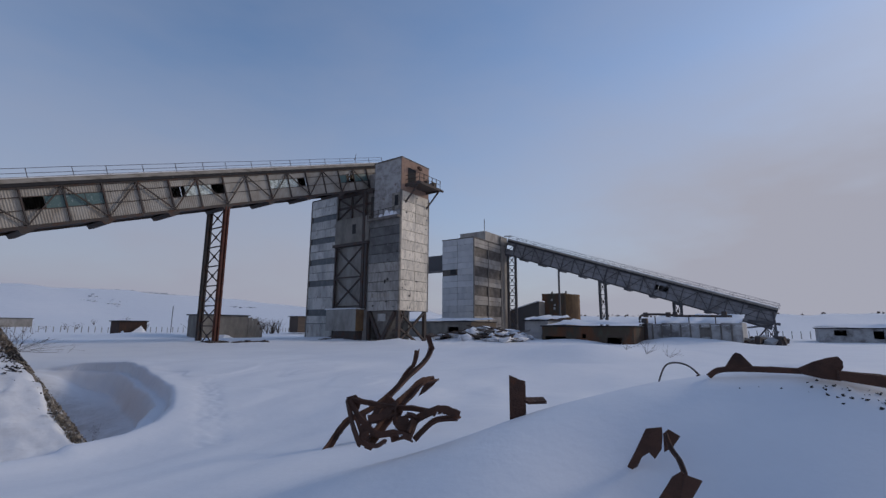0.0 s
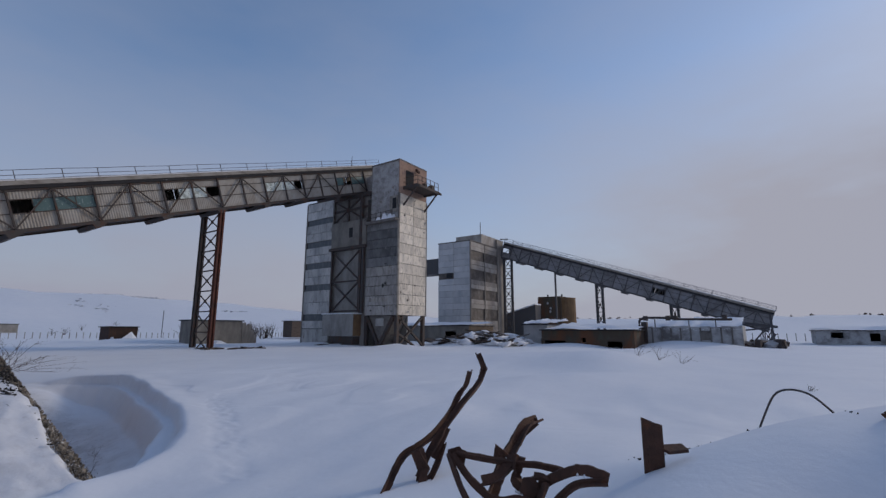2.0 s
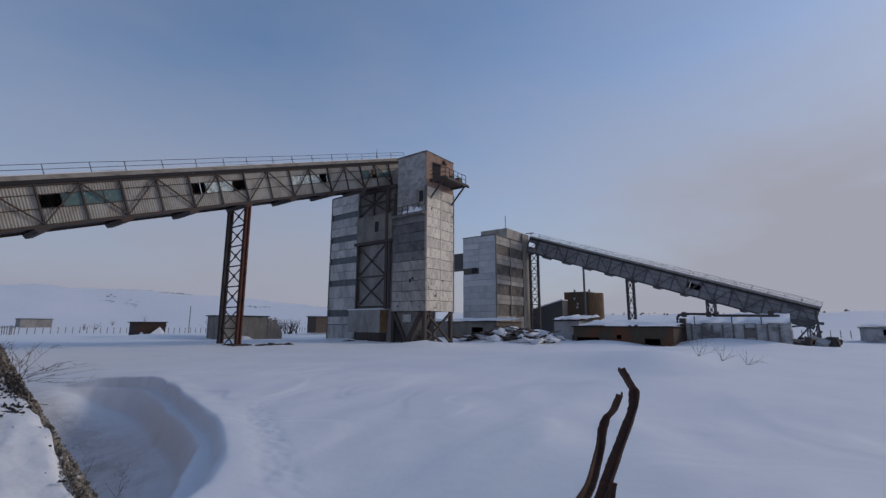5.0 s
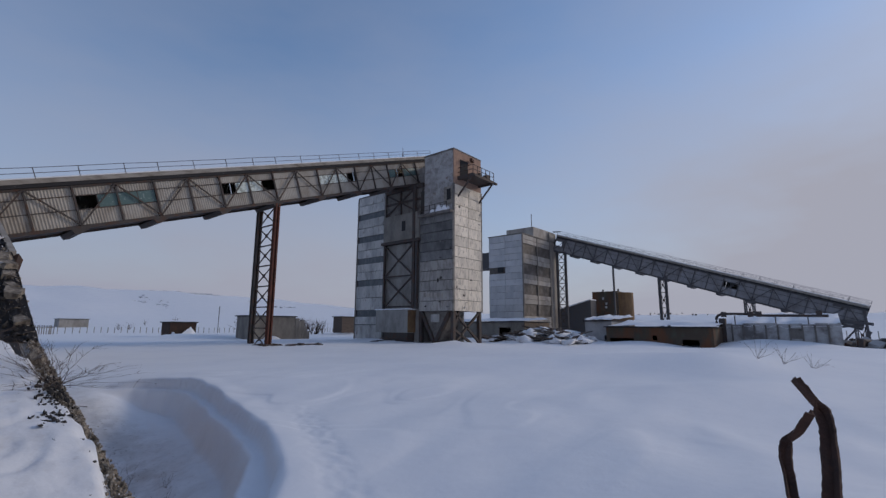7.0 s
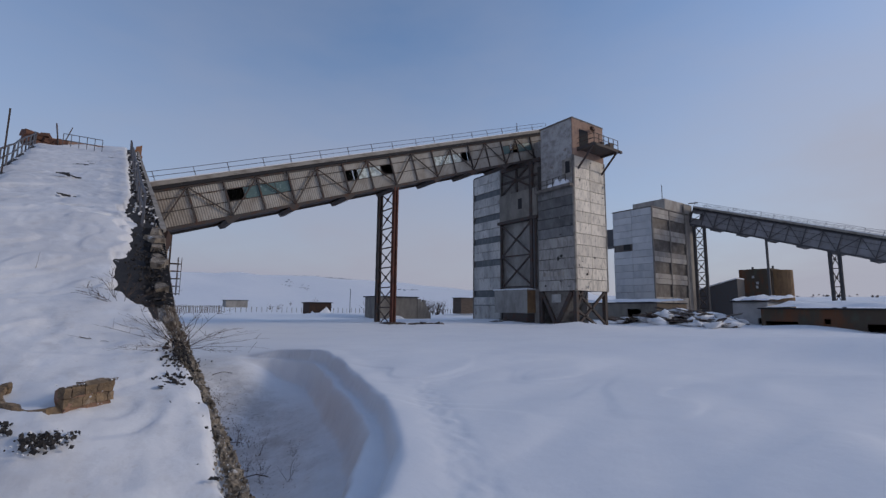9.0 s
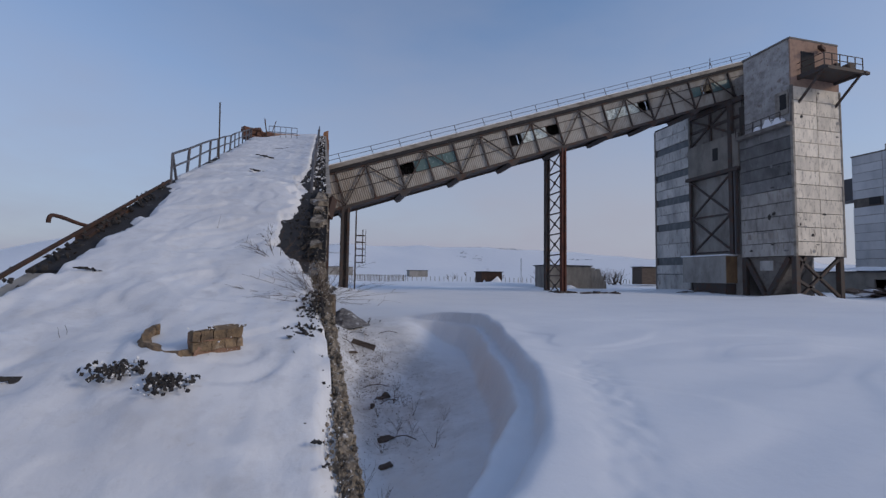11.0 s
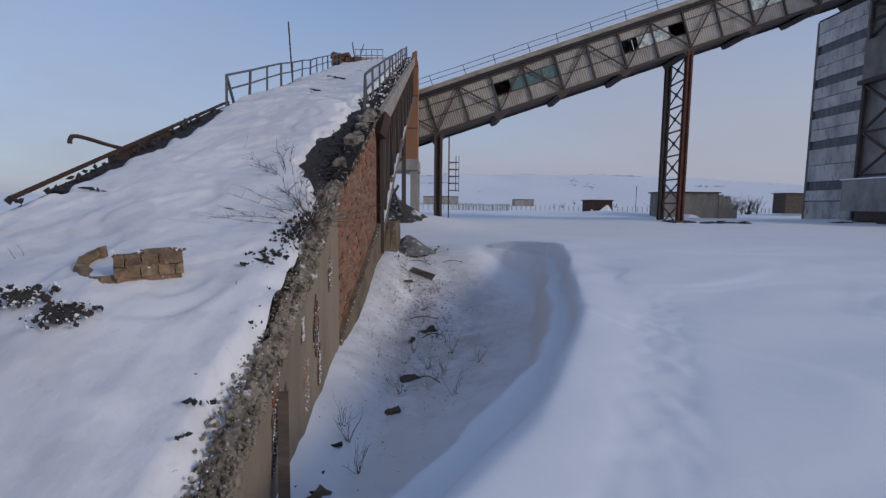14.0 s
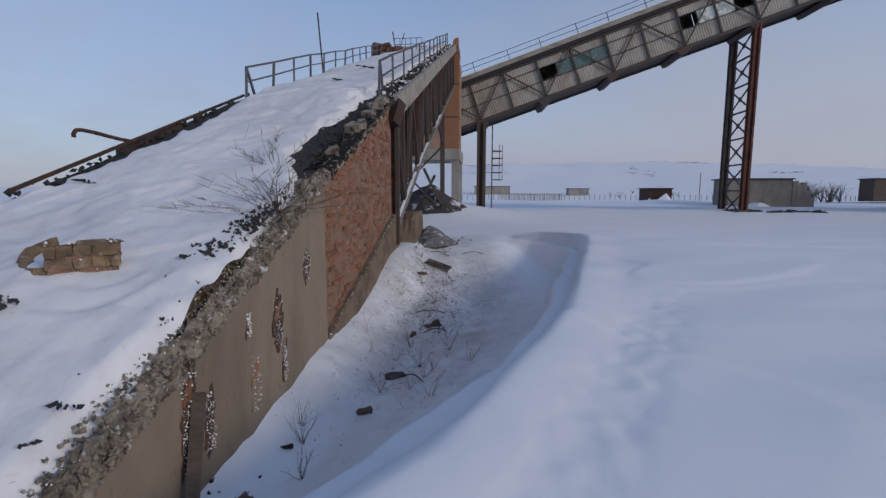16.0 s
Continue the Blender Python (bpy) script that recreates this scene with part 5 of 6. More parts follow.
heap = bmesh.new()
bmesh.ops.create_cone(heap, cap_ends=False, segments=40, radius1=3.0, radius2=0.5, depth=1.9)
bmesh.ops.subdivide_edges(heap, edges=heap.edges, cuts=3, use_grid_fill=True)
for v in heap.verts:
    w = v.co + Vector((0.9, 35.2, 1.0))
    v.co = w + Vector((0, 0, 0.3 * noise.noise(w * 0.9))) + Vector((0.25 * noise.noise(w * 1.3), 0.25 * noise.noise(w * 1.1 + Vector((5, 0, 0))), 0))
tagged(part("coal_heap", heap, COALSNOW), "dark coal heap dusted with snow under the conveyor", "coal heap", kind="stuff")

# brick head house on columns
hd = thing("brick_head_house", "tall narrow brick transfer house on concrete columns", "brick house", (0, 40.5, 0))
slab("wall", (-2.7, 39.3, 4.6), (1.42, 43.0, ramp_top(39.3) - 0.1), BRICK2, hd)
slab("pilaster", (1.42, 39.2, 4.6), (2.38, 40.4, 11.3), BRICKO, hd, "orange brick pilaster")
for i, z in enumerate((5.6, 6.7, 7.8, 8.9, 10.0, 10.9)):
    slab("brick_band", (1.405, 39.185, z), (2.395, 40.41, z + 0.09), BRICKD if i % 2 else BRICKO, hd)
slab("side_wall", (1.42, 40.4, 4.6), (2.30, 43.0, 10.9), BRICK2, hd)
bm = bmesh.new()
for v in box(bm, (1.98, 39.15, 11.3), (2.3, 39.8, 11.9)):
    v.co += Vector((random.uniform(-0.05, 0.05), 0, random.uniform(-0.08, 0.08)))
part("pilaster_cap", bm, BRICKO, hd, "broken brick stub")
slab("lintel", (-2.8, 39.05, 3.85), (2.45, 43.1, 4.6), CONC, hd)
for x, y in ((2.15, 39.4), (-2.4, 39.4), (2.15, 42.7), (-2.4, 42.7)):
    slab("column", (x - 0.25, y - 0.25, 0.0), (x + 0.25, y + 0.25, 3.85), CONC, hd)
for z in (5.9, 7.3):
    slab("ledge", (-0.4, 39.22, z), (1.42, 39.3, z + 0.1), CONCD, hd)
slab("rear_link", (-2.2, 43.0, 4.8), (1.9, 46.2, 10.4), BRICK2, hd)

# roof railings
def roof_rail(label, line, y0, y1, count, lean, tall, low=lambda y: 0.0):
    r = thing("roof_railing", label, "railing", (line(y0), y0, ramp_top(y0)), "railings on the sloping roof")
    step = (y1 - y0) / (count - 1)
    tops = []
    for i in range(count):
        y = y0 + i * step
        top = Vector((line(y) + random.uniform(-0.03, 0.03), y + lean * random.uniform(-0.4, 1), ramp_top(y) - low(y) + tall + random.uniform(-0.03, 0.03)))
        rod("post", (line(y), y, ramp_top(y) - low(y) - 0.1), top, 0.05, RAIL, r)
        tops.append(top)
    for a, b in zip(tops, tops[1:]):
        rod("top_bar", a, b, 0.045, RAIL, r)
        rod("middle_bar", a - Vector((0, 0, tall / 2)), b - Vector((0, 0, tall / 2)), 0.035, RAIL, r)
    rod("stay", (line(y0), y0 + 0.45, ramp_top(y0)), tops[0], 0.05, RAIL, r)


roof_rail("dark steel pipe railing on the far roof edge", lambda y: left_x(y) + 0.03, 17.55, 37.2, 13, 0.1, 0.66, sag)
roof_rail("dark bent railing beside the roof edge", lambda y: edge_x(y) - 0.36, 17.4, 37.6, 13, 0.1, 0.72)
cr = thing("roof_railing", "light steel guard rail across the roof head", "railing", (-0.4, 35, 10.1), "railings on the sloping roof")
for i in range(6):
    rod("post", (-1.18 + i * 0.33, 35.0, 10.0), (-1.18 + i * 0.33, 35.0, 10.65), 0.03, RAIL, cr)
for z in (10.3, 10.65):
    rod("bar", (-1.18, 35.0, z), (0.47, 35.0, z), 0.03, RAIL, cr)
mast = thing("leaning_pole", "thin dark pole leaning on the roof", "pole", (RX0, 23.2, 5.8))
rod("shaft", (RX0 - 0.28, 23.5, 5.75), (RX0 - 0.15, 22.75, 7.55), 0.045, DARK, mast)
jk = thing("broken_stack", "broken brick stump on the roof head", "brick stump", (-2.4, 37.8, 11.0))
for i in range(13):
    piece("brick", box_mesh("brick", (0.42, 0.6, 0.24), BRICKD, 0.06), jk, (-2.95 + 0.36 * (i % 5), 37.6 + 0.05 * (i % 5), 10.6 + 0.24 * (i // 5)), (0.15 * (i % 3) - 0.1, 0.1 * (i % 2), 0.25 * (i % 4)))
rod("wire", (-1.6, 37.4, 10.6), (-1.75, 37.2, 11.8), 0.05, DARK, jk)
rod("wire", (-1.45, 37.6, 10.6), (-1.1, 37.8, 11.9), 0.04, DARK, jk)
pp = thing("bent_pipe", "rusty pipe with a bent end jutting from the roof edge", "pipe", (RX0, 14.2, 2.4))
bm = bmesh.new()
tube(bm, curve_points([(RX0 + 0.1, 14.6, 2.36), (RX0 - 0.03, 14.0, 2.29), (RX0 - 0.05, 13.3, 2.34), (RX0 - 0.05, 13.06, 2.34), (RX0 - 0.05, 12.99, 2.29), (RX0 - 0.05, 12.98, 2.23)], 8), 0.028, 10)
part("pipe", bm, RUST, pp)
pp = thing("edge_pipe", "long dull pipe along the roof edge", "pipe", (RX0, 15.5, 2.7))
rod("pipe", (RX0 - 0.02, 12.0, ramp_top(12.0) + 0.02), (RX0 + 0.05, 17.4, ramp_top(17.4) + 0.03), 0.045, RUSTD, pp)
bm = bmesh.new()
vs = box(bm, (RX0 - 0.06, 13.7, -0.12), (RX0 + 0.12, 15.2, 0.0))
for v in vs:
    v.co.z += ramp_top(v.co.y)
kb = part("edge_board", bm, RUSTD)
tagged(kb, "rusty brown board on the roof edge", "board")

# things lying on the roof
blk = thing("brick_fragment", "fallen piece of yellow brick masonry in the snow", "masonry", (1.6, 10.35, 0.85))
run_, deep_ = Vector((0.80, 0.60, 0.03)), Vector((-0.60, 0.80, 0.10))
corner = Vector((1.50, 9.93, 0.88))


def chunk(name, u0, u1, v0, v1, z0, z1, material, parent, rough=0.012):
    """A broken block in the fragment's own directions, its faces uneven."""
    bm = bmesh.new()
    box(bm, (u0, v0, z0), (u1, v1, z1))
    bmesh.ops.subdivide_edges(bm, edges=bm.edges, cuts=2, use_grid_fill=True)
    for v in bm.verts:
        q = v.co.copy()
        jit = Vector((noise.noise(q * 17), noise.noise(q * 17 + Vector((4, 0, 0))), noise.noise(q * 17 + Vector((0, 6, 0))))) * rough * 2
        v.co = corner + run_ * (q.x * 0.82) + deep_ * (q.y * 0.6) + Vector((0, 0, 0.03 + q.z * 0.78)) + jit
    return part(name, bm, material, parent)


chunk("mortar_bed", 0.02, 0.54, 0.03, 0.22, -0.1, 0.16, MORTAR, blk, 0.02)
for row_, (z0, off) in enumerate(((-0.03, 0.0), (0.085, -0.06))):
    u = off
    while u < 0.50:
        u2 = min(u + random.choice((0.13, 0.14, 0.20)), 0.56)
        if u2 > 0.08:
            chunk("brick", max(u, 0.0) + 0.006, u2 - 0.006, random.uniform(0.0, 0.018), 0.14, z0, z0 + 0.10, BRICKY, blk, 0.008)
        u = u2
chunk("top_slab", 0.24, 0.57, 0.01, 0.22, 0.188, 0.212, BROKEN, blk, 0.016)
cap_bm = bmesh.new()
for _ in range(60):
    t_ = random.random()
    lump(cap_bm, corner + run_ * (0.45 * t_) + deep_ * random.uniform(0.02, 0.12) + Vector((0, 0, 0.155 + (0.03 if t_ > 0.42 else 0))), random.uniform(0.005, 0.014), 0.4)
tagged(part("mortar_crust", cap_bm, MORTAR, blk), kind="stuff")
cap_bm = bmesh.new()
for _ in range(60):
    lump(cap_bm, corner + run_ * random.uniform(0, 0.46) + deep_ * random.uniform(-0.025, 0.12) + Vector((0, 0, random.choice((-0.02, 0.0, 0.08, 0.19)) + random.uniform(-0.01, 0.015))), random.uniform(0.005, 0.016), 0.5)
tagged(part("snow_dust", cap_bm, CRUST, blk), kind="stuff")
arc = thing("brick_fragment", "curved band of yellow brickwork half sunk in snow", "masonry", (0.9, 10.5, 0.9))
bend = curve_points([(1.08, 10.46, 0), (1.01, 10.42, 0), (0.99, 10.30, 0), (1.04, 10.17, 0), (1.15, 10.08, 0), (1.27, 10.01, 0), (1.39, 9.96, 0), (1.49, 9.99, 0)], 4)
for k in range(0, len(bend) - 1, 3):
    seg = bend[k:k + 4]
    bm = bmesh.new()
    rings = []
    for p in seg:
        i = min(bend.index(p), len(bend) - 2)
        along = (bend[i + 1] - bend[i]).normalized()
        side = Vector((-along.y, along.x, 0))
        base = ramp_top(p.y) + 0.11
        tall = 0.085 + 0.04 * noise.noise(p * 6)
        lean = 0.03
        rings.append([bm.verts.new(Vector((p.x, p.y, base)) + side * (w_ + (lean if h_ else 0) + 0.026 * noise.noise((p + side * w_ * 3 + Vector((0, 0, h_ * 0.2))) * 15)) + Vector((0, 0, h_ * tall))) for w_, h_ in ((-0.042, 0), (0.042, 0), (0.046, 0.55), (0.034, 0.96), (-0.030, 1.02), (-0.048, 0.5))])
    for a_, b_ in zip(rings, rings[1:]):
        for j in range(6):
            bm.faces.new((a_[j], a_[(j + 1) % 6], b_[(j + 1) % 6], b_[j]))
    bm.faces.new(rings[0][::-1])
    bm.faces.new(rings[-1])
    part("brick", bm, BRICKY, arc)


for cx, cy in ((1.0, 9.74), (1.42, 9.55)):
    bm = bmesh.new()
    for _ in range(80):
        x, y = cx + random.gauss(0, 0.10), cy + random.gauss(0, 0.07)
        lump(bm, (x, y, ramp_top(y) + 0.19), random.uniform(0.006, 0.02), 0.5)
    tagged(part("clinker_frost", bm, CRUST), "frosted crumbs between the clinker lumps", "snow", kind="stuff")


def scatter(name, label, cx, cy, sx, sy, count, lo, hi, material, z=0.05, category="debris", on=ramp_top):
    bm = bmesh.new()
    for _ in range(count):
        x, y = cx + random.gauss(0, sx), cy + random.gauss(0, sy)
        x = min(x, edge_x(y) - 0.08) if on is ramp_top else x
        lump(bm, (x, y, (on(y) if on is ramp_top else on(x, y)) + z), random.uniform(lo, hi), 0.5)
    return tagged(part(name, bm, material), label, category, kind="stuff")


scatter("coal_scatter", "frosted black clinker lumps on the snow", 1.0, 9.74, 0.09, 0.06, 170, 0.008, 0.034, COAL, 0.19)
scatter("coal_scatter", "frosted black clinker lumps on the snow", 1.42, 9.55, 0.09, 0.05, 170, 0.008, 0.034, COAL, 0.19)
scatter("coal_scatter", "black felt scraps near the roof edge", 2.46, 11.1, 0.10, 0.24, 150, 0.010, 0.036, COAL, 0.07)
scatter("coal_scatter", "black felt scraps near the roof edge", 2.38, 10.6, 0.08, 0.12, 26, 0.015, 0.04, COAL, 0.07)
scatter("coal_scatter", "dark scraps strewn along the roof edge", 2.45, 9.9, 0.10, 0.4, 34, 0.008, 0.022, COAL, 0.06)
scatter("coal_scatter", "torn felt flakes along the roof edge", 2.2, 14.4, 0.15, 1.0, 160, 0.015, 0.05, COAL, 0.0)
scatter("coal_scatter", "torn felt flakes along the roof edge", -0.98, 14.6, 0.08, 1.4, 110, 0.02, 0.07, COAL, 0.0)
bm, frost_ = bmesh.new(), bmesh.new()
rng = random.Random(12)
for _ in range(420):
    y = rng.uniform(17.6, 38.5)
    lump(bm, (edge_x(y) - abs(rng.gauss(0.12, 0.2)), y, ramp_top(y) - 0.05), rng.uniform(0.03, 0.10), 0.45)
for _ in range(260):
    y = rng.uniform(17.6, 38.5)
    lump(frost_, (edge_x(y) - abs(rng.gauss(0.2, 0.2)), y, ramp_top(y) - 0.05), rng.uniform(0.02, 0.09), 0.35)
tagged(part("felt_scraps", bm, COAL), "torn black felt along the upper roof edge", "debris", kind="stuff")
tagged(part("edge_snow", frost_, CRUST), "snow caught among the torn felt", "snow", kind="stuff")
for x, y, l_, a in ((2.61, 8.96, 0.15, 0.3), (2.38, 10.12, 0.17, 0.6), (0.3, 9.85, 0.3, 0.5), (2.28, 10.43, 0.16, 0.9), (0.6, 19.5, 0.5, 0.2), (0.2, 23.3, 0.6, 0.1), (2.34, 10.5, 0.16, -0.4), (-0.3, 12.2, 0.3, 0.1), (2.63, 8.75, 0.08, 1.0)):
    bm = bmesh.new()
    m = pose(x, y, ramp_top(y) + 0.075, 20, 8, math.degrees(a))
    for k in range(5):
        lump(bm, (l_ * (k / 4 - 0.5) * 0.8, random.uniform(-0.04, 0.04) * l_, 0), l_ * random.uniform(0.16, 0.3), 0.22)
    for v in bm.verts:
        v.co.z *= 0.35
    bmesh.ops.transform(bm, matrix=m, verts=bm.verts)
    ob = part("felt_scrap", bm, COAL)
    tagged(ob, "stiff black scrap of roofing felt on snow", "scrap", "felt scraps on the roof")
for x, y, reach, cnt, flat, lab in ((2.52, 11.5, 0.95, 34, 0.42, "wide bare bush spreading over the roof edge"), (1.85, 12.9, 0.6, 14, 0.8, "bare bush on the snowy roof"), (0.7, 14.1, 0.35, 1, 1.0, "single dry stalk in the snow"), (0.25, 10.6, 0.22, 2, 1.0, "single dry stalk in the snow")):
    bm = bmesh.new()
    z0 = ramp_top(y) - 0.03
    twigs(bm, (x, y, z0), reach, cnt, 0.005 if reach > 0.4 else 0.003, (0.12, -0.12, 0.32), 1.1, 5 if cnt > 2 else 0)
    for v in bm.verts:
        v.co.z = z0 + abs(v.co.z - z0) * flat + max(0.0, (v.co.y - y) * 0.4)
    b = thing("bush", lab, "bush", (x, y, ramp_top(y)))
    part("brushwood", bm, TWIG, b)


# ---- in the hollow ----
scatter("gravel_heap", "grey gravel heap dusted with snow", 3.05, 19.2, 0.35, 0.45, 420, 0.015, 0.045, GRAVEL, 0.04, "gravel", height)
bm = bmesh.new()
bmesh.ops.create_cone(bm, cap_ends=False, segments=18, radius1=0.85, radius2=0.08, depth=0.5)
bmesh.ops.subdivide_edges(bm, edges=bm.edges, cuts=3, use_grid_fill=True)
for v in bm.verts:
    q = v.co * 3
    v.co += Vector((3.05, 19.2, height(3.05, 19.2) + 0.2)) + Vector((noise.noise(q), noise.noise(q + Vector((4, 0, 0))), noise.noise(q * 0.6) * 0.8)) * 0.16
tagged(part("gravel_mound", bm, GRAVEL), "frosted grey gravel mound in the hollow", "gravel", kind="stuff")
scatter("scree", "loose stones and frozen soil in the hollow", 3.45, 13.4, 0.35, 1.6, 420, 0.003, 0.014, STONE, 0.0, "stones", height)
scatter("scree", "loose stones and frozen soil in the hollow", 3.5, 15.9, 0.35, 1.1, 1100, 0.005, 0.024, STONE, 0.0, "stones", height)
scatter("scree", "dark clinker under the rendered wall", 2.98, 9.75, 0.10, 0.12, 16, 0.01, 0.04, COAL, 0.0, "stones", height)
for x, y, l_, a, mt in ((3.5, 12.5, 0.20, 0.5, WOOD), (3.38, 11.5, 0.15, 0.2, WOOD), (3.7, 14.6, 0.26, 0.6, WOOD), (2.98, 9.7, 0.20, 0.9, BROKEN), (2.95, 10.55, 0.09, 0.2, COAL), (3.45, 14.1, 0.16, 1.4, WOOD), (3.2, 16.6, 0.2, 0.3, WOOD)):
    bm = bmesh.new()
    box(bm, (-l_ * 0.6, -l_ * 0.2, -0.02), (l_ * 0.6, l_ * 0.2, 0.02))
    bmesh.ops.subdivide_edges(bm, edges=bm.edges, cuts=3, use_grid_fill=True)
    for v in bm.verts:
        q = v.co * 11 + Vector((x, y, 0)) * 3
        v.co += Vector((noise.noise(q) * 0.35 * l_, noise.noise(q + Vector((3, 0, 0))) * 0.22 * l_, noise.noise(q * 0.7) * 0.04))
    bmesh.ops.transform(bm, matrix=pose(*ground_at(x, y, 0.02), 8, -6, math.degrees(a)), verts=bm.verts)
    tagged(part("broken_plank", bm, mt), "rotten broken board lying in the hollow", "plank", "boards in the hollow")
pl = thing("wooden_grille", "grey slats lying in the hollow", "slats", ground_at(3.4, 17.3))
for i in range(4):
    rod("slat", ground_at(3.2 + 0.02 * i, 17.1 + i * 0.1, 0.06), ground_at(3.75 + 0.02 * i, 16.9 + i * 0.1, 0.03), 0.03, WOOD, pl)
beamx = thing("timber_post", "split timber leaning on the rendered wall", "timber", (2.85, 9.5, -0.7))
bm = bmesh.new()
beam(bm, (2.90, 9.35, -0.75), (2.78, 9.72, 0.14), 0.075, 0.05)
part("plank", bm, WOOD, beamx)
for x, y, reach, cnt in ((3.05, 10.7, 0.33, 9), (2.95, 10.9, 0.28, 6), (4.05, 11.7, 0.4, 5), (4.1, 13.5, 0.45, 6), (3.1, 17.4, 0.5, 8), (3.6, 14.9, 0.3, 6), (3.0, 15.4, 0.3, 5), (2.85, 13.6, 0.4, 3), (3.3, 16.2, 0.3, 5), (3.75, 12.9, 0.3, 9), (3.5, 13.6, 0.28, 9), (3.85, 14.2, 0.35, 10), (3.6, 15.5, 0.3, 9), (3.9, 16.4, 0.35, 8), (3.4, 12.1, 0.3, 8), (3.2, 10.3, 0.28, 10)):
    bm = bmesh.new()
    twigs(bm, ground_at(x, y, -0.02), reach, cnt, 0.0025, (0, 0, 1), 0.55, 1)
    b = thing("dry_weeds", "thin dry brown weeds poking through snow", "weeds", ground_at(x, y), "weeds in the hollow")
    part("stalk", bm, TWIG, b)

rng = random.Random(8)
for _ in range(26):
    x, y = rng.gauss(3.55, 0.35), rng.uniform(12.0, 17.2)
    bm = bmesh.new()
    twigs(bm, ground_at(x, y, -0.02), rng.uniform(0.12, 0.3), rng.randint(4, 9), 0.002, (0.1, -0.1, 0.8), 0.8, 1)
    b = thing("dry_weeds", "low tuft of reddish dry weeds in dirty snow", "weeds", ground_at(x, y), "weeds in the hollow")
    part("stalk", bm, TWIG, b)
for x, y, l_, a in ((3.35, 15.0, 0.55, 0.2), (3.6, 14.2, 0.4, 0.5), (4.0, 18.2, 0.5, 0.1), (3.2, 18.0, 0.5, -0.2), (3.9, 12.2, 0.45, 2.2), (3.0, 17.2, 0.45, -0.9)):
    bm = bmesh.new()
    tube(bm, curve_points([ground_at(x, y, 0.02), ground_at(x + l_ * 0.5 * math.cos(a), y + l_ * 0.5 * math.sin(a), 0.07), ground_at(x + l_ * math.cos(a), y + l_ * math.sin(a), 0.015)]), [0.008] * 13, 5)
    tagged(part("fallen_branch", bm, TWIG), "thin fallen branch lying in the hollow", "branch", "branches in the hollow")

# ---- scrap iron by the path ----
def iron(name, label, at, runs, group=""):
    t = thing(name, label, "scrap iron", at, group)
    for pts, w, turn, twist in runs:
        bm = bmesh.new()
        angle_iron(bm, pts, w, turn, twist, 0.014, 0.06)
        part("angle_bar", bm, RUST, t)
    return t


tall_iron = iron("twisted_iron", "tall twisted rusty angle bars sticking out of the snow", (4.9, 4.0, 0.3), [
    ([(5.69, 4.05, 1.63), (5.66, 3.98, 1.53), (5.62, 3.91, 1.42), (5.48, 3.88, 1.31), (5.3, 3.88, 1.2), (5.09, 3.88, 1.1), (4.9, 3.89, 0.98), (4.72, 3.9, 0.86), (4.45, 3.93, 0.62), (4.3, 3.95, 0.42)], 0.074, 0.4, 0.9),
    ([(5.36, 3.96, 1.43), (5.43, 4.04, 1.29), (5.46, 4.12, 1.2), (5.34, 4.14, 1.09), (5.2, 4.12, 0.98), (5.02, 4.1, 0.88), (4.7, 4.06, 0.76), (4.44, 4.08, 0.68), (4.22, 4.1, 0.63), (4.03, 4.06, 0.54), (3.87, 4.01, 0.44), (3.69, 3.96, 0.33)], 0.060, 1.2, 0.8),
    ([(4.69, 3.86, 0.86), (4.57, 3.85, 0.75), (4.43, 3.87, 0.6)], 0.05, 2.0, 0.5),
    ([(4.26, 3.93, 0.71), (4.26, 3.84, 0.53), (4.19, 3.85, 0.33)], 0.085, 0.3, 0.6),
    ([(4.59, 3.83, 0.72), (4.41, 3.81, 0.51), (4.21, 3.82, 0.34)], 0.06, 1.0, 0.3),
], "scrap iron heap")
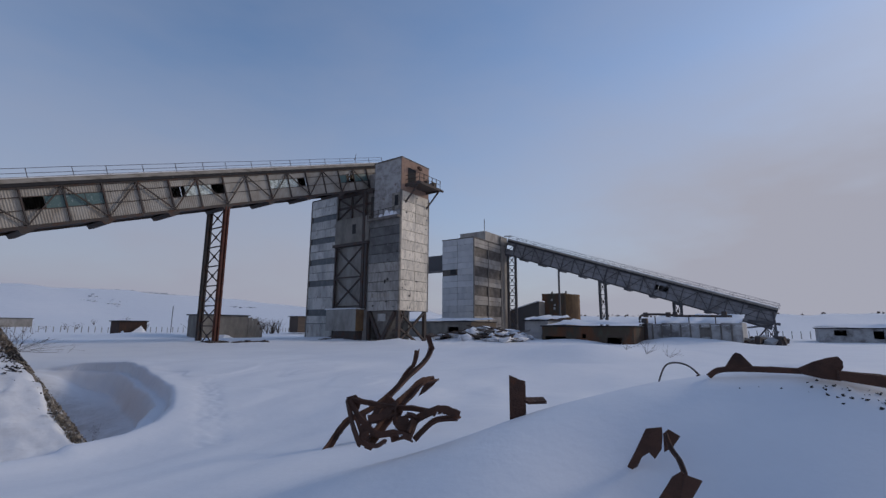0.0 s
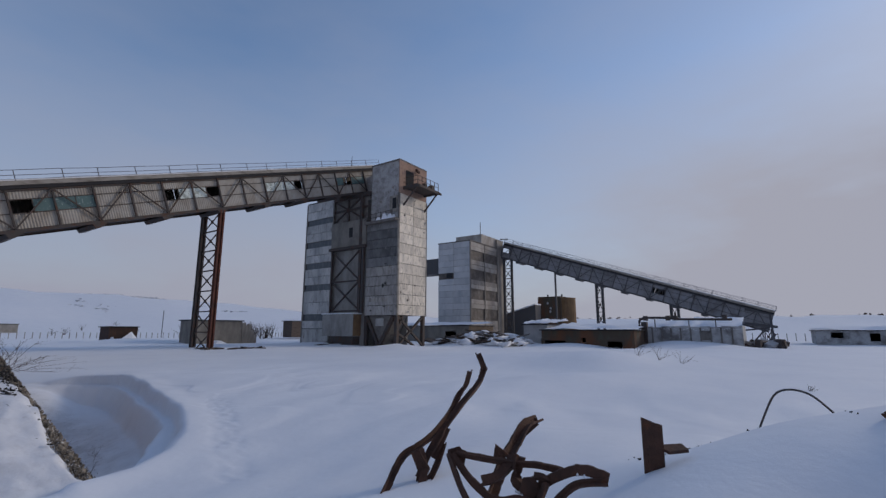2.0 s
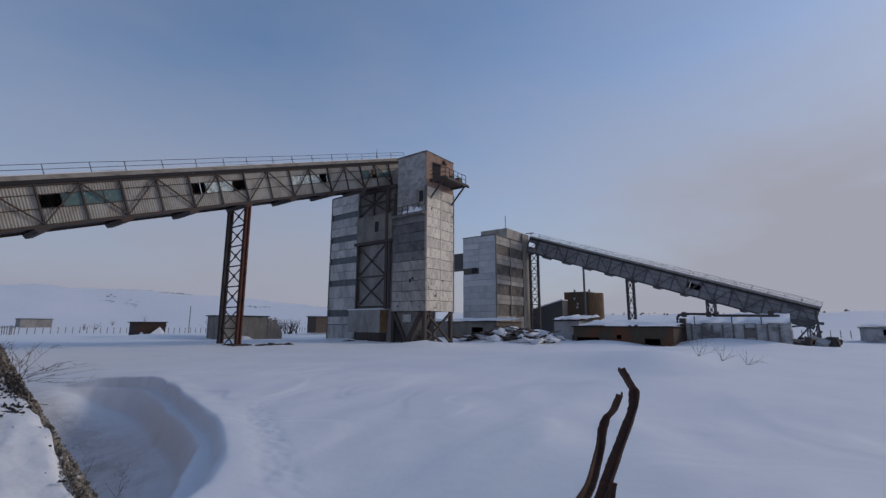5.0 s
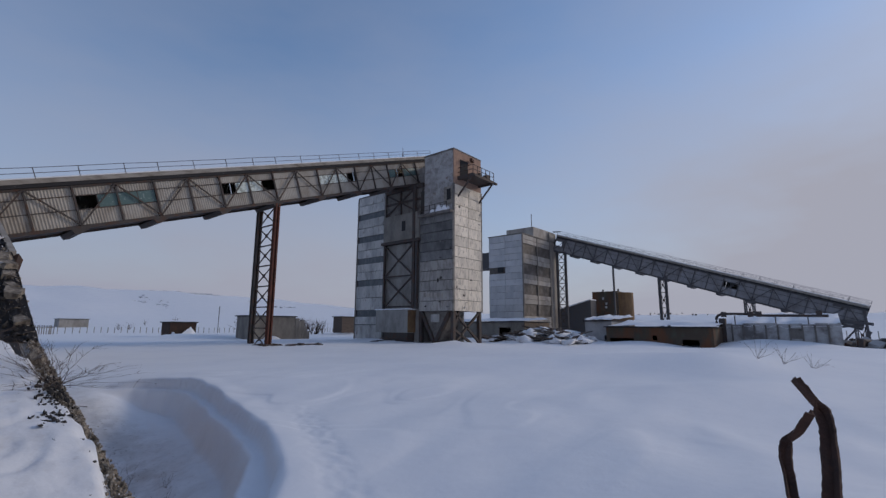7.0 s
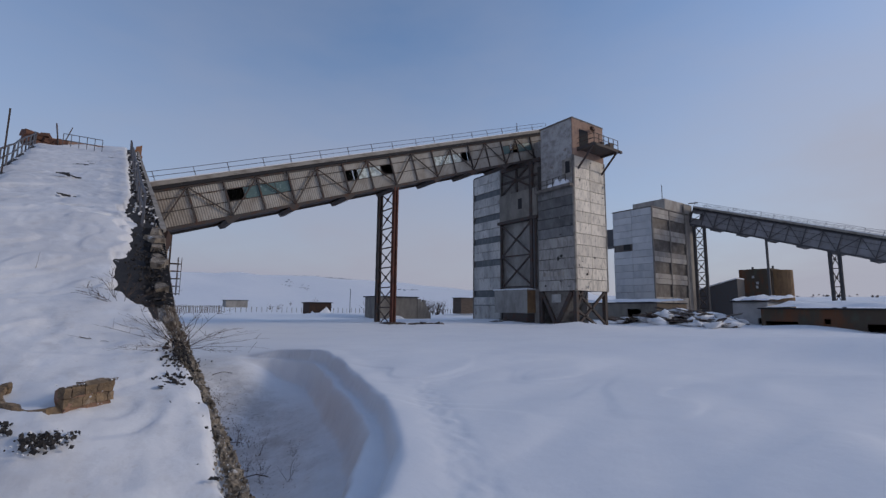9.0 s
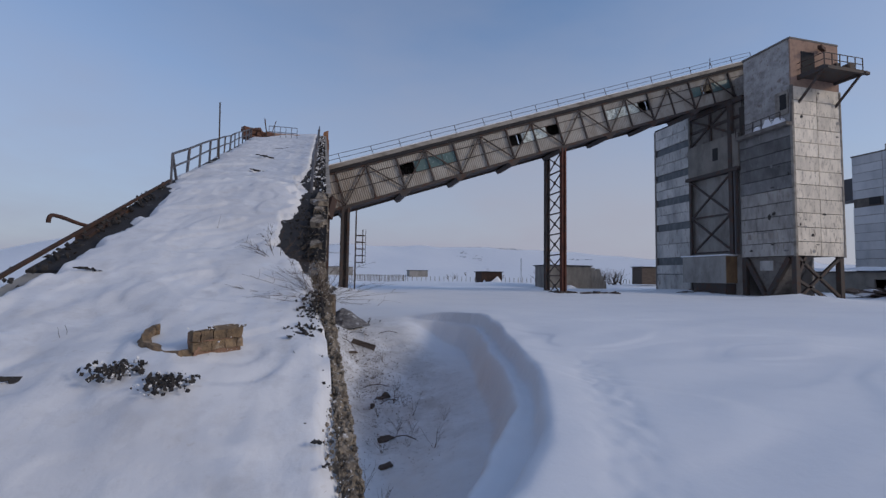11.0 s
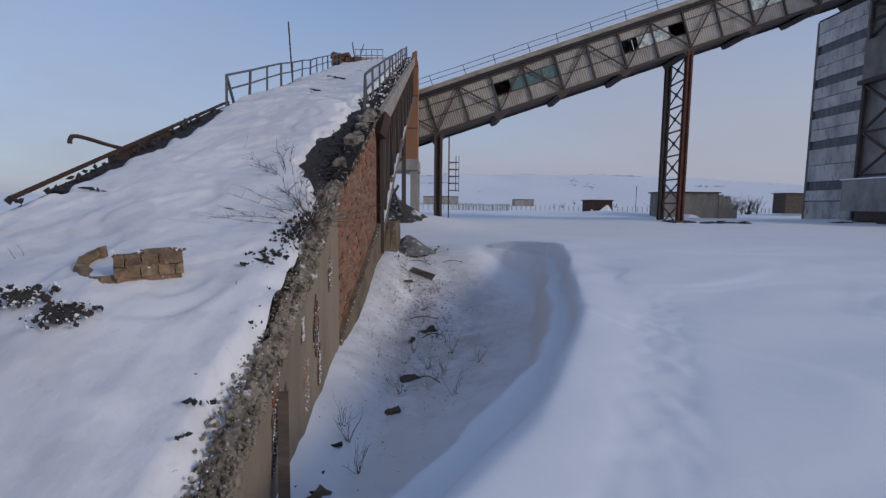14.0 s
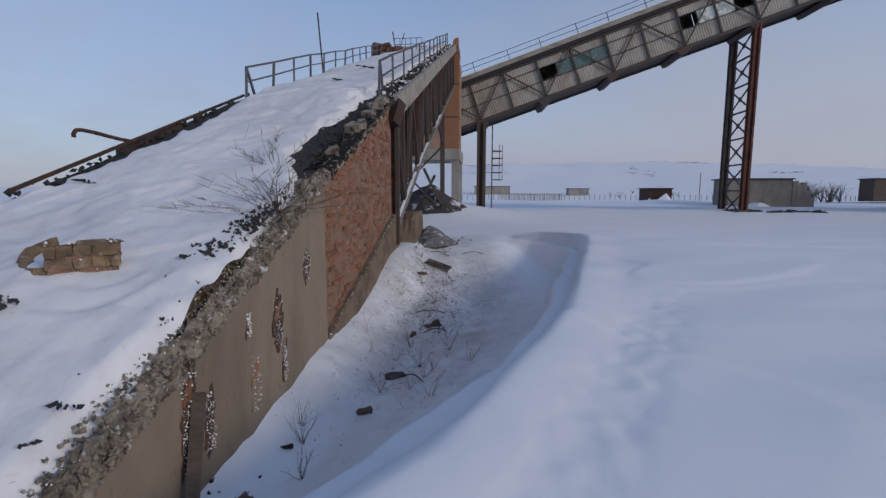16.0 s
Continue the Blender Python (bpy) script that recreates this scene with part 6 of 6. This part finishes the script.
heap_iron = iron("twisted_iron", "heap of bent rusty angle bars and torn plates", (3.0, 2.2, 0.9), [
    ([(2.68, 2.42, 1.21), (2.73, 2.32, 1.19), (2.84, 2.12, 1.16), (2.89, 1.98, 1.16), (2.95, 1.83, 1.13)], 0.042, 0.5, 0.3),
    ([(3.48, 2.23, 1.3), (3.32, 2.25, 1.29), (3.18, 2.26, 1.21), (3.03, 2.25, 1.15), (2.89, 2.25, 1.06), (2.75, 2.22, 0.99), (2.62, 2.2, 0.91)], 0.058, 1.3, 0.8),
    ([(2.89, 1.58, 1.15), (2.86, 1.71, 1.18), (2.84, 1.83, 1.14), (2.82, 1.92, 1.08), (2.82, 1.98, 0.97)], 0.055, 0.3, 0.5),
    ([(2.87, 1.58, 1.14), (2.82, 1.72, 1.12), (2.79, 1.81, 1.05), (2.76, 1.87, 0.98)], 0.03, 2.2, 0.4),
    ([(2.67, 2.44, 1.2), (2.68, 2.34, 1.09), (2.69, 2.25, 1.02), (2.7, 2.16, 0.98), (2.73, 2.03, 1.0), (2.75, 1.89, 0.98)], 0.045, 0.8, 0.9),
    ([(2.66, 2.23, 1.08), (2.76, 2.17, 1.1), (2.86, 2.11, 1.19)], 0.05, 1.7, 0.5),
    ([(2.67, 2.47, 1.2), (2.63, 2.36, 1.04), (2.59, 2.24, 0.92)], 0.035, 0.9, 1.2),
    ([(2.87, 2.09, 1.2), (2.81, 2.09, 1.09), (2.81, 1.99, 1.01), (2.71, 2.05, 0.98)], 0.05, 2.4, 0.9),
    ([(2.77, 1.96, 1.13), (2.78, 1.89, 1.12), (2.74, 1.91, 1.03)], 0.04, 0.1, 1.5),
    ([(2.56, 2.19, 0.96), (2.6, 2.1, 0.94), (2.62, 2.02, 0.98)], 0.03, 2.8, 0.4),
], "scrap iron heap")


def sheet_iron(name, label, outline, normal, thick=0.012, group="scrap iron heap"):
    """A torn plate: an outline with thickness."""
    bm = bmesh.new()
    n = Vector(normal).normalized() * thick
    a = [bm.verts.new(Vector(p)) for p in outline]
    b = [bm.verts.new(Vector(p) + n) for p in outline]
    bm.faces.new(a)
    bm.faces.new(b[::-1])
    k = len(a)
    for i in range(k):
        bm.faces.new((a[i], b[i], b[(i + 1) % k], a[(i + 1) % k]))
    return bm


part("torn_plate", sheet_iron("", "", [(2.88, 2.26, 1.24), (2.87, 2.27, 1.16), (2.93, 2.18, 1.16), (2.92, 2.2, 1.19)], (0.7, 0.5, 0.3), 0.008), RUST, heap_iron)
part("torn_plate", sheet_iron("", "", [(2.66, 2.47, 1.22), (2.7, 2.41, 1.24), (2.73, 2.38, 1.19), (2.72, 2.39, 1.13), (2.67, 2.46, 1.13)], (0.7, 0.5, 0.3), 0.008), RUST, heap_iron)
part("torn_plate", sheet_iron("", "", [(4.17, 3.96, 0.68), (4.25, 3.85, 0.73), (4.28, 3.82, 0.51), (4.26, 3.85, 0.33), (4.19, 3.93, 0.32), (4.21, 3.9, 0.51)], (0.7, 0.5, 0.3), 0.008), RUST, tall_iron)
part("torn_plate", sheet_iron("", "", [(3.42, 2.3, 1.28), (3.45, 2.23, 1.32), (3.46, 2.22, 1.27), (3.42, 2.29, 1.2), (3.39, 2.35, 1.16)], (0.7, 0.5, 0.3), 0.008), RUST, heap_iron)
part("torn_plate", sheet_iron("", "", [(2.74, 2.01, 1.12), (2.77, 1.95, 1.13), (2.79, 1.93, 1.05), (2.75, 1.99, 1.01), (2.73, 2.03, 1.05)], (0.7, 0.5, 0.3), 0.008), RUST, heap_iron)
bm = bmesh.new()
for p in ((2.88, 2.2, 1.15), (2.75, 1.95, 1.0), (2.7, 2.3, 1.03), (2.86, 1.75, 1.16), (2.8, 2.05, 1.02)):
    for _ in range(14):
        lump(bm, (p[0] + random.gauss(0, 0.015), p[1] + random.gauss(0, 0.03), p[2] + random.uniform(-0.01, 0.012)), random.uniform(0.005, 0.016))
tagged(part("caught_snow", bm, SNOW, heap_iron), kind="stuff")
pt = thing("bent_plate", "upright rusty channel offcut in the snow", "scrap iron", (3.590, 1.496, 1.046))
part("flange", sheet_iron("", "", [(3.542, 1.536, 0.850), (3.542, 1.536, 1.380), (3.578, 1.480, 1.354), (3.578, 1.480, 0.850)], (1, 0.6, 0)), RUST, pt)
part("web", sheet_iron("", "", [(3.578, 1.480, 0.850), (3.578, 1.480, 1.351), (3.606, 1.424, 1.334), (3.606, 1.424, 0.850)], (0.7, 1, 0)), RUST, pt)
part("foot", sheet_iron("", "", [(3.606, 1.472, 1.186), (3.766, 1.344, 1.182), (3.718, 1.296, 1.160), (3.590, 1.392, 1.160)], (0, 0, 1), 0.02), RUST, pt)
pt = thing("bent_plate", "torn rusty plate with a curled strap in the drift", "scrap iron", (3.2, 0.45, 0.95))
part("plate", sheet_iron("", "", [(3.15, 0.57, 0.90), (3.15, 0.50, 1.03), (3.15, 0.43, 1.17), (3.15, 0.34, 1.19), (3.15, 0.34, 1.14), (3.15, 0.35, 1.07), (3.15, 0.39, 1.01), (3.15, 0.42, 1.04), (3.15, 0.46, 1.01), (3.15, 0.49, 0.95)], (1, 0.2, 0.1)), RUST, pt)
part("plate", sheet_iron("", "", [(3.17, 0.34, 1.15), (3.17, 0.31, 1.18), (3.17, 0.25, 1.15), (3.17, 0.29, 1.09), (3.17, 0.34, 1.05)], (1, 0.3, 0)), RUST, pt)
bm = bmesh.new()
angle_iron(bm, [(3.13, 0.32, 1.16), (3.00, 0.27, 1.11), (2.86, 0.21, 1.09), (2.74, 0.17, 1.06)], 0.02, 0.4, 0.3, 0.006)
part("strap", bm, RUST, pt)
pt = thing("bent_plate", "small rusty plate at the foot of the drift", "scrap iron", (2.7, 0.22, 0.8))
part("plate", sheet_iron("", "", [(2.70, 0.36, 0.82), (2.70, 0.22, 1.05), (2.70, 0.18, 1.08), (2.70, 0.16, 1.07), (2.70, 0.18, 0.99), (2.70, 0.21, 0.88)], (1, 0.2, 0.1)), RUST, pt)
part("fold", sheet_iron("", "", [(2.69, 0.16, 1.08), (2.69, 0.14, 1.07), (2.69, 0.09, 1.06), (2.69, 0.14, 0.97), (2.69, 0.19, 0.88), (2.69, 0.20, 0.92)], (0.8, 0.6, 0)), RUST, pt)
pt = iron("long_beam", "long rusty beam with a flared end on the drift", (4.6, -0.6, 1.45), [
    ([(4.48, 0.22, 1.38), (4.44, 0.12, 1.44), (4.38, -0.2, 1.46), (4.30, -0.6, 1.46), (4.18, -1.1, 1.42), (4.0, -1.9, 1.34)], 0.042, 0.9, 0.2),
])
part("lug", sheet_iron("", "", [(4.40, 0.11, 1.45), (4.40, 0.04, 1.56), (4.40, 0.02, 1.58), (4.40, -0.01, 1.57), (4.40, -0.09, 1.47)], (1, 0.2, 0), 0.03), RUST, pt)
part("flare", sheet_iron("", "", [(4.24, -0.35, 1.49), (4.24, -0.44, 1.54), (4.24, -0.52, 1.57), (4.24, -0.57, 1.58), (4.24, -0.59, 1.55), (4.24, -0.59, 1.51), (4.24, -0.57, 1.48), (4.24, -0.57, 1.42), (4.24, -0.47, 1.43), (4.24, -0.38, 1.45)], (1, 0.2, 0), 0.03), RUST, pt)
part("beam_end", sheet_iron("", "", [(4.18, -0.56, 1.49), (4.18, -0.98, 1.45), (4.18, -0.97, 1.37), (4.18, -0.56, 1.43)], (1, 0.2, 0), 0.05), RUST, pt)
bm = bmesh.new()
tube(bm, [(4.6, -0.55, 1.25), (4.3, -0.9, 1.22), (3.9, -1.6, 1.12)], 0.03, 6)
part("rod", bm, DARK, pt)
scatter("clinker", "dark clinker crumbs under the beam", 4.15, -0.85, 0.10, 0.3, 90, 0.005, 0.018, COAL, 0.0, "debris", height)
wr = thing("bent_wire", "thin rusty wire arching from the snow", "wire", (5.9, 0.9, 0.9))
bm = bmesh.new()
tube(bm, curve_points([(6.05, 1.0, 0.85), (5.95, 0.92, 1.08), (5.78, 0.78, 1.36), (5.7, 0.56, 1.38), (5.62, 0.36, 1.2), (5.55, 0.14, 0.98)]), 0.010, 5)
part("wire", bm, DARK, wr)
for cx, cy, cnt in ((7.5, 0.2, 60), (6.7, 1.25, 120), (5.8, 1.5, 70), (9.5, 0.5, 40), (6.2, 0.6, 80)):
    scatter("dark_crumbs", "dark soil crumbs on the snow crust", cx, cy, 0.5, 0.25, cnt, 0.01, 0.03, COAL, 0.0, "debris", height)
for x, y, reach, cnt in ((18.5, -0.1, 0.22, 9), (26.4, 6.5, 1.1, 6), (27.0, 5.6, 0.9, 8), (27.4, 4.6, 0.8, 7)):
    bm = bmesh.new()
    twigs(bm, ground_at(x, y, -0.05), reach, cnt, 0.008, (0.1, -0.3, 0.7), 0.7, 1)
    b = thing("dry_weeds", "dry bent stalks on the open snow", "weeds", ground_at(x, y), "weeds on the field")
    part("stalk", bm, TWIG, b)

# ---- debris round the towers ----
pile = thing("debris_pile", "collapsed boards and slabs half under snow", "debris", (50, 30, 0))
for i in range(80):
    a = random.uniform(0, 1)
    x, y = 50 + 7 * random.random(), 38.5 - 12.5 * a
    me_ = box_mesh("board", (random.uniform(0.25, 1.0), random.uniform(1.0, 4.4), random.uniform(0.05, 0.16)), (WOOD, CONCD, DARK, WOOD)[i % 4], 0.05)
    piece("board", me_, pile, ground_at(x, y, 0.08 + 0.45 * random.random()), (random.uniform(-0.25, 0.25), random.uniform(-0.25, 0.25), random.uniform(-0.9, 0.9)))
bm = bmesh.new()
for i in range(60):
    a = random.uniform(0, 1)
    x, y = 49.5 + 7 * random.random(), 38 - 12 * a
    lump(bm, ground_at(x, y, 0.3 + 0.5 * random.random()), random.uniform(0.8, 2.2), 0.5)
for v in bm.verts:
    g_ = height(v.co.x, v.co.y)
    v.co.z = g_ + 0.1 + (v.co.z - g_) * 0.32
for f in bm.faces:
    f.smooth = True
tagged(part("snow_patch", bm, SNOW), "snow lying on the collapsed boards", "snow", kind="stuff")
bm = bmesh.new()         # bare rock bands on the hills
for az0, az1, d0, d1, cnt in ((66, 73, 400, 425, 90), (71, 74, 285, 330, 60), (69.5, 73.5, 300, 350, 60), (84, 93, 280, 330, 120), (58, 64, 330, 380, 50), (46, 55, 380, 420, 60), (88, 96, 380, 410, 70)):
    for _ in range(cnt):
        k = random.random()
        az, d = math.radians(az0 + (az1 - az0) * k), d0 + (d1 - d0) * k + random.gauss(0, 4)
        x, y = d * math.cos(az), d * math.sin(az)
        lump(bm, (x, y, height(x, y) - 0.1), random.uniform(0.6, 1.9), 0.35)
for v in bm.verts:
    g_ = height(v.co.x, v.co.y)
    v.co.z = g_ + (v.co.z - g_) * 0.35
tagged(part("rock_band", bm, FARROCK), "bare grey rock bands on the snowy hills", "rock", kind="stuff")
for cx, cy, cnt, sx in ((23.2, 42.6, 16, 0.6), (25.5, 41.5, 10, 1.5), (31.5, 84.0, 8, 1.0), (43.0, 36.0, 22, 1.6), (40.2, 45.0, 26, 1.3)):
    sp = thing("litter", "dark boards and scrap lying on the snow", "debris", ground_at(cx, cy), "litter on the field")
    for i in range(cnt):
        x, y = cx + random.gauss(0, sx), cy + random.gauss(0, sx * 0.6)
        piece("scrap", box_mesh("scrap", (random.uniform(0.15, 0.5), random.uniform(0.3, 1.0), 0.1), DARK if i % 2 else WOOD, 0.04), sp, ground_at(x, y, 0.04), (random.uniform(-0.2, 0.2), random.uniform(-0.2, 0.2), random.uniform(0, 3)))
# bushes, posts and poles across the field
for i in range(44):
    x, y = 45 + i * 0.40 + random.uniform(-0.4, 0.4), 92 + random.uniform(-4, 4)
    bm = bmesh.new()
    twigs(bm, ground_at(x, y, -0.1), random.uniform(1.6, 3.4), 14, 0.035, (0, 0, 1.2), 0.6, 2)
    b = thing("bush", "bare brown thicket at the field edge", "bush", ground_at(x, y), "thicket by the barn")
    part("brushwood", bm, TWIG, b)
for i in range(16):
    az, d = math.radians(random.uniform(40, 88)), random.uniform(150, 220)
    x, y = d * math.cos(az), d * math.sin(az)
    bm = bmesh.new()
    twigs(bm, ground_at(x, y, -0.1), random.uniform(1.2, 2.4), 9, 0.04, (0, 0, 1), 0.7, 1)
    b = thing("bush", "low bare bush on the snow plain", "bush", ground_at(x, y), "bushes on the plain")
    part("brushwood", bm, TWIG, b)
fence = thing("fence", "long low fence of pale posts across the plain", "fence", ground_at(30, 130))
for i in range(110):
    x = -6 + i * 1.25
    y = 118 + 0.12 * x + 3 * math.sin(x * 0.06)
    rod("post", ground_at(x, y, -0.2), ground_at(x, y, 1.3), 0.13, CONC, fence)
snow_fence = thing("fence", "grey slatted snow fence standing on the plain", "fence", ground_at(14, 117))
for i in range(42):
    x = 7.0 + i * 0.35
    rod("slat", ground_at(x, 117.2 + 0.1 * x, -0.2), ground_at(x + random.uniform(-0.1, 0.1), 117.2 + 0.1 * x, 1.7), 0.12, CONCM, snow_fence)
rod("rail", ground_at(7.0, 117.9, 1.3), ground_at(21.4, 119.3, 1.3), 0.1, CONCM, snow_fence)
for k in range(40):
    rod("post", ground_at(110 + 0.2 * k, -22 + k * 1.4, -0.2), ground_at(110 + 0.2 * k, -22 + k * 1.4, 1.5), 0.14, CONC, fence)
for x, y, h in ((53, 120, 6.5), (-60, 330, 11)):
    p = thing("utility_pole", "thin dark pole standing on the snow plain", "pole", ground_at(x, y))
    rod("shaft", ground_at(x, y, -0.3), ground_at(x, y, h), 0.13, DARK2, p)
py = thing("pylon", "distant lattice power pylon", "pylon", (-330, 520, 0))
x, y, z = ground_at(-330, 520)
for dx in (-3, 3):
    for dy in (-3, 3):
        rod("leg", (x + dx, y + dy, z), (x + dx * 0.2, y + dy * 0.2, z + 38), 0.4, RAIL, py)
for i in range(7):
    f0, f1 = 1 - i * 0.8 / 7, 1 - (i + 1) * 0.8 / 7
    rod("brace", (x - 3 * f0, y - 3 * f0, z + 38 * i / 7), (x + 3 * f1, y - 3 * f1, z + 38 * (i + 1) / 7), 0.3, RAIL, py)
    rod("brace", (x + 3 * f0, y - 3 * f0, z + 38 * i / 7), (x - 3 * f1, y - 3 * f1, z + 38 * (i + 1) / 7), 0.3, RAIL, py)
for h in (26, 31, 36):
    rod("arm", (x - 7, y, z + h), (x + 7, y, z + h), 0.4, RAIL, py)

scrub = bmesh.new()
for i in range(70):
    az, d = math.radians(random.uniform(-12, 30)), random.uniform(640, 700)
    x, y = d * math.cos(az), d * math.sin(az)
    lump(scrub, ground_at(x, y, 0.6), random.uniform(0.8, 2.6), 0.6)
tagged(part("far_scrub", scrub, TWIG), "faint line of far scrub on the horizon", "scrub", kind="stuff")
# ---- bricks of the wall, course by course ----
BRICKS = [box_mesh("brick", (0.09, 0.248, 0.060), BRICK, 0.009) for _ in range(7)]
near_bricks, rest = [], []
course = 0
z = -0.9
while z < 4.0:
    y = WY + (0.0 if course % 2 else -0.13)
    while y < 17.2:
        c = y + 0.13
        if c > WY + 0.05 and plinth_top(c) + 0.03 < z < ramp_top(c) - 0.20 and c < 17.15 and random.random() > 0.07:
            (near_bricks if c < 14.45 else rest).append((c, z))
        y += 0.262
    z += 0.076
    course += 1
random.shuffle(near_bricks)
for c, z in near_bricks[:300]:
    piece("brick", random.choice(BRICKS), ramp, (2.392 + random.uniform(-0.03, 0.018), c + random.uniform(-0.006, 0.006), z), (random.uniform(-0.03, 0.03), random.uniform(-0.08, 0.08), random.uniform(-0.07, 0.07)))
bm = bmesh.new()
for c, z in near_bricks[300:] + rest:
    o = random.uniform(-0.03, 0.016)
    box(bm, (2.35 + o, c - 0.122, z - 0.031), (2.438 + o, c + 0.122, z + 0.031))
tagged(part("brickwork", bm, BRICK, ramp), kind="stuff")
bm = bmesh.new()
for _ in range(90):
    y = random.uniform(WY, 17.2)
    zz = random.uniform(plinth_top(y), ramp_top(y) - 0.2)
    lump(bm, (2.44, y, zz), random.uniform(0.004, 0.012))
tagged(part("brick_frost", bm, SNOW, ramp), kind="stuff")
